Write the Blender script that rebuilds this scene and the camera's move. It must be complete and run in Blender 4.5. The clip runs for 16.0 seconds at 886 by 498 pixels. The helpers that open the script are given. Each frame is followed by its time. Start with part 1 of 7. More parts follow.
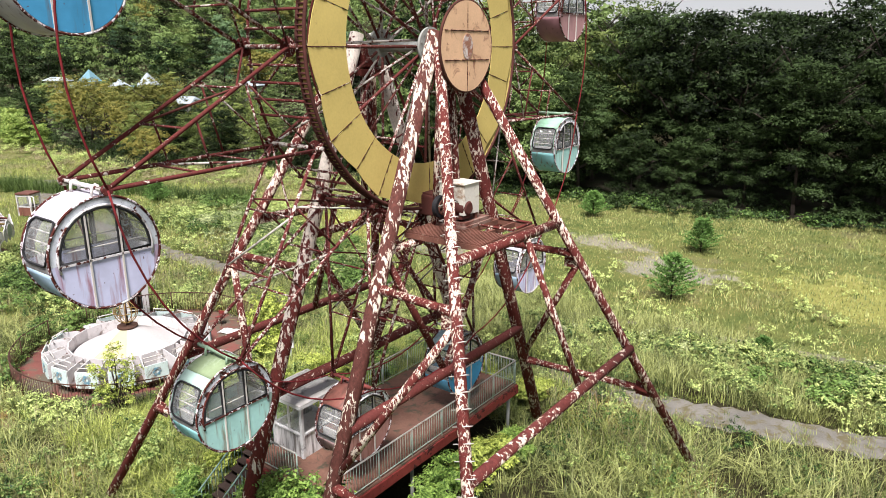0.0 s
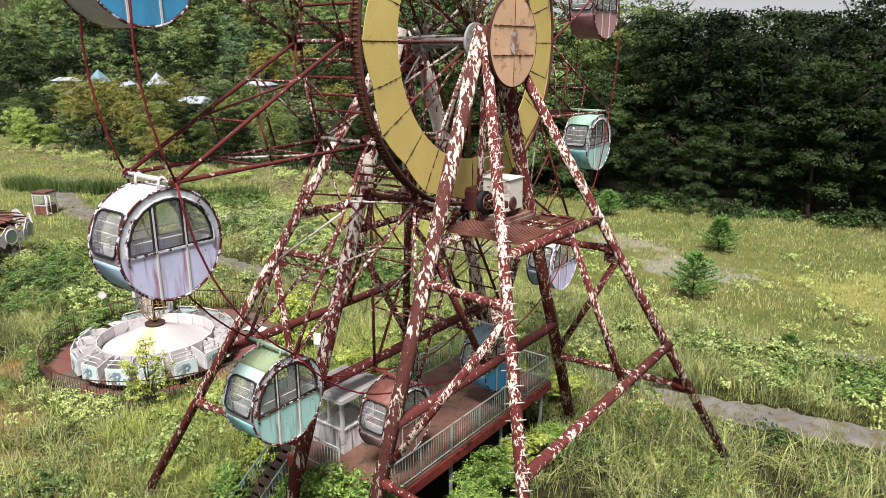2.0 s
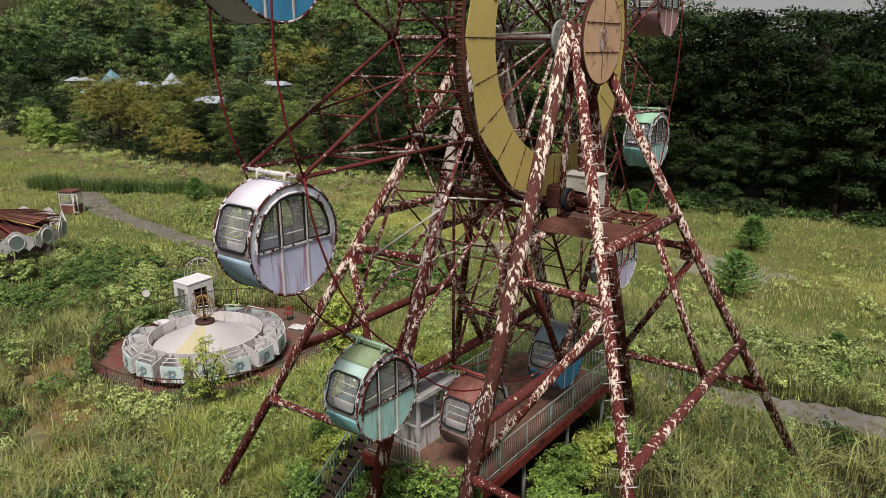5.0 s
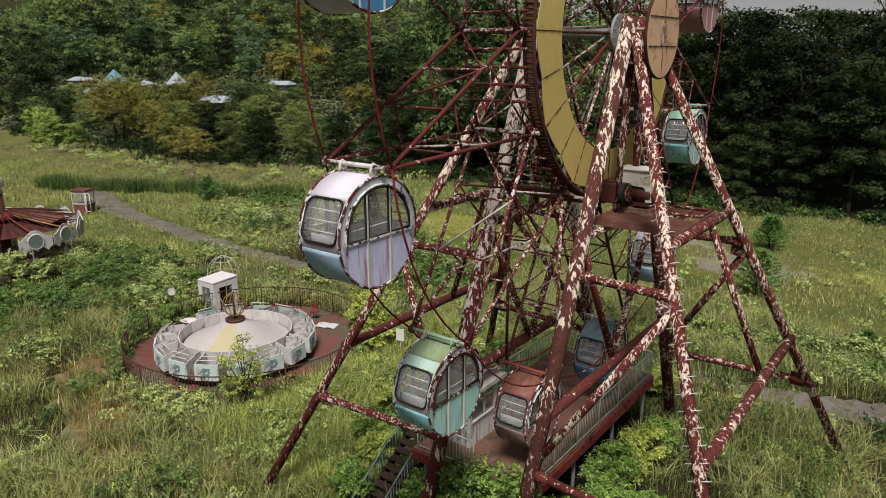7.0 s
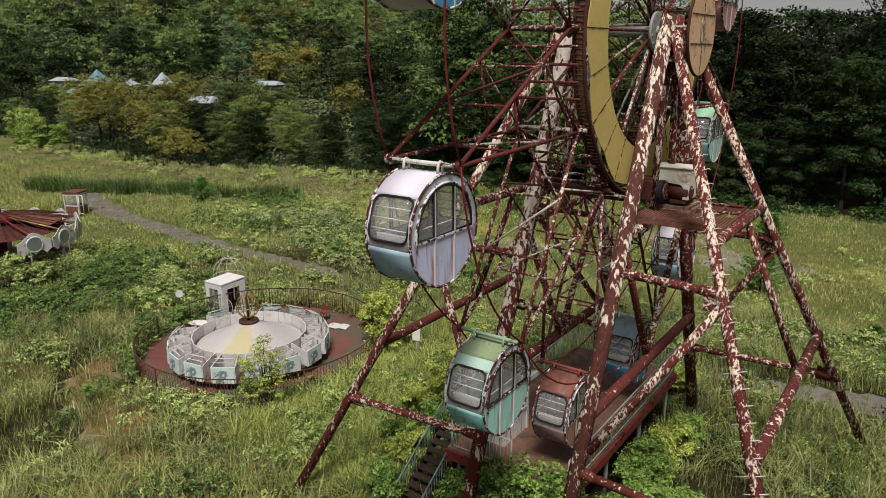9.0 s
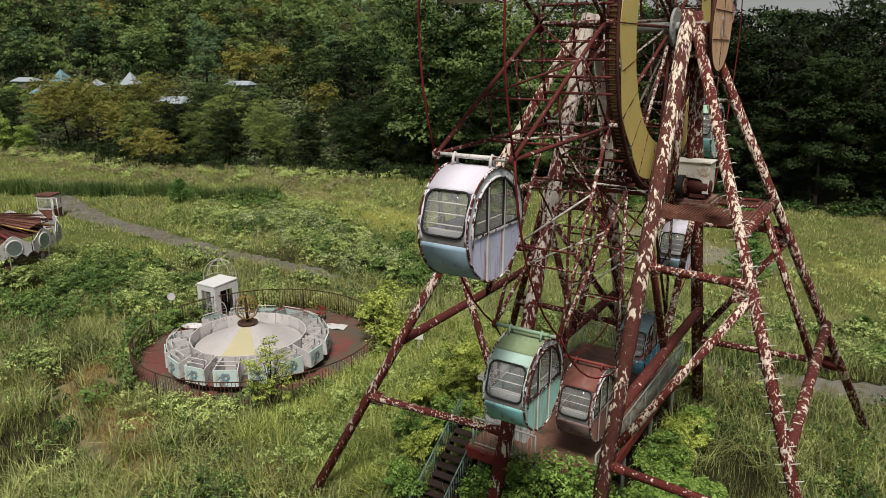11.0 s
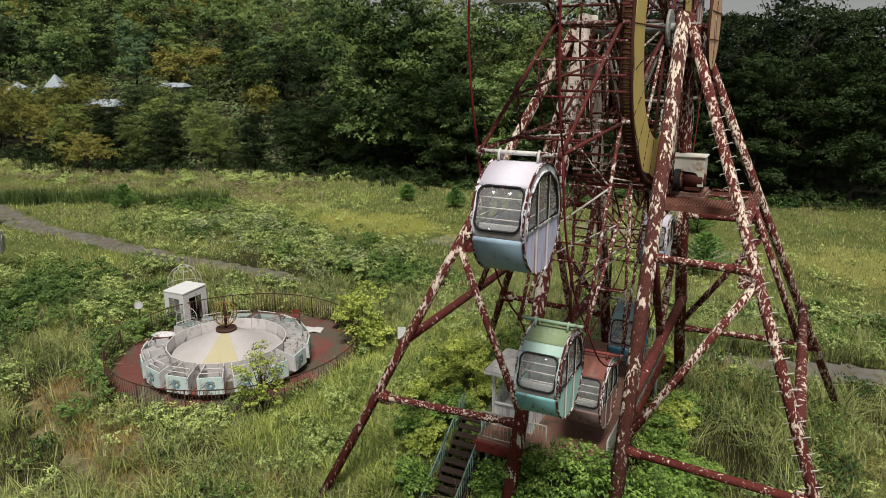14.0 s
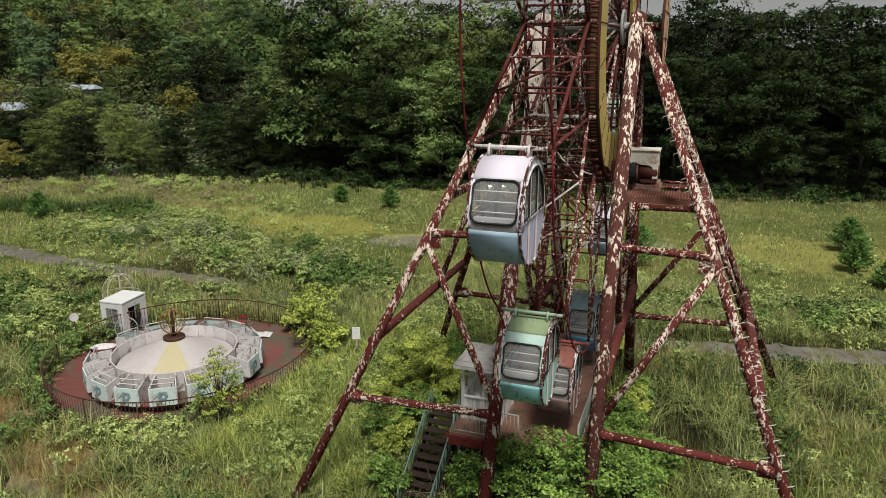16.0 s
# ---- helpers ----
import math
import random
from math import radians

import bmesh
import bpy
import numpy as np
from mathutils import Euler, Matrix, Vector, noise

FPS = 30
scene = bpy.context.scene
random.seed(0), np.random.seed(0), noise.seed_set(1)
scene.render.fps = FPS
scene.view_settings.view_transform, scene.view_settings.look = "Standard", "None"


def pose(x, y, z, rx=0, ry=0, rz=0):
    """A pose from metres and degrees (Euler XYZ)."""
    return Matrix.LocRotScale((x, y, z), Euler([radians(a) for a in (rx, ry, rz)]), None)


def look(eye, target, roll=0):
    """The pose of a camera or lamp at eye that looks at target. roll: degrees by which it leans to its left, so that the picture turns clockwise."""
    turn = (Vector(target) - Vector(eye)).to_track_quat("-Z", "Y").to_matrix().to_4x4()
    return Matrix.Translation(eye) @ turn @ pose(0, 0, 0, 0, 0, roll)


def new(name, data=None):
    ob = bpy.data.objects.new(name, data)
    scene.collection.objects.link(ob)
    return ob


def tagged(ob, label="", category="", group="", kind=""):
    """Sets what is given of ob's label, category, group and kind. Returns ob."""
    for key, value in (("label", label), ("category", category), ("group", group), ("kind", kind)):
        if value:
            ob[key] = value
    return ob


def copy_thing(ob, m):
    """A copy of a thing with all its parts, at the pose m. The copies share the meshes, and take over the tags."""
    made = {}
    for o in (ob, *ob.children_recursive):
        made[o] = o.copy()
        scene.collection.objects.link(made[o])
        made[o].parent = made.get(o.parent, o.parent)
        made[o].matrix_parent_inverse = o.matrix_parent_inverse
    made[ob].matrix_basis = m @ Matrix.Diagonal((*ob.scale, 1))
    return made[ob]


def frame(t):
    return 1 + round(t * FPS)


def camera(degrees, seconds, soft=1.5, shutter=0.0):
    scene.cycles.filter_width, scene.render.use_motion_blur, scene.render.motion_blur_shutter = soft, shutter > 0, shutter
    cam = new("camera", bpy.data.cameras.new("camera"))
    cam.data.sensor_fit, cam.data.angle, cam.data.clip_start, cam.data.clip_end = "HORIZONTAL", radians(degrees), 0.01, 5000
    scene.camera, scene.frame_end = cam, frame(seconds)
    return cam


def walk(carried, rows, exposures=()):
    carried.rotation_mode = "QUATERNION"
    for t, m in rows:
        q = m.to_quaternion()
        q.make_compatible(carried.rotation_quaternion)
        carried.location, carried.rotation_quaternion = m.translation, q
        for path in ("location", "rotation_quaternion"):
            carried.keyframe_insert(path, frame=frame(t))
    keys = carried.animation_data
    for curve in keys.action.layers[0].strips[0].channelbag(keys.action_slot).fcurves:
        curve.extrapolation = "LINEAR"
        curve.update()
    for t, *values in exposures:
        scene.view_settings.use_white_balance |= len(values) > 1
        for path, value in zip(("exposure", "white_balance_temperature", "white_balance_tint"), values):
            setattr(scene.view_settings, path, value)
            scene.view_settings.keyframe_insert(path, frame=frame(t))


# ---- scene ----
cam = camera(64.9, 16.0, 0.42)
METRES, EYE, TILT, LEAN, TURN = 12.65, 14.49, -16.0, 0.2, 37.0
EAST, NORTH = 13.92, -16.466
ROWS = [
    (0.0, 0.0, 0.0, 0.0, -0.0, -0.0, 0.0),
    (0.5, -0.0235, 0.0003, -0.0044, 0.07, 0.02, -0.0),
    (1.0, -0.0475, 0.0002, -0.007, 0.12, 0.04, -0.04),
    (1.5, -0.0718, -0.0012, -0.0091, 0.15, 0.04, -0.05),
    (2.0, -0.0974, -0.0031, -0.0129, 0.19, 0.06, -0.06),
    (2.5, -0.1251, -0.0044, -0.0152, 0.23, 0.07, -0.07),
    (3.0, -0.1548, -0.0052, -0.0159, 0.27, 0.08, -0.08),
    (3.5, -0.1853, -0.0055, -0.0166, 0.31, 0.08, -0.1),
    (4.0, -0.2181, -0.0054, -0.0171, 0.34, 0.08, -0.1),
    (6.5, -0.3954, -0.0, -0.031, 0.28, 0.13, -0.14),
    (7.0, -0.4294, 0.0025, -0.0343, -0.0, 0.15, -0.06),
    (7.5, -0.4635, 0.0051, -0.0364, -0.29, 0.15, 0.02),
    (8.0, -0.4975, 0.0069, -0.0354, -0.63, 0.15, 0.12),
    (8.5, -0.5308, 0.0093, -0.0354, -1.01, 0.15, 0.24),
    (9.0, -0.562, 0.0117, -0.0372, -1.53, 0.16, 0.4),
    (11.5, -0.7237, 0.027, -0.0447, -5.03, 0.13, 1.39),
    (12.0, -0.7544, 0.0277, -0.0456, -5.9, 0.12, 1.64),
    (12.5, -0.7852, 0.0275, -0.0462, -6.7, 0.11, 1.89),
    (13.0, -0.8157, 0.027, -0.0465, -7.69, 0.08, 2.18),
    (13.5, -0.846, 0.0269, -0.0463, -8.69, 0.07, 2.47),
    (14.0, -0.8764, 0.028, -0.0464, -9.71, 0.04, 2.76),
    (14.5, -0.9077, 0.0295, -0.0454, -10.72, -0.0, 3.04),
    (15.0, -0.9383, 0.0317, -0.045, -11.92, -0.05, 3.39),
    (15.5, -0.9678, 0.0342, -0.0464, -13.57, -0.14, 3.85),
    (16.0, -0.9958, 0.0376, -0.0493, -16.19, -0.32, 4.59),
]
EXPOSURES = [(0, 0.83, 6350, 16.5), (2, 0.64, 6350, 17.5), (4, 0.08, 6500, 16.5), (6.5, -0.21, 6600, 15), (9, -0.23, 6650, 12.5), (11.5, -0.23, 6650, 10.5), (16, -0.22, 6600, 10.5)]
walk(cam, [(t, pose(EAST, NORTH, EYE, TILT, LEAN, TURN) @ pose(METRES * x, METRES * y, METRES * z, 90 + pitch, roll, yaw))
           for t, x, y, z, yaw, pitch, roll in ROWS], EXPOSURES)

# ---- world and sun: a bright overcast day ----
world = bpy.data.worlds.new("world")
scene.world = world
world.use_nodes = True
wt = world.node_tree
sky = wt.nodes.new("ShaderNodeTexSky")
sky.sky_type, sky.sun_disc = "NISHITA", False
sky.sun_elevation, sky.sun_rotation = radians(61), radians(150)
sky.air_density, sky.dust_density, sky.ozone_density, sky.altitude = 1.0, 0.7, 1.0, 300
soft_sky = wt.nodes.new("ShaderNodeHueSaturation")
soft_sky.inputs["Saturation"].default_value = 0.25
wt.links.new(sky.outputs[0], soft_sky.inputs["Color"])
wt.links.new(soft_sky.outputs[0], wt.nodes["Background"].inputs[0])
wt.nodes["Background"].inputs[1].default_value = 0.058

sun_data = bpy.data.lights.new("sun", "SUN")
sun_data.energy, sun_data.angle, sun_data.color = 5.0, radians(18), (1.0, 0.97, 0.92)
sun = new("sun", sun_data)
# the sky's sun azimuth runs clockwise from +Y
sun_way = Vector((math.sin(radians(150)) * math.cos(radians(61)), math.cos(radians(150)) * math.cos(radians(61)), math.sin(radians(61))))
sun.matrix_world = look(sun_way * 100, (0, 0, 0))

# ---- materials ----
def start(name):
    m = bpy.data.materials.new(name)
    m.use_nodes = True
    return m, m.node_tree, m.node_tree.nodes["Principled BSDF"]


def node(nt, kind, **values):
    n = nt.nodes.new(kind)
    for key, v in values.items():
        n.inputs[key.replace("_", " ")].default_value = v
    return n


def noise_at(nt, scale, detail=4.0, rough=0.6, distortion=0.0, stretch=(1, 1, 1), shift=(0, 0, 0)):
    tc = nt.nodes.new("ShaderNodeTexCoord")
    mp = nt.nodes.new("ShaderNodeMapping")
    mp.inputs["Scale"].default_value = stretch
    mp.inputs["Location"].default_value = shift
    nz = node(nt, "ShaderNodeTexNoise", Scale=scale, Detail=detail, Roughness=rough, Distortion=distortion)
    nt.links.new(tc.outputs["Object"], mp.inputs[0])
    nt.links.new(mp.outputs[0], nz.inputs["Vector"])
    return nz.outputs[0]


def ramp(nt, value, stops):
    r = nt.nodes.new("ShaderNodeValToRGB")
    while len(r.color_ramp.elements) < len(stops):
        r.color_ramp.elements.new(0.5)
    for e, (p, c) in zip(r.color_ramp.elements, stops):
        e.position = p
        e.color = (*c, 1) if not isinstance(c, float) else (c, c, c, 1)
    nt.links.new(value, r.inputs[0])
    return r.outputs[0]


def maths(nt, op, a, b):
    n = nt.nodes.new("ShaderNodeMath")
    n.operation = op
    for i, v in enumerate((a, b)):
        if isinstance(v, (int, float)):
            n.inputs[i].default_value = v
        else:
            nt.links.new(v, n.inputs[i])
    return n.outputs[0]


def mix(nt, f, a, b, blend="MIX"):
    n = nt.nodes.new("ShaderNodeMix")
    n.data_type, n.blend_type = "RGBA", blend
    for sock, v in ((n.inputs["Factor"], f), (n.inputs["A"], a), (n.inputs["B"], b)):
        if isinstance(v, tuple):
            sock.default_value = (*v, 1)
        elif isinstance(v, (int, float)):
            sock.default_value = v
        else:
            nt.links.new(v, sock)
    return n.outputs["Result"]


def bump(nt, bsdf, height, strength, distance):
    b = node(nt, "ShaderNodeBump", Strength=strength, Distance=distance)
    nt.links.new(height, b.inputs["Height"])
    nt.links.new(b.outputs[0], bsdf.inputs["Normal"])


def shade(c, k):
    return tuple(min(1.0, v * k) for v in c)


def worn(name, colour, rough=0.6, spread=0.35, scale=6.0, metal=0.0, dirt=None, dirt_at=0.62, depth=0.004):
    """A painted or raw surface with broad stains and fine grain."""
    m, nt, b = start(name)
    broad = noise_at(nt, scale * 0.18, 5, 0.6)
    fine = noise_at(nt, scale * 6, 3, 0.7)
    v = maths(nt, "ADD", maths(nt, "MULTIPLY", broad, 0.7), maths(nt, "MULTIPLY", fine, 0.3))
    col = ramp(nt, v, [(0.3, shade(colour, 1 - spread)), (0.7, shade(colour, 1 + spread * 0.6))])
    if dirt:
        d = ramp(nt, noise_at(nt, scale * 0.5, 8, 0.7, 0.6), [(dirt_at - 0.05, 0.0), (dirt_at + 0.06, 1.0)])
        col = mix(nt, d, col, dirt)
    nt.links.new(col, b.inputs["Base Color"])
    nt.links.new(ramp(nt, v, [(0.3, min(1.0, rough + 0.15)), (0.7, max(0.05, rough - 0.1))]), b.inputs["Roughness"])
    b.inputs["Metallic"].default_value = metal
    b.inputs["Specular IOR Level"].default_value = 0.25
    bump(nt, b, v, 0.5, depth)
    return m


def peeling(name, paint, under, cover, scale=2.2, rough=0.55, streak=1.0, vary=0.12, rise=0.0):
    """Flaking paint over rusty primer. cover: the share of paint that is left; rise: how much more is left with each metre up."""
    m, nt, b = start(name)
    flake = noise_at(nt, scale, 9, 0.66, 0.5, (1, 1, streak))
    patch = noise_at(nt, scale * 0.27, 3, 0.5, 0.0, (1, 1, streak), (3, 7, 1))
    info = nt.nodes.new("ShaderNodeObjectInfo")
    v = maths(nt, "ADD", maths(nt, "MULTIPLY", flake, 0.72), maths(nt, "MULTIPLY", patch, 0.34))
    v = maths(nt, "ADD", v, maths(nt, "MULTIPLY", maths(nt, "SUBTRACT", info.outputs["Random"], 0.5), vary))
    if rise:
        tc = nt.nodes.new("ShaderNodeTexCoord")
        xyz = nt.nodes.new("ShaderNodeSeparateXYZ")
        nt.links.new(tc.outputs["Object"], xyz.inputs[0])
        v = maths(nt, "ADD", v, maths(nt, "MULTIPLY", maths(nt, "SUBTRACT", xyz.outputs["Z"], 6.0), rise))
    edge = 0.53 + (0.5 - cover) * 0.36
    mask = ramp(nt, v, [(edge - 0.008, 0.0), (edge + 0.008, 1.0)])
    rim = ramp(nt, v, [(edge - 0.03, 0.0), (edge - 0.005, 1.0), (edge + 0.02, 0.0)])
    fine = noise_at(nt, scale * 9, 4, 0.7)
    mid = noise_at(nt, scale * 1.7, 4, 0.6, 0, (1, 1, 0.5), (9, 2, 4))
    rust = ramp(nt, maths(nt, "ADD", maths(nt, "MULTIPLY", mid, 0.6), maths(nt, "MULTIPLY", fine, 0.4)),
                [(0.3, shade(under, 0.45)), (0.55, under), (0.75, shade(under, 1.7))])
    coat = ramp(nt, maths(nt, "ADD", maths(nt, "MULTIPLY", mid, 0.7), maths(nt, "MULTIPLY", fine, 0.3)),
                [(0.3, shade(paint, 0.62)), (0.5, paint), (0.75, shade(paint, 1.15))])
    col = mix(nt, mask, rust, coat)
    col = mix(nt, maths(nt, "MULTIPLY", rim, 0.55), col, shade(under, 0.5))
    nt.links.new(col, b.inputs["Base Color"])
    nt.links.new(mix(nt, mask, (0.85, 0.85, 0.85), (rough, rough, rough)), b.inputs["Roughness"])
    b.inputs["Specular IOR Level"].default_value = 0.15
    bump(nt, b, maths(nt, "ADD", mask, maths(nt, "MULTIPLY", fine, 0.35)), 0.6, 0.006)
    return m


def streaked(name, paint, stain, amount=0.5, rough=0.62):
    """Smooth paint with stains that run straight down."""
    m, nt, b = start(name)
    run = noise_at(nt, 7.0, 4, 0.55, 0.0, (1, 1, 0.09))
    broad = noise_at(nt, 1.3, 4, 0.6)
    fine = noise_at(nt, 40.0, 3, 0.7)
    base = ramp(nt, broad, [(0.3, shade(paint, 0.82)), (0.65, shade(paint, 1.1))])
    at = 0.62 - 0.16 * amount
    s = ramp(nt, maths(nt, "ADD", maths(nt, "MULTIPLY", run, 0.75), maths(nt, "MULTIPLY", broad, 0.25)), [(at, 0.0), (at + 0.12, 0.85)])
    col = mix(nt, s, base, stain)
    chips = ramp(nt, noise_at(nt, 6.0, 8, 0.7, 0.3, (1, 1, 1), (5, 5, 5)), [(0.66, 0.0), (0.68, 1.0)])
    col = mix(nt, chips, col, RUST)
    nt.links.new(col, b.inputs["Base Color"])
    nt.links.new(ramp(nt, fine, [(0.3, rough + 0.15), (0.7, rough)]), b.inputs["Roughness"])
    b.inputs["Specular IOR Level"].default_value = 0.25
    bump(nt, b, maths(nt, "ADD", maths(nt, "MULTIPLY", chips, -1.0), maths(nt, "MULTIPLY", fine, 0.2)), 0.4, 0.004)
    return m


def leafy(name, dark, light, scale=0.12, gloss=0.5, through_light=0.25, spread=0.6, sheen=0.22, vary=0.3):
    """Leaves: a tone for each leaf, broad changes from place to place, and light through the blade."""
    m, nt, b = start(name)
    geo = nt.nodes.new("ShaderNodeNewGeometry")
    info = nt.nodes.new("ShaderNodeObjectInfo")
    v = maths(nt, "ADD", maths(nt, "MULTIPLY", maths(nt, "SUBTRACT", geo.outputs["Random Per Island"], 0.5), spread), maths(nt, "SUBTRACT", maths(nt, "MULTIPLY", noise_at(nt, scale, 5, 0.65), 1.3), 0.04))
    v = maths(nt, "ADD", v, maths(nt, "MULTIPLY", maths(nt, "SUBTRACT", info.outputs["Random"], 0.5), vary))
    col = ramp(nt, v, [(0.28, dark), (0.6, tuple(a * 0.55 + c * 0.45 for a, c in zip(dark, light))), (0.92, light)])
    nt.links.new(col, b.inputs["Base Color"])
    b.inputs["Roughness"].default_value = gloss
    b.inputs["Specular IOR Level"].default_value = sheen
    tr = nt.nodes.new("ShaderNodeBsdfTranslucent")
    nt.links.new(col, tr.inputs["Color"])
    ms = nt.nodes.new("ShaderNodeMixShader")
    ms.inputs[0].default_value = through_light
    nt.links.new(b.outputs[0], ms.inputs[1])
    nt.links.new(tr.outputs[0], ms.inputs[2])
    nt.links.new(ms.outputs[0], nt.nodes["Material Output"].inputs[0])
    return m


def glassy(name, tint, dusty):
    """A thin pane: clear, a mirror at a low angle, with dried dust."""
    m, nt, b = start(name)
    clear_glass = node(nt, "ShaderNodeBsdfTransparent", Color=(*tint, 1))
    shine = node(nt, "ShaderNodeBsdfGlossy", Roughness=0.06)
    lw = node(nt, "ShaderNodeLayerWeight", Blend=0.5)
    gleam = maths(nt, "ADD", maths(nt, "MULTIPLY", maths(nt, "POWER", lw.outputs["Facing"], 4.0), 0.6), 0.05)
    pane = nt.nodes.new("ShaderNodeMixShader")
    nt.links.new(gleam, pane.inputs[0])
    nt.links.new(clear_glass.outputs[0], pane.inputs[1])
    nt.links.new(shine.outputs[0], pane.inputs[2])
    d = node(nt, "ShaderNodeBsdfDiffuse", Color=(0.62, 0.62, 0.6, 1))
    ms = nt.nodes.new("ShaderNodeMixShader")
    nt.links.new(ramp(nt, noise_at(nt, 3.0, 6, 0.7, 0.2, (1, 1, 0.3)), [(0.3, dusty * 0.4), (0.7, dusty)]), ms.inputs[0])
    nt.links.new(pane.outputs[0], ms.inputs[1])
    nt.links.new(d.outputs[0], ms.inputs[2])
    nt.links.new(ms.outputs[0], nt.nodes["Material Output"].inputs[0])
    return m


RUST = (0.085, 0.022, 0.016)
MAROON = (0.122, 0.027, 0.022)
CREAM = (0.70, 0.60, 0.49)
mat_leg = peeling("peeling cream paint on legs", CREAM, MAROON, 0.41, 15.0, streak=0.4, vary=0.05, rise=0.0008)
mat_leg_bare = peeling("mostly bare brown legs", CREAM, (0.10, 0.036, 0.028), 0.36, 9.0, streak=0.34, vary=0.03, rise=0.0028)
mat_leg_pale = peeling("chalky cream legs", (0.70, 0.62, 0.53), MAROON, 0.48, 10.0, streak=0.34, vary=0.05, rise=0.011)
mat_leg_red = peeling("maroon legs with cream flakes", CREAM, MAROON, 0.38, 13.0, streak=0.4, vary=0.04, rise=0.004)
mat_beam = peeling("maroon beams with cream flakes", CREAM, MAROON, 0.36, 14.0, vary=0.08)
mat_tube = peeling("maroon tubes with few flakes", CREAM, (0.115, 0.030, 0.025), 0.19, 9.0, vary=0.06)
mat_tube_pale = peeling("maroon tubes with broad cream flakes", CREAM, (0.115, 0.030, 0.025), 0.37, 6.0, vary=0.02)
mat_truss = peeling("rust red truss paint", (0.62, 0.55, 0.48), (0.120, 0.029, 0.025), 0.32, 14.0, vary=0.10)
mat_spoke = peeling("chalky spokes", (0.52, 0.48, 0.43), (0.125, 0.040, 0.032), 0.41, 10.0, vary=0.22)
mat_rod = peeling("red rods", (0.5, 0.4, 0.35), (0.17, 0.022, 0.024), 0.06, 4.0, vary=0.1)
mat_rack = worn("brown rusty rack", (0.085, 0.028, 0.022), 0.85, 0.5, 8)
mat_yellow = worn("faded yellow sheet", (0.58, 0.455, 0.145), 0.55, 0.22, 2.5, 0, (0.20, 0.10, 0.045), 0.66)
mat_seam = worn("rust seam", (0.075, 0.026, 0.018), 0.9, 0.5, 10)
mat_orange = worn("faded orange sheet", (0.70, 0.45, 0.27), 0.6, 0.25, 4.0, 0, (0.24, 0.10, 0.065), 0.61)
mat_pale = worn("pale worn patch", (0.62, 0.56, 0.52), 0.7, 0.3, 6, 0, (0.3, 0.14, 0.09), 0.5)
mat_grey = worn("grey steel", (0.32, 0.33, 0.30), 0.6, 0.3, 5, 0, RUST, 0.66)
mat_white_box = worn("dirty white sheet", (0.62, 0.60, 0.52), 0.55, 0.2, 3, 0, (0.26, 0.15, 0.08), 0.59)
mat_black = worn("black rubber", (0.02, 0.02, 0.022), 0.6, 0.3, 10)
mat_stair_rail = worn("grimy green stair rail", (0.15, 0.24, 0.20), 0.6, 0.3, 6, 0, (0.1, 0.08, 0.06), 0.6)
mat_grate = worn("rusty grating", (0.18, 0.075, 0.052), 0.9, 0.55, 7, 0, (0.32, 0.22, 0.16), 0.66)
mat_bed = worn("rust-stained bed plates", (0.23, 0.145, 0.115), 0.85, 0.4, 4, 0, (0.13, 0.05, 0.035), 0.52)
mat_motor = worn("red brown motor", (0.085, 0.026, 0.02), 0.7, 0.4, 6)
mat_deck = worn("damp brown deck", (0.23, 0.12, 0.085), 0.8, 0.5, 3.0, 0, (0.08, 0.075, 0.05), 0.57)
mat_red_fascia = peeling("red fascia", (0.21, 0.040, 0.034), (0.06, 0.026, 0.022), 0.66, 3.0, vary=0.0)
mat_rail = worn("pale green rail", (0.40, 0.52, 0.44), 0.55, 0.25, 6, 0, (0.5, 0.45, 0.4), 0.55)
mat_step = worn("mossy brown steps", (0.040, 0.026, 0.020), 0.95, 0.4, 3)
mat_booth = worn("weathered grey white booth", (0.74, 0.74, 0.72), 0.7, 0.25, 2.5, 0, (0.22, 0.21, 0.2), 0.6)
mat_booth_low = streaked("stained booth boards", (0.80, 0.79, 0.77), (0.15, 0.13, 0.11), 0.8, 0.7)
mat_roof = worn("grey roof boards", (0.52, 0.50, 0.47), 0.8, 0.25, 3, 0, (0.2, 0.19, 0.18), 0.6)
mat_ride_white = worn("chalky white ride", (0.62, 0.60, 0.59), 0.6, 0.25, 4.0, 0, (0.22, 0.17, 0.14), 0.585)
mat_hut_white = worn("white painted boards", (0.66, 0.66, 0.65), 0.6, 0.15, 3.0, 0, (0.3, 0.27, 0.24), 0.64)
mat_wall_panel = worn("grimy white wall panels", (0.60, 0.57, 0.56), 0.6, 0.25, 4.0, 0, (0.25, 0.2, 0.17), 0.60)
mat_ride_pink = worn("pale pink ride", (0.62, 0.54, 0.55), 0.6, 0.25, 4.0, 0, (0.22, 0.17, 0.14), 0.575)
mat_ride_aqua = worn("pale aqua ride", (0.55, 0.67, 0.63), 0.6, 0.25, 4.0, 0, (0.20, 0.17, 0.14), 0.58)
mat_ride_blue = worn("blue flower paint", (0.14, 0.29, 0.36), 0.6, 0.4, 8, 0, (0.3, 0.3, 0.27), 0.55)
mat_cone_white = worn("white cone", (0.47, 0.44, 0.425), 0.7, 0.2, 1.5, 0, (0.45, 0.4, 0.33), 0.68)
mat_cone_yellow = worn("pale yellow cone", (0.47, 0.42, 0.26), 0.5, 0.15, 1.5, 0, (0.5, 0.46, 0.33), 0.64)
mat_red_floor = worn("faded red floor", (0.17, 0.062, 0.05), 0.85, 0.3, 1.2, 0, (0.10, 0.085, 0.06), 0.5)
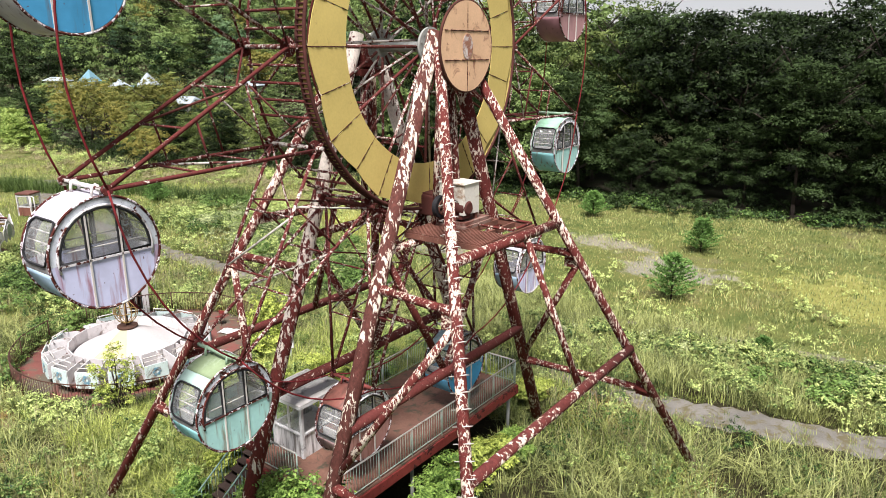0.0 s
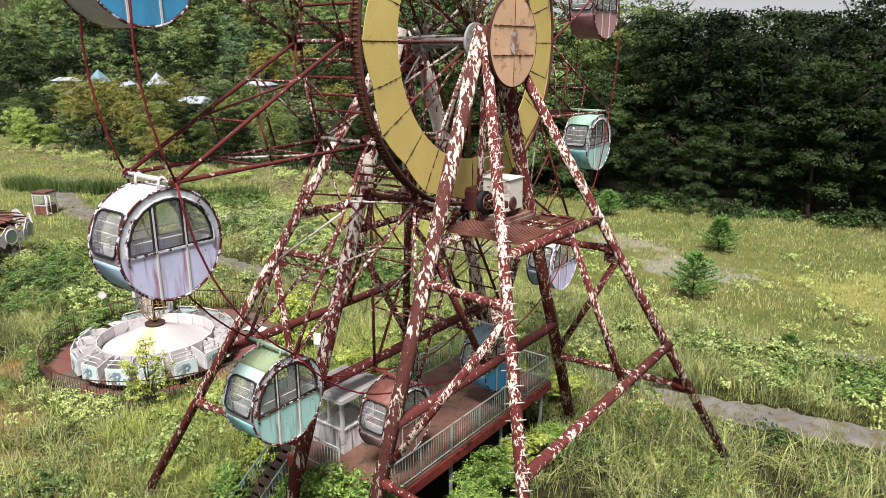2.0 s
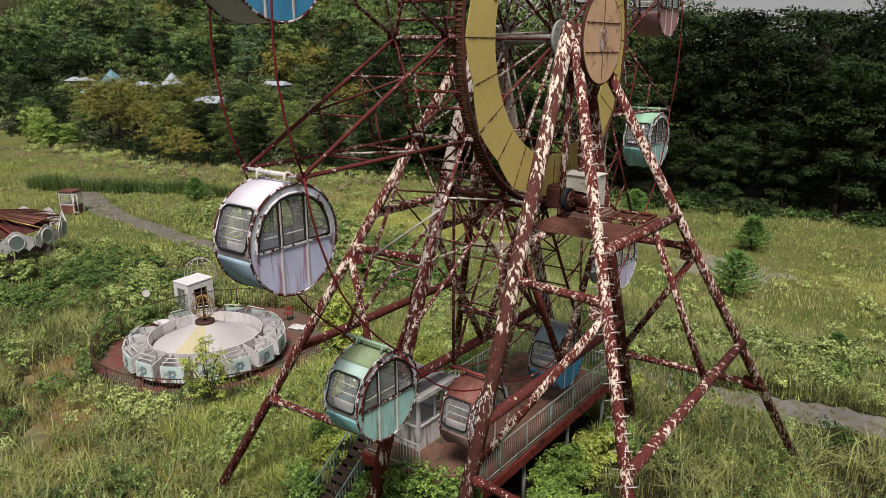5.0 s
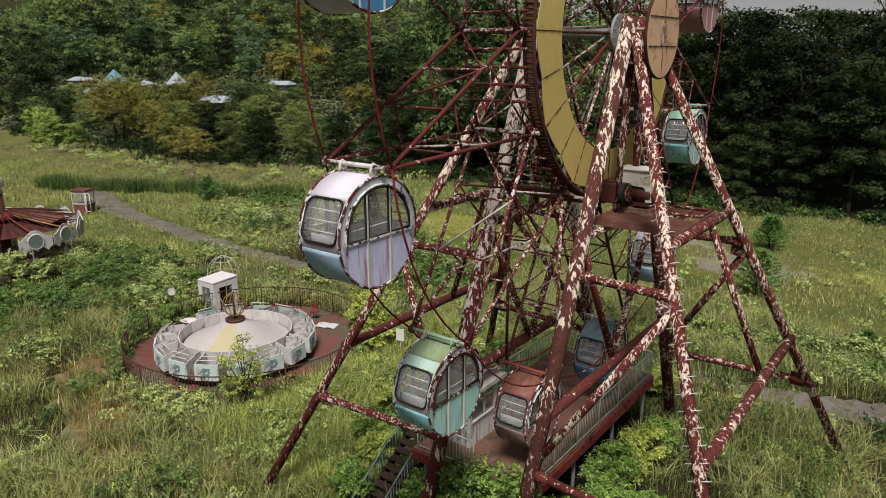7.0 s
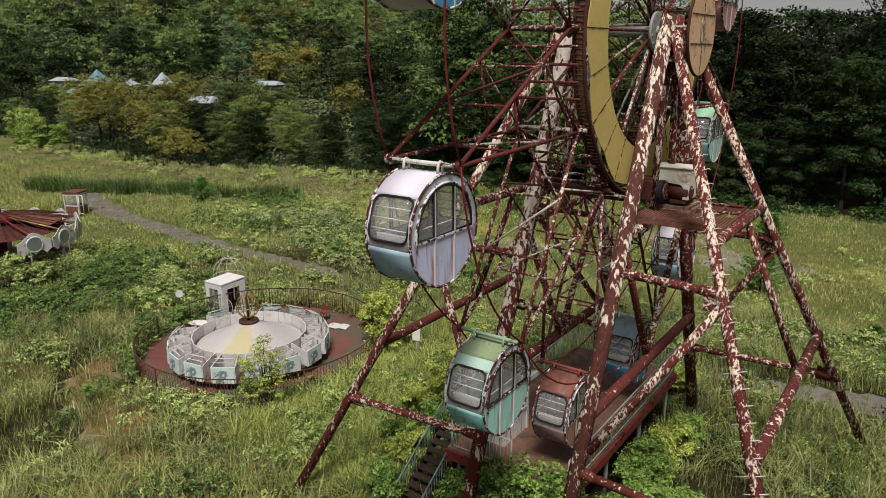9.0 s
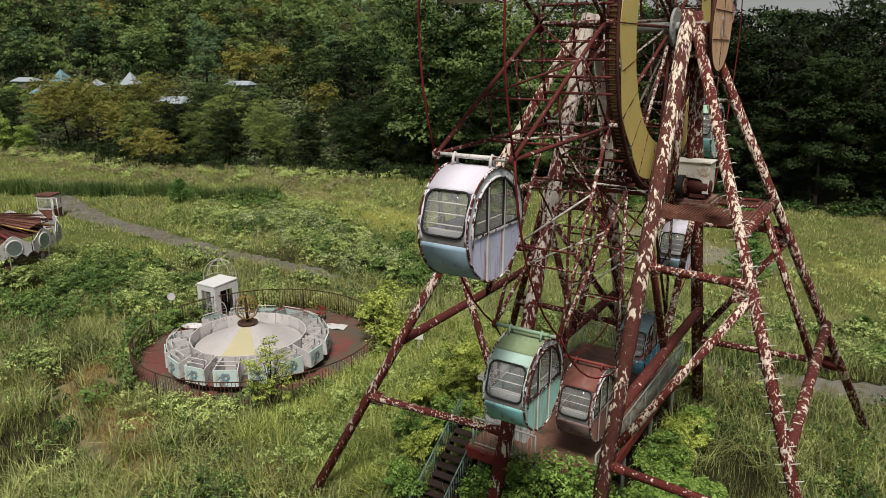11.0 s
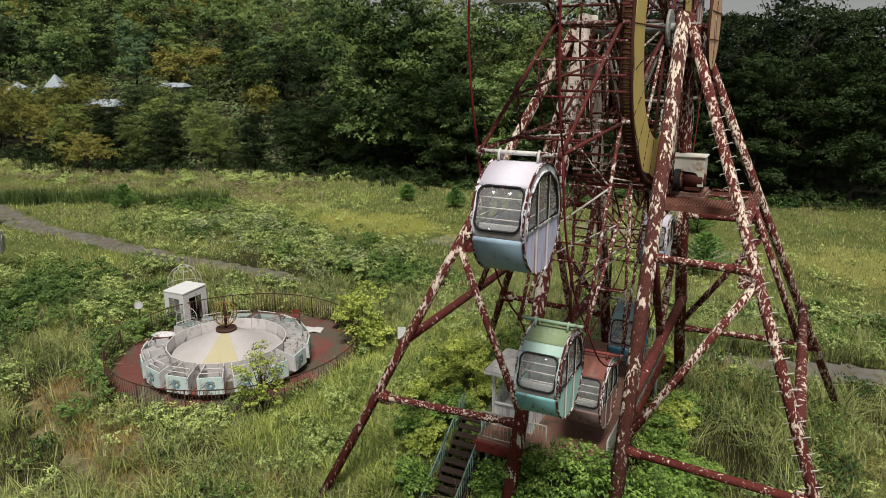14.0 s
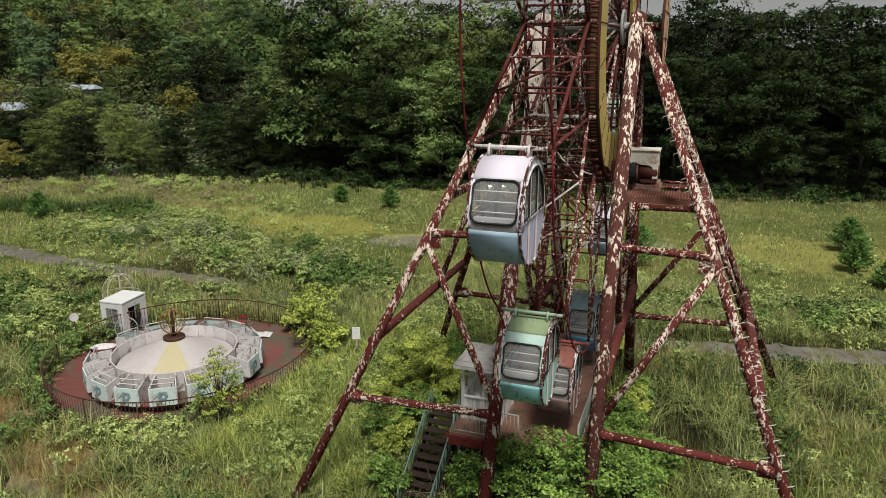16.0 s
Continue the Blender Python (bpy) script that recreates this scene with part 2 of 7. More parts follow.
mat_fence = worn("brown iron fence", (0.075, 0.038, 0.026), 0.8, 0.4, 8)
mat_asphalt = worn("old asphalt", (0.165, 0.155, 0.135), 0.95, 0.45, 3.5, 0, (0.11, 0.095, 0.05), 0.53, 0.012)
mat_shaded_litter = worn("leaf litter darkened for shade", (0.032, 0.028, 0.016), 0.95, 0.5, 2.0, 0, (0.02, 0.03, 0.01), 0.55, 0.03)
mat_dirt = worn("trodden earth", (0.20, 0.16, 0.09), 0.95, 0.3, 3, 0, (0.13, 0.13, 0.05), 0.56, 0.02)
mat_gold = worn("dull gold tube", (0.33, 0.22, 0.08), 0.45, 0.3, 6, 0.4, RUST, 0.6)
mat_glass = glassy("dusty glass", (0.98, 0.99, 0.99), 0.17)
mat_bark = worn("bark", (0.05, 0.038, 0.03), 0.95, 0.4, 5, 0, None, 0.6, 0.02)
mat_seat = worn("grey vinyl seat", (0.56, 0.55, 0.54), 0.6, 0.3, 5)
mat_interior = worn("grimy white interior", (0.7, 0.69, 0.67), 0.7, 0.3, 3, 0, (0.16, 0.12, 0.09), 0.6)

# ---- geometry helpers ----
def part(name, bm, material, parent=None, label=""):
    me = bpy.data.meshes.new(name)
    bm.to_mesh(me)
    bm.free()
    for m in material if isinstance(material, (list, tuple)) else (material,):
        me.materials.append(m)
    ob = new(name, me)
    if parent:
        ob.parent = parent
    if label:
        ob["label"] = label
    return ob


def thing(name, label, category, at=(0, 0, 0), turn=0.0, group="", kind=""):
    ob = new(name)
    ob.empty_display_size = 0.2
    ob.matrix_basis = pose(*at, 0, 0, turn)
    return tagged(ob, label, category, group, kind)


def smooth(bm):
    for f in bm.faces:
        f.smooth = True
    return bm


def tube(bm, a, b, r, seg=10, r2=None, caps=True):
    a, b = Vector(a), Vector(b)
    d = b - a
    m = Matrix.Translation((a + b) / 2) @ d.to_track_quat("Z", "Y").to_matrix().to_4x4()
    made = bmesh.ops.create_cone(bm, cap_ends=caps, segments=seg, radius1=r, radius2=r if r2 is None else r2, depth=d.length, matrix=m)
    for f in {f for v in made["verts"] for f in v.link_faces}:
        f.smooth = len(f.verts) == 4
    return bm


def box(bm, centre, size, turn=None, bevel=0.0):
    m = Matrix.Translation(centre) @ (turn if turn else Matrix.Identity(4)) @ Matrix.Diagonal((*size, 1))
    made = bmesh.ops.create_cube(bm, size=1.0, matrix=m)
    if bevel:
        es = {e for v in made["verts"] for e in v.link_edges}
        bmesh.ops.bevel(bm, geom=list(es), offset=bevel, segments=2, affect="EDGES", profile=0.6)
    return bm


def pipe(bm, pts, r, seg=8, closed=False):
    """A round tube along a line of points."""
    pts = [Vector(p) for p in pts]
    n = len(pts)
    rings = []
    for i, p in enumerate(pts):
        if closed:
            d = pts[(i + 1) % n] - pts[i - 1]
        else:
            d = pts[min(i + 1, n - 1)] - pts[max(i - 1, 0)]
        d.normalize()
        u = d.cross(Vector((0.31, 0.17, 0.93)))
        if u.length < 0.05:
            u = d.cross(Vector((1, 0, 0)))
        u.normalize()
        w = d.cross(u)
        rings.append([bm.verts.new(p + (u * math.cos(k * math.tau / seg) + w * math.sin(k * math.tau / seg)) * r) for k in range(seg)])
    for i in range(n if closed else n - 1):
        a, b = rings[i], rings[(i + 1) % n]
        if closed and i == n - 1:
            k0 = min(range(seg), key=lambda k: (b[k].co - a[0].co).length)
            b = b[k0:] + b[:k0]
        for k in range(seg):
            f = bm.faces.new((a[k], a[(k + 1) % seg], b[(k + 1) % seg], b[k]))
            f.smooth = True
    if not closed:
        bm.faces.new(rings[0][::-1])
        bm.faces.new(rings[-1])
    return bm


def plate(bm, outline, thick_way):
    """A solid plate from a flat outline and the vector of its thickness."""
    w = Vector(thick_way)
    lo = [bm.verts.new(Vector(p)) for p in outline]
    hi = [bm.verts.new(Vector(p) + w) for p in outline]
    bm.faces.new(lo[::-1])
    bm.faces.new(hi)
    n = len(lo)
    for i in range(n):
        bm.faces.new((lo[i], lo[(i + 1) % n], hi[(i + 1) % n], hi[i]))
    bmesh.ops.recalc_face_normals(bm, faces=list(bm.faces))
    return bm


def band(bm, inner, outer, x0, x1, a0, a1, steps):
    """A bent slab round the x axis: from angle a0 to a1 (degrees), between two radii and two x."""
    rows = []
    for i in range(steps + 1):
        a = radians(a0 + (a1 - a0) * i / steps)
        c, s = math.cos(a), math.sin(a)
        rows.append([bm.verts.new((x, r * c, r * s)) for x, r in ((x0, inner), (x1, inner), (x1, outer), (x0, outer))])
    for p, q in zip(rows, rows[1:]):
        for k in range(4):
            f = bm.faces.new((p[k], p[(k + 1) % 4], q[(k + 1) % 4], q[k]))
            f.smooth = steps > 3
    bm.faces.new(rows[0][::-1])
    bm.faces.new(rows[-1])
    return bm


B = bmesh.new
HUB = 14.56
REACH = 10.2
RIM = 4.95
RACK = 4.72


def polar(a, r, x):
    return Vector((x, r * math.cos(radians(a)), HUB + r * math.sin(radians(a))))


# ---- the ferris wheel ----
def ferris_wheel():
    w = thing("ferris_wheel", "rusty maroon ferris wheel frame with faded yellow sheet ring", "ferris wheel")
    # yellow sheets, twenty-four, wide at every second joint
    rnd = random.Random(4)
    for i in range(24):
        bm = B()
        a0, a1 = 15 * i + 0.2, 15 * i + 14.8
        o0, o1 = (4.63, 4.44) if i % 2 == 0 else (4.44, 4.63)
        steps = 3
        grid = []
        for s in range(steps + 1):
            f = s / steps
            a = a0 + (a1 - a0) * f
            row = []
            for q in range(4):
                r = 3.35 + (o0 + (o1 - o0) * f - 3.35) * q / 3
                lift = 0.985 + rnd.uniform(-0.005, 0.005)
                row.append((bm.verts.new(polar(a, r, lift)), bm.verts.new(polar(a, r, lift - 0.02))))
            grid.append(row)
        for g, h in zip(grid, grid[1:]):
            for q in range(3):
                bm.faces.new((g[q][0], g[q + 1][0], h[q + 1][0], h[q][0])).smooth = True
                bm.faces.new((g[q][1], h[q][1], h[q + 1][1], g[q + 1][1]))
            bm.faces.new((g[0][0], h[0][0], h[0][1], g[0][1]))
            bm.faces.new((g[3][0], g[3][1], h[3][1], h[3][0]))
        for g in (grid[0], grid[-1]):
            for q in range(3):
                bm.faces.new((g[q][0], g[q][1], g[q + 1][1], g[q + 1][0]))
        bmesh.ops.recalc_face_normals(bm, faces=list(bm.faces))
        for e in bm.edges:
            if len({round(v.co.x, 1) for v in e.verts}) > 0 and any(not f.smooth for f in e.link_faces):
                e.smooth = False
        sheet_ob = part("sheet", bm, mat_yellow, w)
        # rusted joint strip with rivets
        bm = B()
        p, q = polar(a0 - 0.2, 3.37, 0.99), polar(a0 - 0.2, o0 - 0.02, 0.99)
        for j in range(16):
            f0, f1 = j / 16, (j + 1.0) / 16
            tube(bm, p.lerp(q, f0), p.lerp(q, f1), rnd.choice((0.002, 0.003, 0.007, 0.012, 0.018)), 5)
        part("joint", bm, mat_seam, sheet_ob, "rusted joint between yellow sheets")
    # drive rack: two hoops with close cross bars
    for x in (0.70, 0.96):
        part("rim_hoop", pipe(B(), [polar(a, RACK, x) for a in range(0, 360, 4)], 0.05, 7, True), mat_rack, w, "brown rusty hoop of the drive rack")
    bm = B()
    turns = 144
    rings = [[bm.verts.new(polar(i * 360 / turns, r, x)) for x, r in ((0.74, 4.705), (0.945, 4.705), (0.945, 4.675), (0.74, 4.675))] for i in range(turns)]
    for u, v in zip(rings, rings[1:] + rings[:1]):
        for k in range(4):
            bm.faces.new((u[k], v[k], v[(k + 1) % 4], u[(k + 1) % 4])).smooth = True
    bmesh.ops.recalc_face_normals(bm, faces=list(bm.faces))
    for e in bm.edges:
        if e.calc_face_angle() > 0.5:
            e.smooth = False
    part("rack_flange", bm, mat_yellow, w, "yellow sheet band behind the rack bars")
    bm = B()
    for i in range(240):
        a = i * 360 / 240
        tube(bm, polar(a, RACK + 0.015, 0.68), polar(a, RACK + 0.015, 0.98), 0.030, 5)
    rack = part("rack_bar", bm, mat_rack, w, "close rusty cross bars of the drive rack")
    rack["kind"] = "stuff"
    part("rim_hoop", pipe(B(), [polar(a, RIM - 0.1, -0.95) for a in range(0, 360, 4)], 0.042, 7, True), mat_truss, w)
    part("rim_hoop", pipe(B(), [polar(a, 2.9, -0.9) for a in range(0, 360, 6)], 0.032, 6, True), mat_truss, w)
    # axle and hub flanges
    part("axle", tube(B(), (-2.0, 0, HUB), (1.95, 0, HUB), 0.15, 20), mat_grey, w, "grey steel axle")
    for x in (-0.85, 1.05):
        bm = tube(B(), (x - 0.04, 0, HUB), (x + 0.04, 0, HUB), 0.55, 28)
        for i in range(12):
            tube(bm, polar(30 * i + 15, 0.46, x - 0.06), polar(30 * i + 15, 0.46, x + 0.06), 0.03, 6)
        part("hub_flange", bm, mat_grey, w, "round grey hub plate")
    # node plates, cross ties, spokes
    for k in range(12):
        a = 30 * k
        for x in (-0.95, 0.72):
            bm = tube(B(), polar(a, RIM + 0.05, x - 0.03), polar(a, RIM + 0.05, x - 0.01), 0.24, 14)
            for j in range(6):
                c = polar(a, RIM + 0.05, x) + Vector((0, math.cos(j * math.pi / 3), math.sin(j * math.pi / 3))) * 0.16
                tube(bm, c - Vector((0.05, 0, 0)), c + Vector((0.03, 0, 0)), 0.025, 6)
            part("node_plate", bm, mat_truss, w)
        part("cross_tie", tube(B(), polar(a, RIM, -0.95), polar(a, RIM, 0.95), 0.062, 9), mat_spoke, w)
        for da in (-10, -5, 5, 10, 15):
            if da == 15 or k % 2 == 0 or abs(da) == 10:
                part("cross_tie", tube(B(), polar(a + da, RIM - 0.02, -0.95), polar(a + da, RIM - 0.02, 0.9), 0.036, 7), mat_truss, w)
        part("cross_tie", tube(B(), polar(a, 2.9, -0.9), polar(a, 2.9, 0.85), 0.035, 7), mat_truss, w)
        part("spoke", tube(B(), polar(a, 0.3, 0.95), polar(a, RIM, 0.78), 0.045, 9), mat_truss if k % 3 else mat_spoke, w)
        part("spoke", tube(B(), polar(a, 0.3, -0.8), polar(a, RIM, -0.92), 0.045, 9), mat_spoke if k % 2 else mat_truss, w)
        part("spoke", tube(B(), polar(a + 8, 0.5, 0.9), polar(a + 30, RIM - 0.1, -0.9), 0.034, 8), mat_spoke, w)
        if k % 2 == 0:
            part("spoke", tube(B(), polar(a - 8, 0.5, -0.78), polar(a - 30, RIM - 0.1, 0.74), 0.034, 8), mat_spoke, w)
        part("brace", tube(B(), polar(a, RIM, 0.8), polar(a + 15, RIM - 0.02, -0.9), 0.03, 7), mat_truss, w)
    # arms: four chords from the neighbouring nodes to each pivot, with ties and braces
    for k in range(12):
        a = 15 + 30 * k
        for side in (-1, 1):
            tip = polar(a, REACH, 0.86 * side)
            roots = [polar(a + d, RIM + 0.08, 0.93 * side if side < 0 else 0.74) for d in (-15, 15)]
            for root in roots:
                part("chord", tube(B(), root, tip, 0.047, 9), mat_truss, w)
            for f in (0.28, 0.56):
                part("tie", tube(B(), roots[0].lerp(tip, f), roots[1].lerp(tip, f), 0.027, 7), mat_truss, w)
            part("brace", tube(B(), roots[0].lerp(tip, 0.28), roots[1], 0.027, 6), mat_spoke, w)
            part("pivot_plate", tube(B(), tip + Vector((0.04 * side, 0, 0)), tip - Vector((0.04 * side, 0, 0)), 0.11, 12), mat_truss, w)
        for d in (-15, 15):
            p, q = polar(a + d, RIM + 0.08, -0.93), polar(a + d, RIM + 0.08, 0.74)
            t0, t1 = polar(a, REACH, -0.86), polar(a, REACH, 0.86)
            for f in (0.33, 0.62):
                part("tie", tube(B(), p.lerp(t0, f), q.lerp(t1, f), 0.027, 7), mat_truss, w)
            part("brace", tube(B(), p, q.lerp(t1, 0.33), 0.028, 6), mat_truss, w)
            part("brace", tube(B(), q.lerp(t1, 0.33), p.lerp(t0, 0.62), 0.028, 6), mat_spoke, w)
        # rim rods between neighbouring pivots, bent to the wheel's round
        for side in (-1, 1):
            pts = []
            for i in range(9):
                f = i / 8
                bow = math.sin(math.pi * f)
                pts.append(polar(a + 30 * f, REACH + 0.18 * bow ** 0.9, 0.9 * side) + Vector((0, 0, -0.06 * bow)))
            part("rim_rod", pipe(B(), pts, 0.023, 7), mat_rod, w, "thin red rod between two gondola pivots")
    return w


ferris_wheel()


# ---- support towers ----
OUT_FOOT, OUT_TOP = (7.65, 6.75, -0.9), (1.83, 0.6, 14.4)
IN_FOOT, IN_TOP = (1.55, 6.3, -0.9), (1.5, 0.42, 14.75)


def leg_at(foot, top, z, sx, sy):
    # the legs' lines are given by their points at ground level and top
    f = z / top[2]
    return Vector((sx * (foot[0] + (top[0] - foot[0]) * f), sy * (foot[1] + (top[1] - foot[1]) * f), z))


def outer(z, sx, sy):
    return leg_at(OUT_FOOT, OUT_TOP, z, sx, sy)


def inner(z, sx, sy):
    return leg_at(IN_FOOT, IN_TOP, z, sx, sy)


def tower(sx):
    east = sx > 0
    t = thing("support_tower", "four-legged steel support tower with peeling cream and maroon paint", "support tower", group="ferris wheel towers")
    for sy in (-1, 1):
        leg = part("leg", tube(B(), outer(-1.3, sx, sy), outer(14.5, sx, sy), 0.155, 16), mat_leg if east else mat_leg_red, t)
        part("leg", tube(B(), inner(-1.3, sx, sy), inner(14.95, sx, sy), 0.215, 18), mat_leg_bare if sy < 0 and east else mat_leg if east else mat_leg_pale, t)
        for z in (3.0, 8.15):
            o, i = outer(z, sx, sy), inner(z, sx, sy)
            part("beam", tube(B(), o, i, 0.12, 12), mat_beam, t)
            for p, q in ((o, i), (i, o)):
                d = (q - p).normalized()
                part("sleeve", tube(B(), p + d * 0.1, p + d * 0.55, 0.165, 12, 0.13), mat_beam, t)
        part("brace", tube(B(), outer(7.9, sx, sy), inner(3.2, sx, sy), 0.115, 12), mat_leg, t)
        bm = B()
        c = outer(7.95, sx, sy).lerp(inner(7.95, sx, sy), 0.08)
        box(bm, c, (0.5, 0.05, 0.6), None, 0.01)
        part("gusset", bm, mat_beam, t)
        bm = B()
        box(bm, outer(3.0, sx, sy).lerp(inner(3.0, sx, sy), 0.06), (0.5, 0.05, 0.5), None, 0.01)
        part("gusset", bm, mat_beam, t)
        # pegs up the ladder leg
        if east and sy < 0:
            d = (outer(14, sx, sy) - outer(0, sx, sy)).normalized()
            side = d.cross(Vector((0, 1, 0))).normalized()
            out = side.cross(d).normalized()
            z = 0.6
            while z < 12.0:
                p = outer(z, sx, sy)
                pts = [p - side * 0.27 + out * 0.02, p - side * 0.26 - out * 0.11, p + side * 0.26 - out * 0.11, p + side * 0.27 + out * 0.02]
                part("rung", pipe(B(), pts, 0.014, 6), mat_rail_white, leg, "thin white steel rung")
                z += 0.345
    # long tubes from front to back
    for z, foot, top, r in ((4.7, OUT_FOOT, OUT_TOP, 0.155), (4.5, IN_FOOT, IN_TOP, 0.165)):
        p, q = leg_at(foot, top, z, sx, -1), leg_at(foot, top, z, sx, 1)
        part("long_tube", tube(B(), p + Vector((0.1 * sx, 0, 0)), q + Vector((0.1 * sx, 0, 0)), r, 14), mat_tube_pale if east and foot is OUT_FOOT else mat_tube, t)
    p, q = outer(9.25, sx, -1), outer(9.2, sx, 1)
    part("long_tube", tube(B(), p, q, 0.15, 14), mat_leg, t)
    p, q = inner(9.1, sx, -1), inner(9.1, sx, 1)
    part("long_tube", tube(B(), p, q, 0.12, 12), mat_beam, t)
    # bracing between the long tubes of the outer face
    low = outer(4.7, sx, 1).lerp(outer(4.7, sx, -1), 0.38)
    part("brace", tube(B(), low, outer(9.2, sx, 1).lerp(outer(9.2, sx, -1), 0.36), 0.105, 12), mat_leg, t)
    part("brace", tube(B(), inner(4.5, sx, -1).lerp(inner(4.5, sx, 1), 0.5), inner(9.0, sx, -1), 0.11, 12), mat_beam, t)
    part("brace", tube(B(), inner(4.5, sx, -1).lerp(inner(4.5, sx, 1), 0.5), inner(9.0, sx, 1), 0.11, 12), mat_beam, t)
    part("post", tube(B(), (1.45 * sx, -0.35, 9.1), (1.5 * sx, -0.1, 14.2), 0.11, 12), mat_leg, t)
    part("post", tube(B(), (1.75 * sx, 0.5, 9.1), (1.6 * sx, 0.2, 14.2), 0.11, 12), mat_leg, t)
    # bearing block under the axle
    bm = box(B(), (1.62 * sx, 0, HUB - 0.25), (0.75, 0.7, 0.7), None, 0.03)
    box(bm, (1.62 * sx, 0, HUB - 0.75), (0.9, 1.1, 0.2), None, 0.02)
    part("bearing_block", bm, mat_beam, t)
    if east:
        # round sheet over the axle's end, in four sectors
        bm = tube(B(), (2.28, 0, HUB), (2.36, 0, HUB), 1.22, 48)
        disc = part("end_disc", bm, mat_orange, t, "faded orange round sheet over the axle end")
        part("disc_rim", pipe(B(), [polar(a, 1.22, 2.32) for a in range(0, 360, 6)], 0.045, 7, True), mat_seam, disc)
        bm = B()
        for z in (-0.36, 0.42):
            for j in range(16):
                y = -1.05 + j * 0.132
                if y * y + z * z < 1.3:
                    tube(bm, (2.37, y, HUB + z), (2.37, y + 0.12, HUB + z), 0.006 + 0.012 * abs(math.sin(j * 7.3 + z * 5)), 5)
        for j in range(17):
            tube(bm, (2.37, 0, HUB - 1.2 + j * 0.14), (2.37, 0, HUB - 1.08 + j * 0.14), 0.004 + 0.008 * abs(math.sin(j * 5.7)), 5)
        part("joint", bm, mat_seam, disc, "rusted joints of the disc")
        bm = B()
        plate(bm, [(2.368, 0.24 * math.cos(k * math.tau / 24), HUB + 0.34 * math.sin(k * math.tau / 24)) for k in range(24)], (0.012, 0, 0))
        part("worn_patch", bm, mat_pale, disc, "pale worn oval patch")
        part("arm", tube(B(), (1.8, 0, HUB), (2.3, 0, HUB), 0.12, 10), mat_beam, t)
    return t


mat_rail_white = worn("chalky white steel", (0.58, 0.55, 0.50), 0.6, 0.2, 6, 0, RUST, 0.66)
tower(1)
tower(-1)


# ---- the drive stage on the east tower ----
def drive_stage():
    s = thing("drive_stage", "rusty steel grating stage carried by the tower", "stage", (0, 0, 0.2))
    for i in range(5):
        part("joist", box(B(), (1.3 + i * 0.62, 0, 9.12), (0.08, 2.9, 0.16)), mat_grate, s)
    for y in (-1.5, -0.2, 1.45):
        part("cross_joist", box(B(), (2.55, y, 9.12), (2.6, 0.08, 0.15)), mat_grate, s)
    bm = B()
    for i in range(30):
        box(bm, (1.28 + i * 0.088, -0.85, 9.225), (0.034, 1.35, 0.03))
    for i in range(12):
        box(bm, (2.58, -1.48 + i * 0.115, 9.21), (2.62, 0.03, 0.022))
    part("grating", bm, mat_grate, s, "open rusty grating")["kind"] = "stuff"
    for q in (((2.6, 1.42, 9.25), (3.75, 1.42, 9.25)), ((3.75, 1.42, 9.25), (3.75, 0.3, 9.25)), ((2.6, 0.3, 9.25), (3.75, 0.3, 9.25))):
        part("frame_pipe", tube(B(), *q, 0.04, 8), mat_beam, s, "maroon frame pipe with cream flakes")
    bm = box(B(), (1.95, 0.35, 9.25), (1.25, 1.5, 0.1), None, 0.01)
    box(bm, (1.95, 0.35, 9.35), (1.15, 1.3, 0.1), None, 0.01)
    part("bed", bm, mat_bed, s, "thick rust-stained machine bed")
    return s


drive_stage()


def drive_machine():
    d = thing("drive_motor", "red-brown drive motor and gearbox with black belt wheel", "motor", (0.08, 0, 0.26))
    bm = box(B(), (1.08, -0.1, 9.72), (0.6, 0.62, 0.62), None, 0.05)
    box(bm, (1.08, -0.1, 10.05), (0.48, 0.5, 0.08), None, 0.02)
    part("gearbox", bm, mat_motor, d)
    bm = B()
    rings = []
    for i in range(14):
        r = 0.24 if i in (0, 13) else 0.33 - 0.014 * (i % 2)
        x = 1.55 + 0.015 * min(max(i - 1, 0), 11)
        rings.append([bm.verts.new((x, -0.42 + r * math.cos(k * math.tau / 28), 9.76 + r * math.sin(k * math.tau / 28))) for k in range(28)])
    for u, v in zip(rings, rings[1:]):
        for k in range(28):
            bm.faces.new((u[k], u[(k + 1) % 28], v[(k + 1) % 28], v[k]))
    bm.faces.new(rings[0][::-1])
    bm.faces.new(rings[-1])
    bmesh.ops.recalc_face_normals(bm, faces=list(bm.faces))
    tyre = part("belt_wheel", bm, mat_black, d, "black ribbed belt wheel")
    part("axle", tube(B(), (1.45, -0.42, 9.76), (1.78, -0.42, 9.76), 0.08, 14), mat_grate, tyre, "rusty axle")
    for k in range(6):
        a = k * math.pi / 3
        part("spoke", tube(B(), (1.75, -0.42 + 0.07 * math.cos(a), 9.76 + 0.07 * math.sin(a)), (1.75, -0.42 + 0.22 * math.cos(a), 9.76 + 0.22 * math.sin(a)), 0.03, 6), mat_grate, tyre, "rusty cast spoke")
    part("inner_ring", pipe(B(), [(1.75, -0.42 + 0.22 * math.cos(k * 0.3142), 9.76 + 0.22 * math.sin(k * 0.3142)) for k in range(20)], 0.026, 6, True), mat_grate, tyre)
    bm = tube(B(), (1.8, -0.05, 9.74), (2.35, -0.05, 9.74), 0.25, 22)
    tube(bm, (2.35, -0.05, 9.74), (2.43, -0.05, 9.74), 0.25, 22, 0.16)
    part("motor_body", bm, mat_motor, d)
    part("motor_foot", box(B(), (2.08, -0.05, 9.46), (0.45, 0.45, 0.1)), mat_motor, d)
    return d


drive_machine()


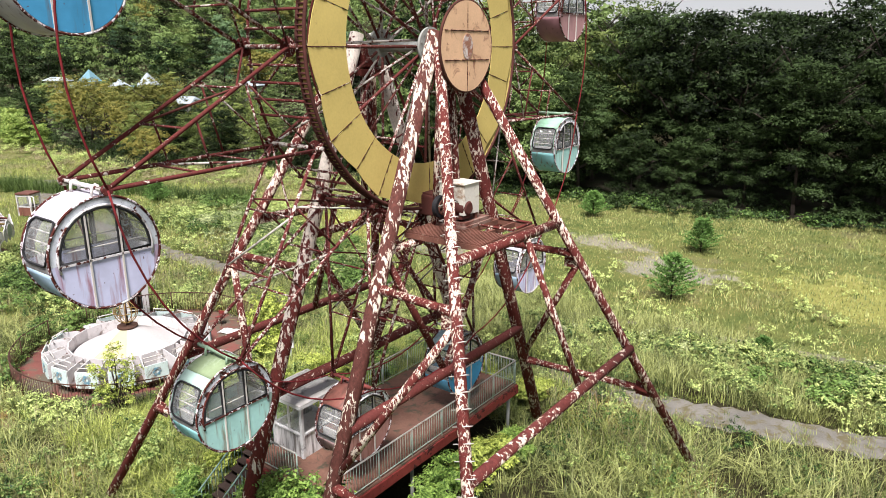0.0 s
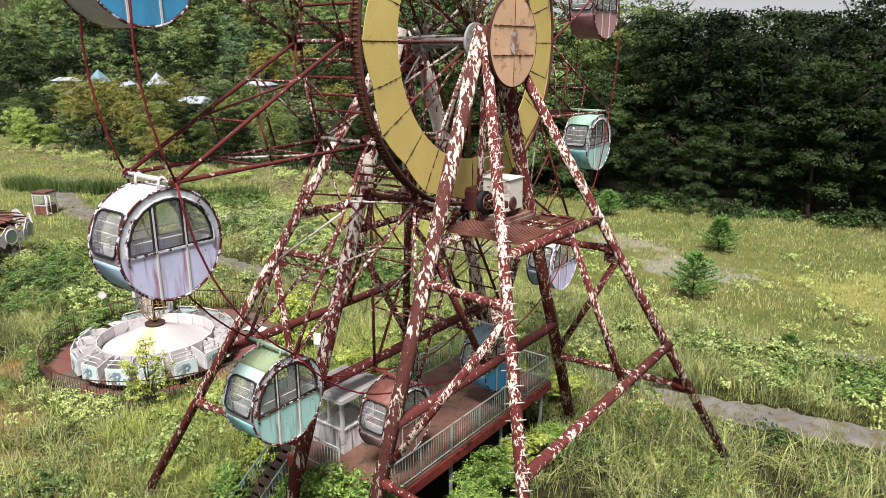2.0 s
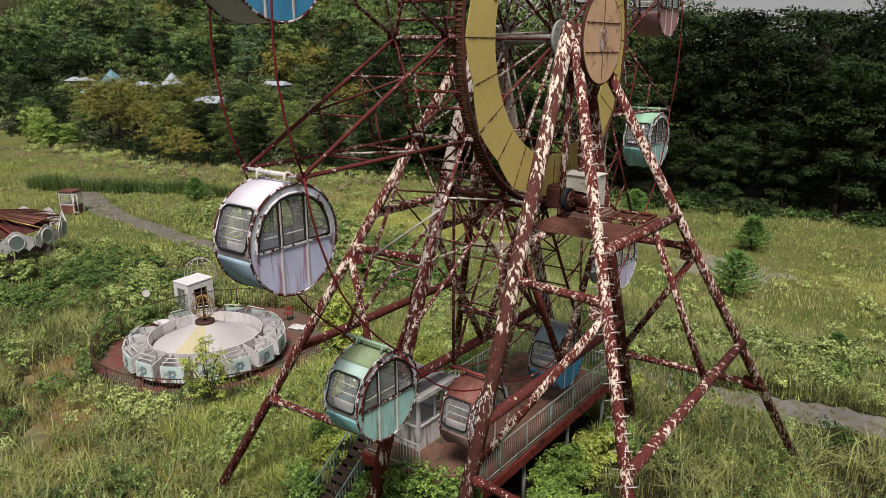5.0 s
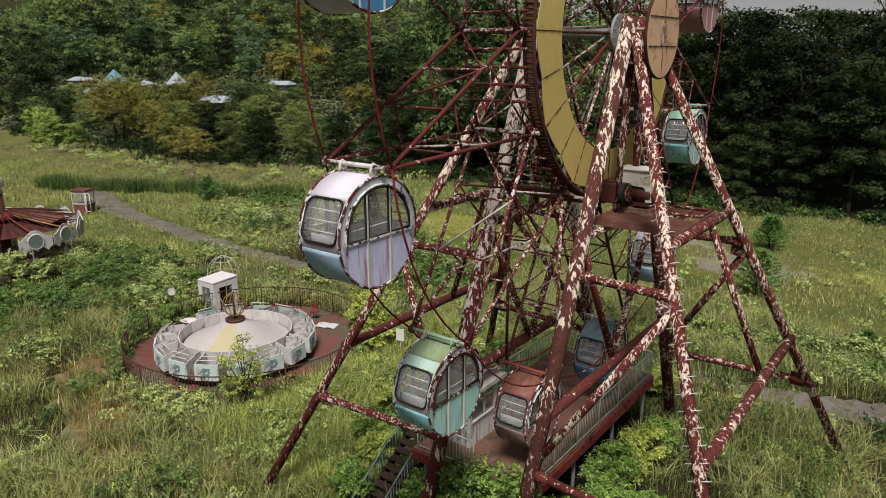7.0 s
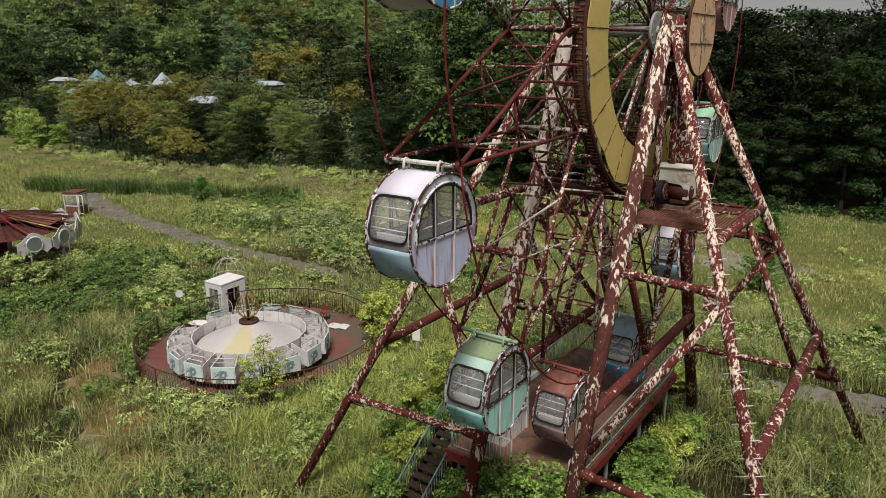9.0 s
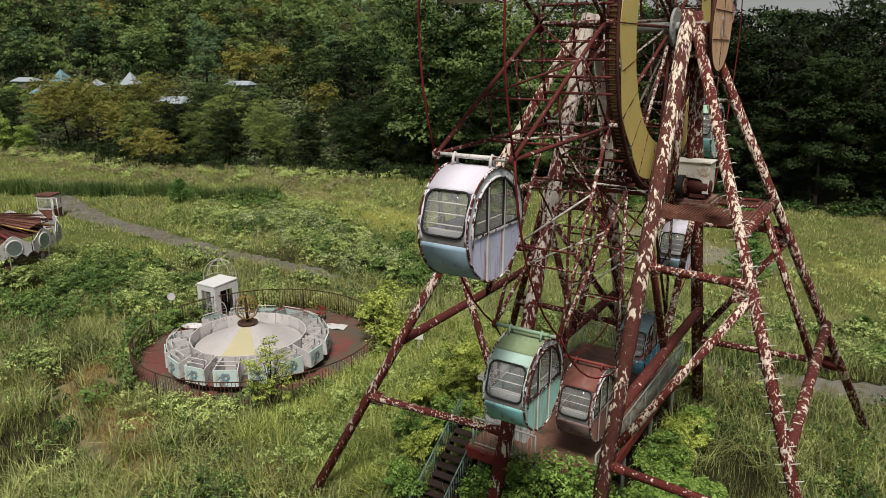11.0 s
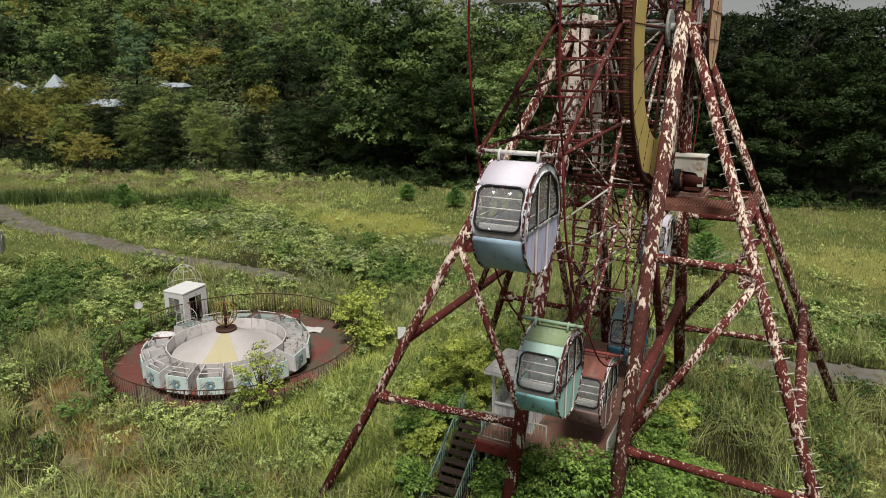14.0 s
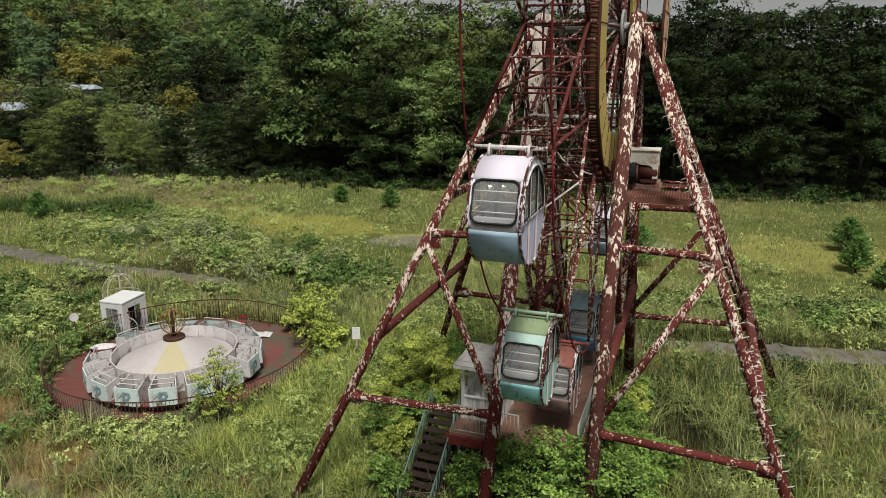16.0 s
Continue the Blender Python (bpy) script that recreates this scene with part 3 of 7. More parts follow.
def machine_cover():
    c = thing("machine_cover", "dirty white sheet-metal cover with arched cut-out", "cover")
    # hood over the machine: top, back, sides, and a front with an arched opening
    part("top", box(B(), (1.92, 0.12, 10.72), (1.16, 0.86, 0.035), None, 0.012), mat_white_box, c)
    part("back", box(B(), (1.92, 0.5, 10.22), (1.08, 0.03, 0.96), None, 0.008), mat_white_box, c)
    bm = plate(B(), [(2.44, -0.25, 9.8), (2.44, -0.25, 10.7), (2.44, 0.5, 10.7), (2.44, 0.5, 9.8)], (0.025, 0, 0))
    part("side", bm, mat_white_box, c)
    bm = plate(B(), [(1.38, -0.25, 10.1), (1.38, -0.25, 10.7), (1.38, 0.48, 10.7), (1.38, 0.48, 10.1)], (0.025, 0, 0))
    part("side", bm, mat_white_box, c)
    arch = [(2.3 - 0.16 * (1 - math.cos(k * math.pi / 12)), -0.27, 10.08 + 0.16 * math.sin(k * math.pi / 12)) for k in range(7)]
    bm = plate(B(), [(1.38, -0.27, 10.3), (1.38, -0.27, 10.7), (2.46, -0.27, 10.7), (2.46, -0.27, 9.8), (2.3, -0.27, 9.8)] + arch, (0, 0.025, 0))
    part("front", bm, mat_white_box, c)
    part("stand", box(B(), (2.38, 0.42, 9.7), (0.1, 0.1, 0.28)), mat_grate, c)
    return c


machine_cover()


# ---- gondolas ----
RAD, HALF = 1.13, 0.54


def d_window(r, low, inset=0.0, n=18):
    """Outline of the door window: a round arch over a straight sill, seen from +x, as (y, z)."""
    r, low = r - inset, low + inset
    a0 = math.asin(low / r)
    pts = [(r * math.cos(a0 + (math.pi - 2 * a0) * i / n), r * math.sin(a0 + (math.pi - 2 * a0) * i / n)) for i in range(n + 1)]
    return pts


def gondola(k, words, roof, side, belly, pivot, edge=None, tilt=0.0):
    a = 15 + 30 * k
    p = polar(a, REACH, 0)
    g = thing("gondola", words, "gondola", tuple(p), 0, "gondolas of the wheel")
    g.matrix_basis = Matrix.Translation(p) @ Matrix.Rotation(radians(tilt), 4, "X")
    drop = -0.17 - RAD
    down = Matrix.Translation((0, 0, drop))

    def add(name, bm, m, parent=g, label=""):
        bmesh.ops.transform(bm, matrix=down, verts=bm.verts)
        return part(name, bm, m, parent, label)

    # curved shell: roof, floor, and posts and sills round the two end windows
    if edge:
        add("roof", band(B(), RAD - 0.03, RAD, -HALF, HALF, 58, 122, 14), roof)
        for a0, a1 in ((42, 57.7), (122.3, 138)):
            add("roof_edge", band(B(), RAD - 0.03, RAD - 0.001, -HALF, HALF, a0, a1, 6), edge)
    else:
        add("roof", band(B(), RAD - 0.03, RAD, -HALF, HALF, 42, 138, 20), roof)
    add("belly", band(B(), RAD - 0.03, RAD, -HALF, HALF, 191, 349, 28), belly)
    for s, a0, a1 in ((1, -11, 42), (-1, 138, 191)):
        for x0, x1 in ((-HALF, -HALF + 0.07), (HALF - 0.07, HALF)):
            add("end_post", band(B(), RAD - 0.03, RAD, x0, x1, a0, a1, 8), edge or roof)
        lo, hi = (a0, a0 + 8) if s > 0 else (a1 - 8, a1)
        add("end_sill", band(B(), RAD - 0.035, RAD - 0.001, -HALF + 0.07, HALF - 0.07, lo, hi, 3), mat_sill)
        w0, w1 = (a0 + 8, a1) if s > 0 else (a0, a1 - 8)
        bm = B()
        # rounded frame: four quarter bends joined round the window
        e = HALF - 0.07
        mid, tall = (w0 + w1) / 2, abs(w1 - w0) / 2
        bend = 0.17
        turn = math.degrees(bend / RAD)
        pts = []
        for cx, cq, start_at in ((1, 1, 0), (-1, 1, 90), (-1, -1, 180), (1, -1, 270)):
            for k in range(6):
                g0 = radians(start_at + 18 * k)
                pts.append((cx * (e - bend) + bend * math.cos(g0), mid + cq * (tall - turn) + turn * math.sin(g0)))
        pipe(bm, [(x, (RAD + 0.01) * math.cos(radians(q)), (RAD + 0.01) * math.sin(radians(q))) for x, q in pts], 0.024, 7, True)
        fr = add("end_window", bm, mat_black, g, "rounded window in black rubber")
        add("pane", band(B(), RAD - 0.022, RAD - 0.012, -e, e, w0, w1, 8), mat_glass, fr).visible_shadow = False
        bm = B()
        for f in (0.25, 0.5, 0.75):
            q = radians(w0 + (w1 - w0) * f)
            tube(bm, (-e, (RAD - 0.06) * math.cos(q), (RAD - 0.06) * math.sin(q)), (e, (RAD - 0.06) * math.cos(q), (RAD - 0.06) * math.sin(q)), 0.015, 6)
        add("guard_bar", bm, mat_rail_white, fr, "thin white guard bars")
    # round faces, with the arched window cut out
    for s in (-1, 1):
        x = HALF * s
        arch = d_window(0.93, -0.06)
        a0 = math.asin(-0.06 / 0.93)
        n = len(arch) - 1
        bm = B()
        rows = []
        for i, (y, z) in enumerate(arch):
            q = a0 + (math.pi - 2 * a0) * i / n
            o = (RAD * math.cos(q), RAD * math.sin(q))
            rows.append([bm.verts.new((x, y, z)), bm.verts.new((x, *o)), bm.verts.new((x - 0.03 * s, *o)), bm.verts.new((x - 0.03 * s, y, z))])
        for u, v in zip(rows, rows[1:]):
            for j in range(4):
                bm.faces.new((u[j], u[(j + 1) % 4], v[(j + 1) % 4], v[j]))
        bm.faces.new(rows[0])
        bm.faces.new(rows[-1][::-1])
        bmesh.ops.recalc_face_normals(bm, faces=list(bm.faces))
        add("face_arch", bm, mat_arch)
        # lower face in three panels with raised white seams
        cuts = [-RAD, -0.36, 0.30, RAD]
        for j in range(3):
            y0, y1 = cuts[j], cuts[j + 1]
            low = []
            for i in range(13):
                y = y0 + (y1 - y0) * i / 12
                y = max(-RAD * 0.999, min(RAD * 0.999, y))
                low.append((x, y, -math.sqrt(max(0.0, RAD * RAD - y * y))))
            top = -0.062
            o = [q for q in low if q[2] < top] + [(x, min(y1, RAD * 0.998), top), (x, max(y0, -RAD * 0.998), top)]
            bm = plate(B(), o, (-0.03 * s, 0, 0))
            add("face_panel", bm, side)
        bm = B()
        for y in cuts[1:3]:
            z1 = -math.sqrt(RAD * RAD - y * y)
            z2 = math.sqrt(0.93 ** 2 - y * y)
            box(bm, (x + 0.012 * s, y, (z1 + z2) / 2), (0.035, 0.035, z2 - z1))
        add("mullion", bm, mat_rail_white)
        bm = B()
        for y in (cuts[1] - 0.034, cuts[1] + 0.034, cuts[2] - 0.034, cuts[2] + 0.034):
            z2 = math.sqrt(0.93 ** 2 - y * y)
            box(bm, (x + 0.004 * s, y, (z2 - 0.05) / 2), (0.034, 0.034, z2 + 0.02))
        outline = [(x + 0.008 * s, y, z) for y, z in d_window(0.93, -0.06, 0.012, 26)]
        pipe(bm, outline, 0.028, 6, True)
        fr = add("door_window", bm, mat_black, g, "arched window in black rubber")
        bm = plate(B(), [(x - 0.012 * s, y, z) for y, z in d_window(0.93, -0.06, 0.01, 22)], (-0.008 * s, 0, 0))
        add("pane", bm, mat_glass, fr).visible_shadow = False
        bm = B()
        ring = [(x + 0.012 * s, 0.965 * math.cos(q / 26 * math.tau), 0.965 * math.sin(q / 26 * math.tau)) for q in range(-1, 15)]
        pipe(bm, ring, 0.026, 6)
        box(bm, (x + 0.012 * s, 0, -0.085), (0.035, 1.86, 0.045))
        add("arch_trim", bm, mat_arch_trim, g, "white trim round the door window, flaking to rust")
        add("edge_ring", pipe(B(), [(x, (RAD + 0.005) * math.cos(q * math.tau / 48), (RAD + 0.005) * math.sin(q * math.tau / 48)) for q in range(48)], 0.026, 7, True), mat_edge, g, "rusted edge ring")
    # inside: floor, two benches, backrests
    bm = box(B(), (0, 0, -0.72), (HALF * 2 - 0.1, 1.6, 0.04))
    add("cabin_floor", bm, mat_interior)
    for s in (-1, 1):
        bm = box(B(), (0, 0.62 * s, -0.38), (HALF * 2 - 0.12, 0.4, 0.1), None, 0.03)
        box(bm, (0, 0.86 * s, -0.2), (HALF * 2 - 0.12, 0.08, 0.42), None, 0.02)
        add("bench", bm, mat_seat)
        bm = tube(B(), (0.48 * s, -0.8, 0.15), (0.48 * s, 0.8, 0.15), 0.014, 6)
        add("guard_rail", bm, mat_rail_white)
    # pivot bar and hangers
    part("pivot_bar", tube(B(), (-0.82, 0, 0), (0.82, 0, 0), 0.048, 12), pivot, g)
    for x in (-0.42, 0.42):
        bm = B()
        pipe(bm, [(x, -0.09, -0.165), (x, -0.075, -0.05), (x, -0.05, 0.03), (x, 0.0, 0.055), (x, 0.05, 0.03), (x, 0.075, -0.05), (x, 0.09, -0.165)], 0.03, 7)
        part("hanger", bm, pivot, g)
    return g


mat_sill = worn("grey window surround", (0.30, 0.29, 0.28), 0.7, 0.3, 4, 0, RUST, 0.6)
mat_edge = peeling("rusted edge", (0.70, 0.66, 0.68), RUST, 0.50, 14.0, vary=0.1)
mat_arch_trim = peeling("white trim flaking", (0.68, 0.66, 0.66), RUST, 0.52, 9.0, vary=0.1)
mat_white_roof = worn("lavender white roof", (0.66, 0.63, 0.70), 0.65, 0.1, 2)
mat_white_face = streaked("lavender white face", (0.58, 0.60, 0.78), (0.30, 0.11, 0.14), 0.6)
mat_white_belly = streaked("pale blue belly", (0.40, 0.56, 0.68), (0.26, 0.30, 0.28), 0.3)
mat_green_roof = worn("faded green roof", (0.24, 0.31, 0.17), 0.75, 0.25, 2, 0, (0.36, 0.44, 0.32), 0.62)
mat_mint_face = streaked("mint face", (0.36, 0.62, 0.57), (0.20, 0.15, 0.10), 0.6)
mat_mint_belly = streaked("turquoise belly", (0.26, 0.56, 0.56), (0.20, 0.15, 0.10), 0.55)
mat_green_roof_pale = worn("mint green roof", (0.30, 0.52, 0.36), 0.45, 0.15, 2)
mat_red_roof = worn("brick red roof", (0.22, 0.085, 0.065), 0.55, 0.3, 2, 0, (0.13, 0.06, 0.045), 0.56)
mat_red_face = streaked("faded red face", (0.40, 0.20, 0.17), (0.16, 0.06, 0.04), 0.6)
mat_red_belly = streaked("dull pink belly", (0.30, 0.20, 0.19), (0.12, 0.07, 0.05), 0.6)
mat_blue_roof = worn("dull blue roof", (0.28, 0.40, 0.43), 0.5, 0.2, 2, 0, (0.2, 0.2, 0.18), 0.6)
mat_blue_face = streaked("bright blue face", (0.06, 0.30, 0.52), (0.10, 0.12, 0.13), 0.35)
mat_blue_belly = streaked("grey blue belly", (0.10, 0.32, 0.50), (0.10, 0.12, 0.13), 0.3)
mat_rose_face = streaked("dusty rose face", (0.44, 0.25, 0.25), (0.2, 0.1, 0.09), 0.3)
mat_rose_belly = streaked("dark rose belly", (0.30, 0.15, 0.16), (0.14, 0.07, 0.07), 0.2)
mat_pale_belly = streaked("pale grey belly", (0.5, 0.5, 0.47), (0.25, 0.22, 0.2), 0.3)
mat_mint_edge = worn("mint window surround", (0.42, 0.58, 0.50), 0.8, 0.2, 3, 0, RUST, 0.66)
mat_green_bar = worn("green pivot bar", (0.28, 0.40, 0.28), 0.6, 0.3, 5, 0, RUST, 0.64)
mat_red_bar = worn("red pivot bar", (0.24, 0.06, 0.05), 0.7, 0.3, 5)
mat_white_bar = peeling("chipped white bar", (0.62, 0.60, 0.56), RUST, 0.72, 10.0, vary=0.1)
mat_arch = peeling("pale face arch", (0.62, 0.66, 0.70), RUST, 0.63, 8.0, vary=0.12)

gondola(5, "pale grey ferris wheel gondola with bright blue face and rusty edges", mat_blue_roof, mat_blue_face, mat_pale_belly, mat_white_bar)
gondola(6, "lavender white gondola with pale blue belly and rust-flaked window trim", mat_white_roof, mat_white_face, mat_white_belly, mat_white_bar)
gondola(7, "mint gondola with faded green roof and rust streaks", mat_green_roof, mat_mint_face, mat_mint_belly, mat_green_bar, mat_mint_edge)
gondola(8, "brick-red gondola with dull roof hanging over the boarding deck", mat_red_roof, mat_red_face, mat_red_belly, mat_red_bar)
gondola(9, "bright blue gondola with broken end window over the deck", mat_blue_roof, mat_blue_face, mat_blue_belly, mat_white_bar)
gondola(10, "white and pale blue gondola on the far side of the wheel", mat_white_roof, mat_white_face, mat_white_belly, mat_white_bar)
gondola(11, "mint gondola with pale green roof before dark trees", mat_green_roof_pale, mat_mint_face, mat_mint_belly, mat_green_bar)
gondola(0, "dusty rose gondola with darker belly high on the wheel", mat_red_roof, mat_rose_face, mat_rose_belly, mat_white_bar)

# ---- the ground ----
def step(a, b, v):
    f = np.clip((v - a) / (b - a), 0, 1)
    return f * f * (3 - 2 * f)


EDGE_X = [-260, -150, -95, -80, -60, -36, -10, 8, 23, 60, 160]
EDGE_Y = [40, 42, 40, 38, 47, 50, 52.5, 55.5, 61, 77, 110]


def wood_edge(x):
    return np.interp(x, EDGE_X, EDGE_Y)


def land(x, y):
    """Height of the ground."""
    x, y = np.asarray(x, float), np.asarray(y, float)
    r = np.hypot(x + 0.5, y)
    z = -0.55 - 0.65 * step(9, 26, r)
    s = y - wood_edge(x)
    west = np.clip((-42 - x - 0.5 * np.clip(s, 0, 400)) / 50, 0, 1)
    z = z + step(2, 38, s) * (2.0 + 6.5 * west) + step(38, 170, s) * (5 + (20 + 26 * step(43, 56, np.degrees(np.arctan2(8 - x, y + 20)))) * west)
    z = z - step(190, 420, s) * (10 + 26 * west)
    z = z + 0.12 * np.sin(x * 0.31 + 1.3) * np.cos(y * 0.27) * step(8, 20, r)
    z = z + 0.05 * np.sin(x * 1.1) * np.sin(y * 0.9 + 2)
    near_ride = 1 - step(6.3, 8.8, np.hypot(x + 18.7, y - 0.95))
    z = z * (1 - near_ride) - 0.86 * near_ride
    return z


def sheet(xs, ys, lift=0.0):
    gx, gy = np.meshgrid(xs, ys)
    gz = land(gx, gy) + lift
    v = np.stack([gx, gy, gz], -1).reshape(-1, 3)
    n, m = len(xs), len(ys)
    i = np.arange((m - 1) * (n - 1))
    a = (i // (n - 1)) * n + i % (n - 1)
    f = np.stack([a, a + 1, a + 1 + n, a + n], -1)
    return v, f


def mesh_object(name, v, f, material, smoothed=True):
    me = bpy.data.meshes.new(name)
    v, f = np.asarray(v, np.float32), np.asarray(f, np.int32)
    me.vertices.add(len(v))
    me.vertices.foreach_set("co", v.ravel())
    k = f.shape[1]
    me.loops.add(f.size)
    me.loops.foreach_set("vertex_index", f.ravel())
    me.polygons.add(len(f))
    me.polygons.foreach_set("loop_start", np.arange(0, f.size, k, dtype=np.int32))
    me.polygons.foreach_set("loop_total", np.full(len(f), k, np.int32))
    me.polygons.foreach_set("use_smooth", np.full(len(f), smoothed))
    me.update(calc_edges=True)
    me.materials.append(material)
    return new(name, me)


def ground_material():
    m, nt, b = start("rough meadow soil and low growth")
    broad = noise_at(nt, 0.055, 5, 0.6, 0.3)
    mid = noise_at(nt, 0.5, 6, 0.65)
    fine = noise_at(nt, 9.0, 5, 0.75)
    col = ramp(nt, maths(nt, "ADD", maths(nt, "MULTIPLY", broad, 0.5), maths(nt, "MULTIPLY", mid, 0.5)),
               [(0.33, (0.05, 0.085, 0.022)), (0.44, (0.115, 0.145, 0.04)), (0.54, (0.185, 0.19, 0.058)), (0.62, (0.20, 0.18, 0.085)), (0.7, (0.14, 0.12, 0.06))])
    col = mix(nt, maths(nt, "MULTIPLY", ramp(nt, fine, [(0.38, 1.0), (0.62, 0.0)]), 0.6), col, (0.04, 0.06, 0.014))
    # flat moss and bare gravel with ragged borders
    for (cx, cy, rx, ry), ground_tint in (((12, 33.5, 9.5, 5.2), (0.30, 0.30, 0.085)), ((-8.5, 36.5, 4.6, 2.2), (0.30, 0.275, 0.215)), ((-2.2, 32.6, 4.4, 3.0), (0.29, 0.27, 0.215)),
                                           ((-18.6, 27.6, 3.2, 2.4), (0.28, 0.255, 0.20)), ((-26.4, 12.6, 4.0, 1.7), (0.27, 0.25, 0.20)), ((-44, 33, 9, 3.0), (0.25, 0.21, 0.085)), ((-30, 30, 12, 3.6), (0.30, 0.30, 0.07))):
        at = nt.nodes.new("ShaderNodeTexCoord")
        mp = nt.nodes.new("ShaderNodeMapping")
        mp.inputs["Scale"].default_value = (1 / rx, 1 / ry, 0)
        mp.inputs["Location"].default_value = (-cx / rx, -cy / ry, 0)
        far_off = nt.nodes.new("ShaderNodeVectorMath")
        far_off.operation = "LENGTH"
        nt.links.new(at.outputs["Object"], mp.inputs[0])
        nt.links.new(mp.outputs[0], far_off.inputs[0])
        rag = maths(nt, "ADD", far_off.outputs["Value"], maths(nt, "MULTIPLY", maths(nt, "SUBTRACT", mid, 0.5), 3.0))
        stones = ramp(nt, fine, [(0.35, shade(ground_tint, 0.6)), (0.65, shade(ground_tint, 1.2))])
        col = mix(nt, ramp(nt, rag, [(0.62, 0.85), (1.15, 0.0)]), col, stones)
    # soil and rotted straw, darkened for shade between the tall grass, nearer than the asphalt path
    tc = nt.nodes.new("ShaderNodeTexCoord")
    xyz = nt.nodes.new("ShaderNodeSeparateXYZ")
    nt.links.new(tc.outputs["Object"], xyz.inputs[0])
    past = maths(nt, "ADD", maths(nt, "MULTIPLY", xyz.outputs["Y"], 0.03), maths(nt, "MULTIPLY", mid, 0.3))
    past = maths(nt, "ADD", past, maths(nt, "MULTIPLY", maths(nt, "MINIMUM", maths(nt, "MAXIMUM", maths(nt, "SUBTRACT", -33.0, xyz.outputs["X"]), 0.0), 12.0), 0.06))
    soil = ramp(nt, fine, [(0.3, (0.014, 0.014, 0.007)), (0.7, (0.055, 0.048, 0.022))])
    col = mix(nt, ramp(nt, past, [(0.56, 0.0), (0.78, 1.0)]), soil, col)
    # leaf litter under the wood, the trees' shade put into its colour
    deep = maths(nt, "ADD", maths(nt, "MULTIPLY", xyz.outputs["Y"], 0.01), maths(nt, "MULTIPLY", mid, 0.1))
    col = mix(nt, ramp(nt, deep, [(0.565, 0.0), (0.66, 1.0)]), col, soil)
    nt.links.new(col, b.inputs["Base Color"])
    b.inputs["Roughness"].default_value = 0.95
    b.inputs["Specular IOR Level"].default_value = 0.1
    bump(nt, b, maths(nt, "ADD", fine, mid), 0.9, 0.12)
    return m


mat_ground = ground_material()
xs = np.concatenate([np.linspace(-1500, -270, 16), np.linspace(-250, -75, 50), np.linspace(-72, 40, 160), np.linspace(44, 260, 40), np.linspace(300, 1500, 14)])
ys = np.concatenate([np.linspace(-1500, -120, 14), np.linspace(-100, -26, 20), np.linspace(-24, 70, 140), np.linspace(73, 260, 60), np.linspace(300, 1500, 12)])
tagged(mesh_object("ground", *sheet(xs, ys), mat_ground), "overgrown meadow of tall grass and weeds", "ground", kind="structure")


# Strip of litter whose dark colour also holds the shade under the trees.
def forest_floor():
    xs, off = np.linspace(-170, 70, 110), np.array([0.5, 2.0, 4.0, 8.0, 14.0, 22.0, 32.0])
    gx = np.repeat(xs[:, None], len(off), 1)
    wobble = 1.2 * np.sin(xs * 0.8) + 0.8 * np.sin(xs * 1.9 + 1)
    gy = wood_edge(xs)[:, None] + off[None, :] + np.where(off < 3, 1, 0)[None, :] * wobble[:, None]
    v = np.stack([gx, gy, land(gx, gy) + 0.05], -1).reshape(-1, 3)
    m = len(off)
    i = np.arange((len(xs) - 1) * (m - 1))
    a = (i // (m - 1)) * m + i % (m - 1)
    ob = mesh_object("forest_floor", v, np.stack([a, a + m, a + m + 1, a + 1], -1), mat_shaded_litter)
    tagged(ob, "leaf litter with the shade of the wood in its colour", "ground", kind="structure")


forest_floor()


def lane(name, line, widths, material, words, lift=0.03, ragged=0.25, seed=1):
    """A worn strip laid on the ground along a line."""
    rnd = np.random.RandomState(seed)
    line = np.asarray(line, float)
    seg = np.hypot(*np.diff(line, axis=0).T)
    d = np.concatenate([[0], np.cumsum(seg)])
    n = int(d[-1] / 0.5)
    s = np.linspace(0, d[-1], n)
    x, y = np.interp(s, d, line[:, 0]), np.interp(s, d, line[:, 1])
    for _ in range(6):
        x[1:-1], y[1:-1] = (x[:-2] + x[1:-1] * 2 + x[2:]) / 4, (y[:-2] + y[1:-1] * 2 + y[2:]) / 4
    tx, ty = np.gradient(x), np.gradient(y)
    l = np.hypot(tx, ty)
    nx, ny = -ty / l, tx / l
    w = np.interp(s, d, widths)
    cols = 7
    k = np.linspace(-1, 1, cols)
    edge = 1 + ragged * (rnd.rand(n, 2) - 0.5)
    side = np.where(k[None, :] < 0, edge[:, :1], edge[:, 1:])
    off = k[None, :] * w[:, None] / 2 * side
    px, py = x[:, None] + nx[:, None] * off, y[:, None] + ny[:, None] * off
    pz = land(px, py) + lift - 0.06 * (np.abs(k)[None, :] > 0.95)
    v = np.stack([px, py, pz], -1).reshape(-1, 3)
    i = np.arange((n - 1) * (cols - 1))
    a = (i // (cols - 1)) * cols + i % (cols - 1)
    f = np.stack([a, a + 1, a + 1 + cols, a + cols], -1)
    return tagged(mesh_object(name, v, f, material), words, "path", kind="structure")


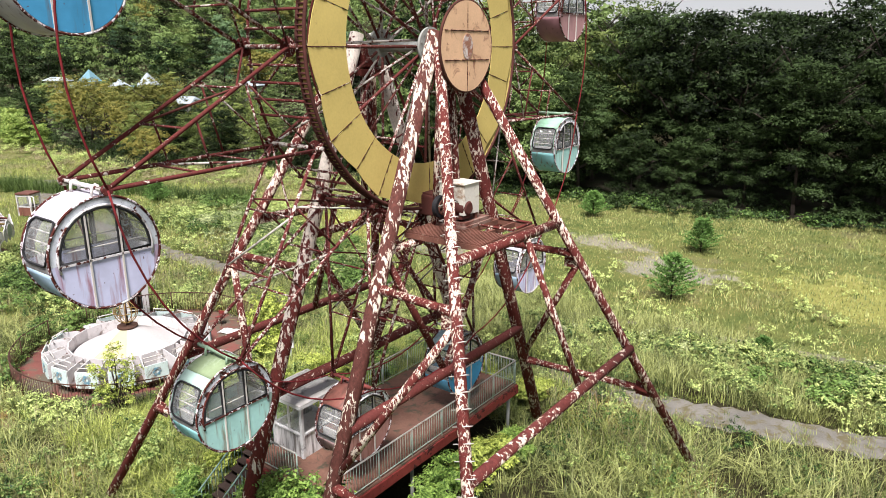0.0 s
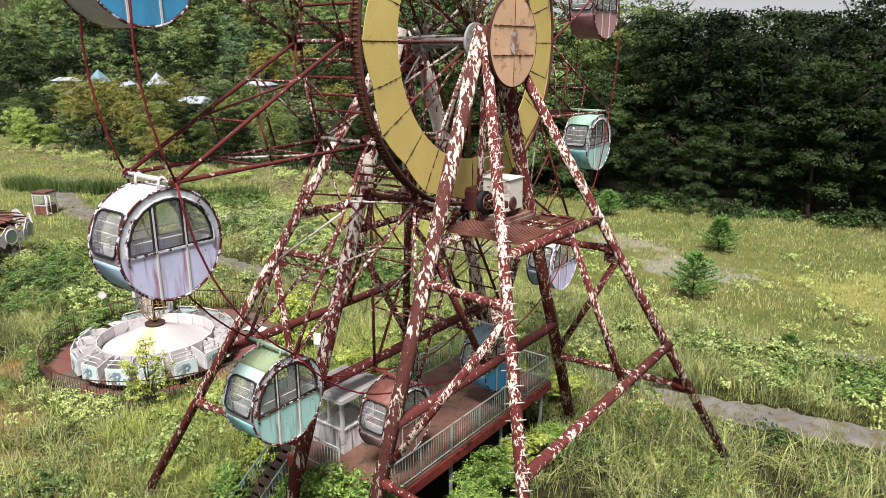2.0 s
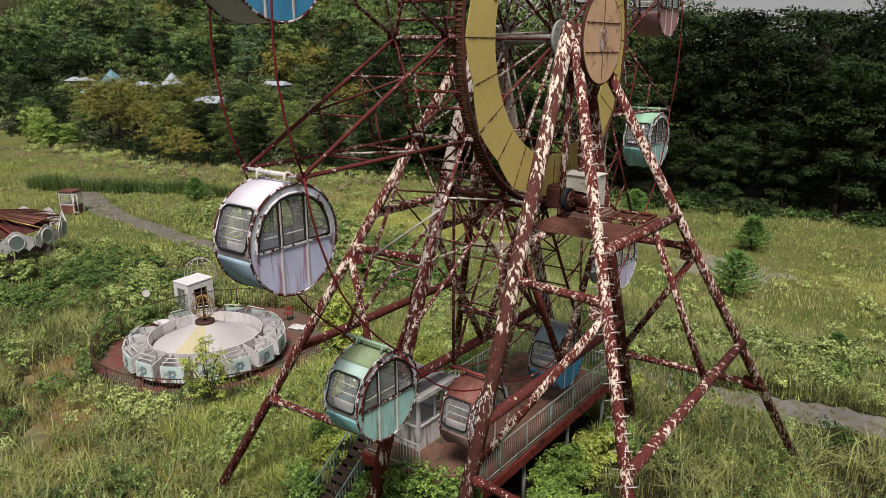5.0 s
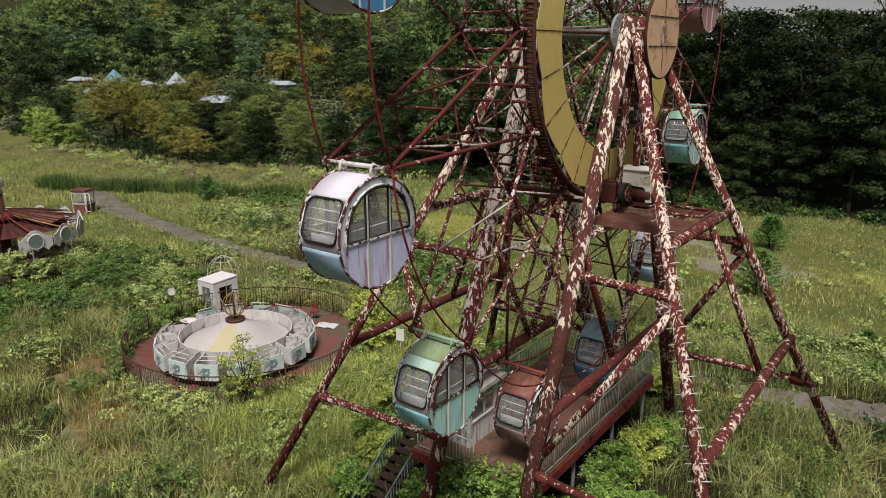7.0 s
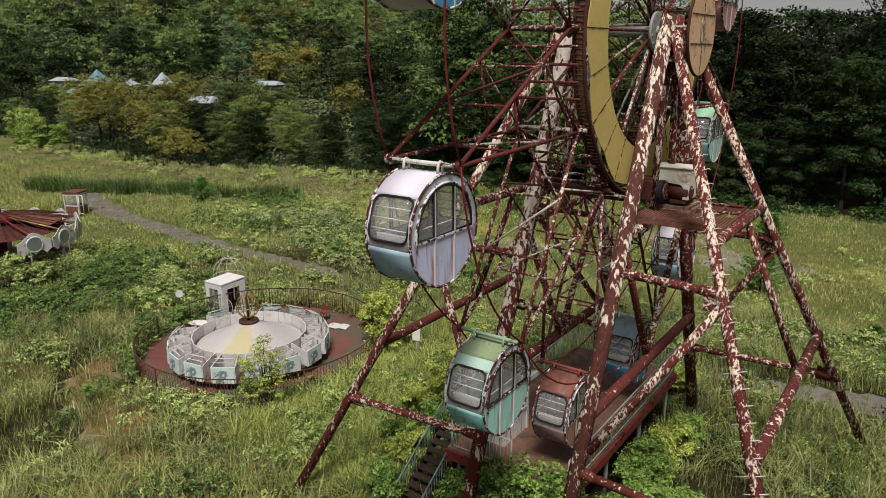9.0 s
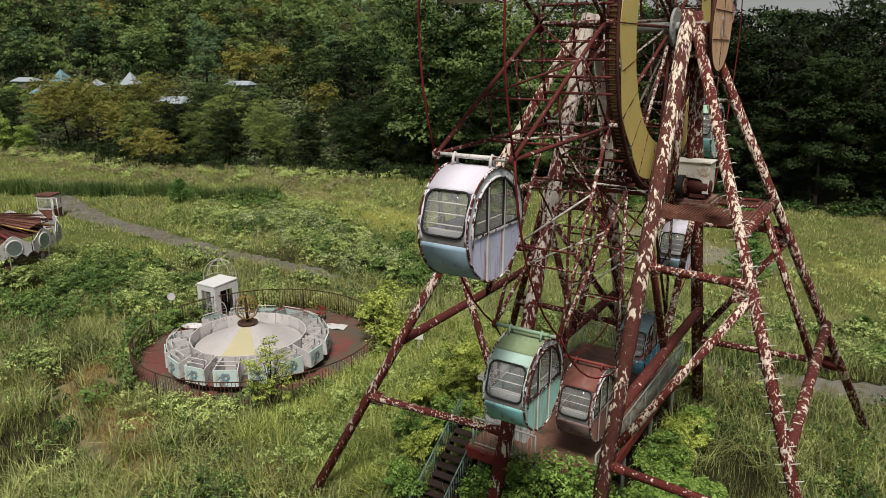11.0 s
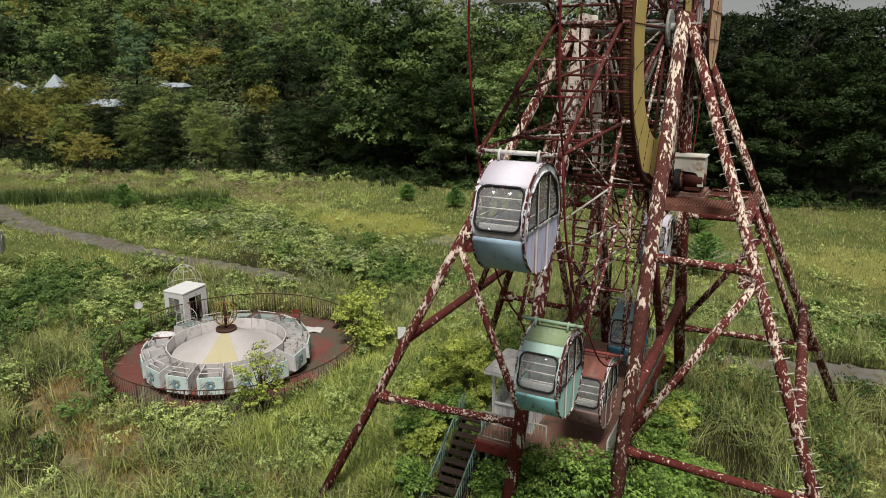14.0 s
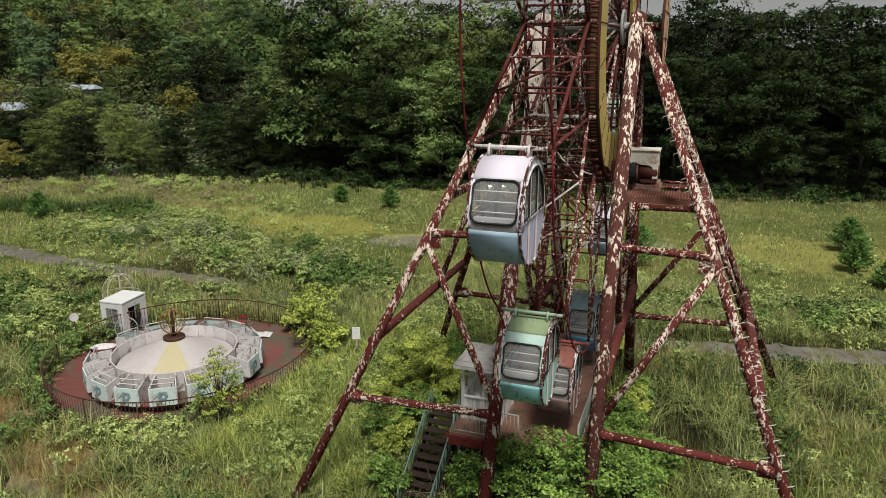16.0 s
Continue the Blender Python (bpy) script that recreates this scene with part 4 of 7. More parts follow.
LANES = [
    ([(30, 18.4), (13.4, 13.7), (11.3, 12.85), (9, 12.25), (6, 11.6), (3, 11.05), (-3, 11.5), (-10, 12.3), (-18, 11.9), (-25, 12.9), (-29, 12.9), (-34, 13.1), (-42, 13.7), (-52, 14.3), (-57, 15.0), (-62, 16.4), (-68, 18.4), (-78, 22)],
     [2.6, 2.3, 2.6, 2.8, 2.3, 1.8, 1.4, 1.3, 1.5, 2.2, 2.4, 2.2, 2.4, 2.8, 3.2, 3.4, 3.2, 3.0]),
    ([(26, 27.5), (11.9, 23.2), (8, 22.4), (2.3, 21.2), (-4, 19.8)], [0.9, 0.9, 0.8, 0.7, 0.4]),
]
lane("path", *LANES[0], mat_asphalt, "cracked grey asphalt path half lost in grass", ragged=0.55, seed=2)
lane("path", *LANES[1], mat_asphalt, "narrow pale strip of old path in the meadow", seed=3)
PATCHES = [
    ([(-24, 28), (-17, 30), (-13, 33), (-8, 35.5), (-4, 36)], [2.0, 3.0, 4.5, 4.0, 1.0]),
    ([(-6, 31.5), (-1, 32.5), (3, 31)], [1.0, 4.0, 1.0]),
    ([(-27, 13.2), (-23, 14.5), (-20, 14.6)], [1.0, 2.6, 1.0]),
]
MOSS = ([(2, 36), (6, 36), (11, 37.5), (17, 40), (26, 45)], [2.0, 8.0, 10.0, 11.0, 12.0])
TRAIL = ([(-25.5, -4.0), (-23.8, -5.3), (-22, -6.3), (-19.6, -7.1), (-17, -7.9), (-14.9, -8.7), (-13, -9.8)], [1.0, 2.4, 3.2, 3.4, 3.2, 2.6, 1.2])
lane("trail", *TRAIL, mat_dirt, "faint trodden earth trail through the grass", 0.03, 0.8, 11)


# ---- plants ----
def blades(n, area, seed, length, width, keep, lean=0.55, clump=12, segs=2, spread=0.16):
    """Tufts of bent grass blades, joined. area: x0, x1, y0, y1. length: shortest and longest."""
    rnd = np.random.RandomState(seed)
    x0, x1, y0, y1 = area
    tufts = n // clump
    cx, cy = rnd.uniform(x0, x1, tufts), rnd.uniform(y0, y1, tufts)
    ok = keep(cx, cy)
    cx, cy = cx[ok], cy[ok]
    tall = 0.5 + 0.5 * np.clip(np.sin(cx * 0.37 + 1.7 * np.sin(cy * 0.23)) * np.cos(cy * 0.41 + np.sin(cx * 0.19)) + 0.6 * rnd.randn(len(cx)) * 0.6 + 0.3, 0, 1)
    size = length[0] + (length[1] - length[0]) * tall
    x = np.repeat(cx, clump) + rnd.randn(len(cx) * clump) * spread
    y = np.repeat(cy, clump) + rnd.randn(len(cx) * clump) * spread
    l = np.repeat(size, clump) * rnd.uniform(0.55, 1.15, len(x))
    a = rnd.uniform(0, math.tau, len(x))
    bend = lean * rnd.uniform(0.25, 1.3, len(x))
    z = land(x, y) - 0.04
    dx, dy = np.cos(a), np.sin(a)
    w = width * rnd.uniform(0.6, 1.3, len(x)) / 2
    sx, sy = -dy * w, dx * w
    verts, m = [], len(x)
    for k in range(segs + 1):
        f = k / segs
        out = l * bend * f ** 1.8 * 0.75
        up = l * f * (1 - 0.32 * bend * f)
        wide = 1.0 if k == 0 else (0.85 if k < segs else 0.12)
        for s in (-1, 1):
            verts.append(np.stack([x + dx * out + s * sx * wide, y + dy * out + s * sy * wide, z + up], -1))
    v = np.stack(verts, 1).reshape(-1, 3)
    base = np.arange(m)[:, None] * 2 * (segs + 1)
    f = np.concatenate([base + np.array([2 * k, 2 * k + 1, 2 * k + 3, 2 * k + 2]) for k in range(segs)], 0)
    return v, f


def waves(x, y, seed):
    """Uneven drifts, 0 to 1."""
    q = seed * 1.7
    return 0.5 + 0.25 * np.sin(x * 0.42 + 2.1 * np.sin(y * 0.31 + q) + q) + 0.25 * np.sin(y * 0.53 + 1.8 * np.sin(x * 0.37 - q) + 2 * q)


def clear(x, y):
    """Where grass may stand: off the paths, the deck, the ride's floor."""
    ok = np.ones(len(x), bool)
    ok &= ~((x > -3.6) & (x < 1.1) & (y > -4.4) & (y < 5.7))
    ok &= ~((x > -4.9) & (x < -3.3) & (y > -6.6) & (y < -3.0))
    ok &= np.hypot(x + 18.7, y - 0.95) > 6.15
    ok &= ~((np.abs(x + 24.6) < 1.4) & (np.abs(y - 3.75) < 1.3))
    for line, widths in LANES:
        l = np.asarray(line)
        for (ax, ay), (bx, by), w in zip(l, l[1:], widths):
            ux, uy = bx - ax, by - ay
            t = np.clip(((x - ax) * ux + (y - ay) * uy) / (ux * ux + uy * uy), 0, 1)
            worn_away = 0.12 if -20 < ax < 2 else 0.46
            ok &= np.hypot(x - ax - t * ux, y - ay - t * uy) > w * worn_away + 0.05
    for line, widths in [MOSS, TRAIL] + PATCHES:
        l = np.asarray(line)
        for (ax, ay), (bx, by), w in zip(l, l[1:], widths[1:]):
            ux, uy = bx - ax, by - ay
            t = np.clip(((x - ax) * ux + (y - ay) * uy) / (ux * ux + uy * uy), 0, 1)
            near = np.hypot(x - ax - t * ux, y - ay - t * uy) < w * (0.3 + 0.3 * waves(x * 3, y * 3, 4))
            ok &= ~(near & ((np.sin(x * 12.9 + y * 78.2) * 43758.5) % 1 < (0.8 if line is TRAIL[0] else 0.35 if line is MOSS[0] else 0.5)))
    return ok


def short_land(x, y):
    return clear(x, y) & (y < wood_edge(x) + 2)


mat_grass = leafy("tall meadow grass", (0.016, 0.034, 0.008), (0.32, 0.34, 0.115), 0.35, 0.5, 0.125, 0.55)
mat_tuft = leafy("silver grass tufts", (0.022, 0.046, 0.012), (0.40, 0.43, 0.155), 0.4, 0.42, 0.125, 0.6)
mat_field = leafy("field grass", (0.05, 0.09, 0.026), (0.50, 0.54, 0.20), 0.3, 0.5, 0.15, 0.75)
mat_plume = leafy("feathery seed heads", (0.12, 0.11, 0.045), (0.44, 0.39, 0.22), 0.2, 0.6, 0.175)
mat_straw = leafy("yellow dry grass", (0.15, 0.14, 0.03), (0.55, 0.47, 0.20), 0.15, 0.6, 0.15)
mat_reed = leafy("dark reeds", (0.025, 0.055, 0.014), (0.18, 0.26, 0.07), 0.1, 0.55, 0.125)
# darker copy of the reeds: the wood's shade is put into the colour
mat_reed_shaded = leafy("shaded dark reeds", (0.012, 0.026, 0.008), (0.07, 0.10, 0.03), 0.1, 0.55, 0.08)
mat_dry = leafy("brown dry grass", (0.11, 0.075, 0.025), (0.46, 0.32, 0.11), 0.4, 0.6, 0.125)
mat_lush = leafy("fresh yellow-green grass", (0.045, 0.088, 0.014), (0.52, 0.57, 0.15), 0.3, 0.5, 0.15, 0.55)


def grass(words, material, *args, **kw):
    return tagged(mesh_object("grass", *blades(*args, **kw), material, False), words, "grass", kind="stuff")


def path_edges(x, y):
    """A narrow band along both borders of the asphalt path."""
    line, wide = np.asarray(LANES[0][0], float), LANES[0][1]
    ok = np.zeros(len(x), bool)
    for (ax, ay), (bx, by), w in zip(line, line[1:], wide):
        ux, uy = bx - ax, by - ay
        t = np.clip(((x - ax) * ux + (y - ay) * uy) / (ux * ux + uy * uy), 0, 1)
        d = np.hypot(x - ax - t * ux, y - ay - t * uy)
        bare = 0.22 if -20 < ax < 2 else 0.37
        ok |= (d > w * (bare + 0.24 * waves(x * 3, y * 3, 6))) & (d < w * 0.6)
    return ok


def verge(x, y):
    return short_land(x, y) & (y > np.interp(x, [-12, 3, 9, 14, 24], [13.2, 12.2, 13.6, 15.2, 18.2]))


def off_path(x, y):
    """Tall grass keeps back from the near border of the eastern path."""
    return short_land(x, y) & ~((x > 1.5) & (y > np.interp(x, [2, 6, 9, 13, 20], [8.6, 9.2, 9.9, 11.2, 13.0])))


def reed_bed(x, y):
    """A hedge of reeds from the kiosk's back eastwards along the path's far side."""
    return np.abs(y - np.interp(x, [-78, -70, -62, -54, -48], [16.5, 20.2, 23.8, 27.0, 30.0])) < 0.7 + 1.3 * waves(x * 1.5, y, 5)


def drift(seed, share, inside=short_land):
    return lambda x, y: inside(x, y) & (waves(x, y, seed) > 1 - share)


def field(x, y):
    return short_land(x, y) & ((y > 30) | (x < -38) | (x > 5) | (waves(x, y, 8) > 0.35))


grass("low green grass round the wheel", mat_grass, 130000, (-34, 20, -15, 13), 11, (0.25, 0.65), 0.024, short_land, clump=10, segs=1)
grass("low green grass in the meadow before the wheel", mat_grass, 60000, (-42, 30, -34, -14.5), 48, (0.3, 0.75), 0.05, short_land, clump=10, segs=1, spread=0.3)
grass("fountain tufts of tall silver grass round the wheel", mat_tuft, 105000, (-34, 20, -15, 14), 19, (0.7, 1.4), 0.032, drift(3, 0.78, off_path), lean=1.3, clump=24, segs=2)
grass("fresh yellow-green grass in drifts round the wheel", mat_lush, 90000, (-34, 20, -15, 14), 20, (0.5, 1.1), 0.032, drift(5, 0.55, off_path), lean=1.1, clump=20, segs=2)
grass("tall lush grass between the rides and the boarding deck", mat_lush, 34000, (-13, -4, -6, 9), 41, (0.7, 1.35), 0.034, short_land, lean=1.1, clump=22, segs=2)
grass("pale dry seed heads among the tall grass", mat_plume, 20000, (-34, 20, -15, 12), 16, (0.9, 1.5), 0.020, drift(1, 0.5), lean=0.35, clump=5)
grass("brown dry grass along the trodden trail", mat_dry, 30000, (-26, -12, -11, -3), 26, (0.14, 0.5), 0.026, lambda x, y: (np.abs(y - np.interp(x, [-25.5, -22, -19.6, -17, -13], [-4.0, -6.3, -7.1, -7.9, -9.8])) < 0.4 + 1.5 * waves(x * 2, y * 2, 2)) & (x > -25) & (x < -13), lean=1.0, segs=1)
grass("tan seeding grass in drifts round the wheel", mat_dry, 44000, (-30, 20, -15, 12), 36, (0.5, 1.1), 0.02, drift(10, 0.45), lean=0.9, segs=1)
grass("meadow grass behind the wheel", mat_field, 110000, (-60, 34, 12, 62), 12, (0.14, 0.46), 0.05, field, lean=1.0, clump=6, segs=1, spread=0.4)
grass("yellowing dry grass in the open field", mat_straw, 60000, (-60, 34, 16, 58), 13, (0.10, 0.32), 0.042, drift(2, 0.6), lean=0.9, clump=6, segs=1, spread=0.5)
grass("fresh green growth in the open field", mat_lush, 40000, (-60, 34, 14, 60), 21, (0.12, 0.4), 0.05, drift(6, 0.45), lean=0.9, clump=8, segs=1, spread=0.4)
grass("low meadow grass to the west", mat_field, 90000, (-100, -34, -12, 44), 14, (0.14, 0.42), 0.05, short_land, lean=1.4, clump=8, segs=1, spread=0.45)
grass("pale feathery seed grass before the wood", mat_plume, 34000, (-125, -46, 24, 46), 24, (0.4, 0.8), 0.05, drift(4, 0.5), lean=1.4, clump=14, segs=1, spread=0.35)
grass("tall fresh grass in drifts to the west", mat_lush, 48000, (-100, -34, -12, 40), 28, (0.35, 0.8), 0.04, drift(7, 0.55), clump=10, segs=1, spread=0.45)
grass("pale seeding grass in drifts to the west", mat_plume, 24000, (-90, -34, -12, 26), 38, (0.35, 0.75), 0.035, drift(11, 0.4), lean=1.0, clump=10, segs=1, spread=0.35)
grass("tall grass on the far side of the asphalt path", mat_tuft, 44000, (-12, 24, 12.6, 21.5), 27, (0.7, 1.5), 0.024, verge, lean=0.9, clump=22, segs=2)
grass("reeds along the foot of the wood, darkened for its shade", mat_reed_shaded, 40000, (-140, 60, 26, 78), 15, (0.9, 1.8), 0.1, lambda x, y: (np.abs(y - wood_edge(x) + 1) < 4) & (x < -30), segs=1)
grass("weeds and grass closing over the old path", mat_field, 10000, (-24, 3, 10.4, 14.2), 33, (0.3, 0.8), 0.035, lambda x, y: waves(x * 1.6, y * 1.6, 3) > 0.3, clump=9)
grass("low grass creeping over the borders of the path", mat_lush, 150000, (-66, 20, 9, 19), 47, (0.15, 0.45), 0.022, path_edges, lean=1.0, clump=12, segs=1, spread=0.14)
grass("dark green reed bed to the west of the path", mat_reed, 60000, (-78, -48, 16, 32), 30, (1.1, 1.8), 0.06, reed_bed, lean=0.7, clump=14, segs=1, spread=0.3)


def leaf_cloud(rnd, lobes, leaves, size, flat=0.35, loose=0.5, bunch=10, spread=1.25, three=False):
    """Leaves gathered in uneven clumps on the outside of several lobes (centre x y z, radii x y z)."""
    lobes = np.asarray(lobes, float)
    weight = (lobes[:, 3] * lobes[:, 5])
    pick = rnd.choice(len(lobes), max(1, leaves // bunch), p=weight / weight.sum())
    d = rnd.randn(len(pick), 3)
    d[:, 2] = np.abs(d[:, 2]) * 1.3 - 0.6
    d /= np.linalg.norm(d, axis=1)[:, None]
    c = lobes[pick, :3] + d * lobes[pick, 3:] * rnd.uniform(0.8, 1.08, (len(pick), 1))
    p = np.repeat(c, bunch, 0) + rnd.randn(len(pick) * bunch, 3) * size * spread * np.array([1, 1, 0.5])
    n = np.repeat(d, bunch, 0) * 0.9 + np.array([0, 0, flat]) + rnd.randn(len(p), 3) * loose
    n /= np.linalg.norm(n, axis=1)[:, None]
    u = np.cross(n, rnd.randn(len(p), 3))
    u /= np.linalg.norm(u, axis=1)[:, None]
    w = np.cross(n, u)
    s = size * rnd.uniform(0.55, 1.45, (len(p), 1))
    if three:
        v = np.stack([p - u * s, p + u * s * 0.8 + w * s * 0.6, p + u * s * 0.8 - w * s * 0.6 - n * s * 0.15], 1).reshape(-1, 3)
        return v, np.arange(len(p) * 3).reshape(-1, 3)
    v = np.stack([p - u * s, p + w * s * 0.5 - n * s * 0.12, p + u * s - n * s * 0.1, p - w * s * 0.5 - n * s * 0.12], 1).reshape(-1, 3)
    f = np.arange(len(p) * 4).reshape(-1, 4)
    return v, f


def inner_leaves(rnd, lobes, leaves, size):
    """Broad leaves deep inside the lobes, which close the crown."""
    lobes = np.asarray(lobes, float)
    pick = rnd.choice(len(lobes), leaves)
    d = rnd.randn(leaves, 3)
    d /= np.linalg.norm(d, axis=1)[:, None]
    p = lobes[pick, :3] + d * lobes[pick, 3:] * rnd.uniform(0.15, 0.72, (leaves, 1))
    u = np.cross(d, rnd.randn(leaves, 3))
    u /= np.linalg.norm(u, axis=1)[:, None]
    w = np.cross(d, u)
    s = size * rnd.uniform(0.6, 1.3, (leaves, 1))
    v = np.stack([p - u * s, p + u * s + w * s * 0.8, p + u * s - w * s * 0.8], 1).reshape(-1, 3)
    return v, np.arange(leaves * 3).reshape(-1, 3)


def both(a, b):
    return np.concatenate([a[0], b[0]]), np.concatenate([a[1], b[1] + len(a[0])])


def mesh_only(name, v, f, material):
    ob = mesh_object(name, v, f, material, False)
    me = ob.data
    bpy.data.objects.remove(ob)
    return me


def trunk_mesh(name, height, r, limbs, seed, spread=0.5):
    rnd = random.Random(seed)
    bm = B()
    top = Vector((rnd.uniform(-0.3, 0.3), rnd.uniform(-0.3, 0.3), height * 0.8))
    pts = [Vector((0, 0, -0.6)), Vector((0, 0, height * 0.1)), top * 0.5 + Vector((rnd.uniform(-0.2, 0.2), 0.1, 0)), top]
    for i in range(3):
        tube(bm, pts[i], pts[i + 1], r * (1 - 0.27 * i), 8, r * (1 - 0.27 * (i + 1)))
    for i in range(limbs):
        f = rnd.uniform(0.3, 0.95)
        p = Vector((0, 0, 0)).lerp(top, f)
        a = i * 2.4 + rnd.uniform(-0.4, 0.4)
        q = p + Vector((math.cos(a) * height * spread * 0.55, math.sin(a) * height * spread * 0.55, height * 0.18 * rnd.uniform(0.6, 1.5)))
        mid = p.lerp(q, 0.5) + Vector((0, 0, -0.03 * height))
        tube(bm, p, mid, r * 0.42, 6, r * 0.28)
        tube(bm, mid, q, r * 0.28, 6, r * 0.1)
        for _ in range(2):
            b = a + rnd.uniform(-1, 1)
            tube(bm, mid, mid + Vector((math.cos(b), math.sin(b), 0.7)) * height * 0.12, r * 0.18, 5, r * 0.05)
    me = bpy.data.meshes.new(name)
    bm.to_mesh(me)
    bm.free()
    me.materials.append(mat_bark)
    return me


def crown_lobes(rnd, height, radius, low, count):
    """Boughs of a crown, uneven in reach and height, thick at two fifths of its height."""
    out = []
    for i in range(count):
        f = (i + rnd.rand()) / count
        z = height * (low + (0.93 - low) * f)
        room = radius * math.sqrt(max(0.06, 1 - ((f - 0.40) / 0.66) ** 2))
        a = i * 2.4 + rnd.uniform(-0.5, 0.5)
        d = room * rnd.uniform(0.40, 0.90)
        s = radius * rnd.uniform(0.26, 0.46)
        out.append((d * math.cos(a), d * math.sin(a), z, s, s, s * rnd.uniform(0.45, 0.7)))
    for f in (0.3, 0.5, 0.7):
        out.append((0, 0, height * (low + (0.9 - low) * f), radius * 0.5, radius * 0.5, radius * 0.42))
    return out


def sprays(rnd, boughs, each, least=0.24, most=0.44):
    """Smaller leafy sprays on the upper and outer side of every bough."""
    out = []
    for x, y, z, r, _, h in boughs:
        for _ in range(each):
            d = rnd.randn(3)
            d[2] = abs(d[2]) * 0.9 + 0.1
            d /= np.linalg.norm(d)
            s = r * rnd.uniform(least, most)
            out.append((x + d[0] * r * 0.85, y + d[1] * r * 0.85, z + d[2] * h * 0.85, s, s, s * rnd.uniform(0.35, 0.6)))
    return out


class Kind:
    """One make of tree: the meshes that all trees of this make share, one crown for near trees and a coarser one."""
    def __init__(self, name, height, radius, low, count, leaves, size, material, seed, r=0.22, limbs=7, cored=True, tuft=(9, 0.24, 0.44)):
        rnd = np.random.RandomState(seed)
        lobes = crown_lobes(rnd, height, radius, low, count)
        tips = sprays(rnd, lobes, *tuft)
        core = radius * 0.03
        self.crowns = []
        for n, s in ((leaves, size), (leaves * 2 // 3, size * 1.1), (leaves * 2 // 5, size * 1.3)):
            cloud = both(leaf_cloud(rnd, tips, n * 3 // 4, s, 0.45, 0.38, bunch=16, spread=1.7, three=True), leaf_cloud(rnd, lobes, n // 4, s, 0.4, 0.45, bunch=12, spread=2.0, three=True))
            self.crowns.append(mesh_only(name + "_crown", *(both(cloud, inner_leaves(rnd, lobes, n // 6, core)) if cored else cloud), material))
        self.trunk = trunk_mesh(name + "_trunk", height, r, limbs, seed)

    def put(self, x, y, scale, turn, words, group="", sink=0.0, lean=0, coarse=False):
        t = thing("tree", words, "tree", (x, y, float(land(x, y)) - sink), turn, group)
        t.matrix_basis = pose(x, y, float(land(x, y)) - sink, lean, 0, turn)
        t.scale = scale
        for name, me in (("trunk", self.trunk), ("crown", self.crowns[int(coarse)])):
            ob = new(name, me)
            ob.parent = t
        return t


# dark leaves held near black: shade within the crowns is put into their colour
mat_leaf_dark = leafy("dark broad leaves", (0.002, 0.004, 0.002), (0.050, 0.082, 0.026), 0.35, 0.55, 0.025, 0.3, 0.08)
mat_leaf_mid = leafy("mid green leaves", (0.010, 0.028, 0.008), (0.19, 0.27, 0.085), 0.3, 0.55, 0.09, 0.2, 0.12, 0.65)
mat_leaf_gold = leafy("olive and yellowing leaves", (0.085, 0.10, 0.022), (0.29, 0.26, 0.065), 0.4, 0.55, 0.125, 0.2, 0.12, 0.65)
mat_leaf_olive = leafy("olive green leaves", (0.012, 0.030, 0.008), (0.23, 0.285, 0.08), 0.35, 0.55, 0.1, 0.2, 0.12, 0.65)
mat_leaf_blue = leafy("bluish green leaves", (0.012, 0.034, 0.015), (0.11, 0.18, 0.08), 0.35, 0.55, 0.09, 0.2, 0.12, 0.65)
mat_leaf_light = leafy("light green leaves", (0.12, 0.20, 0.03), (0.42, 0.52, 0.14), 0.4, 0.55, 0.15)
mat_needle = leafy("pine needles", (0.07, 0.15, 0.035), (0.22, 0.38, 0.10), 0.8, 0.6, 0.125)

KINDS = [
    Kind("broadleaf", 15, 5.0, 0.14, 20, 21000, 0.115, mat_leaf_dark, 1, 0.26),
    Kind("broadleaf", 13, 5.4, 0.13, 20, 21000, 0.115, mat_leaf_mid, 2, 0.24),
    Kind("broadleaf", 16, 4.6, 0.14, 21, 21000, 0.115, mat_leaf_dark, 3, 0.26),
    Kind("broadleaf", 11, 5.0, 0.13, 18, 17000, 0.115, mat_leaf_mid, 4, 0.22),
    Kind("broadleaf", 15, 5.6, 0.16, 20, 18000, 0.11, mat_leaf_olive, 5, 0.24),
]
BAMBOO = Kind("bamboo", 6.0, 2.2, 0.12, 22, 5200, 0.15, mat_leaf_light, 12, 0.06, 12, False)
MAPLE = Kind("maple", 7.5, 5.0, 0.46, 22, 7000, 0.11, mat_leaf_gold, 8, 0.2, 13, False)
FAR_KINDS = [Kind("hill_tree", h, r, low, n, leaves * 2, 0.20, m, 50 + i, 0.25, 2, True, (4, 0.42, 0.7)) for i, (h, r, low, n, leaves, m) in enumerate((
    (11, 3.6, 0.15, 9, 1500, mat_leaf_dark), (9, 4.2, 0.12, 10, 1600, mat_leaf_mid), (8, 3.8, 0.15, 9, 1400, mat_leaf_olive), (12, 2.6, 0.12, 10, 1400, mat_leaf_blue), (7, 3.6, 0.1, 8, 1300, mat_leaf_gold)))]


CREST_AT, CREST = [-20, 20, 28, 31, 37, 39.5, 42.5, 45, 80], [4.05, 4.05, 4.3, 5.0, 4.9, 3.1, 3.1, 5.2, 8.0]


def crest(x, y, more=0.0):
    """How tall a tree at x, y may grow to end at the skyline, which lies a few degrees over the level, by compass bearing."""
    away = math.hypot(x - 8, y + 20)
    rise = float(np.interp(math.degrees(math.atan2(8 - x, y + 20)), CREST_AT, CREST)) + more
    return max(3.0, 14.2 + away * math.tan(radians(rise)) - float(land(x, y)))


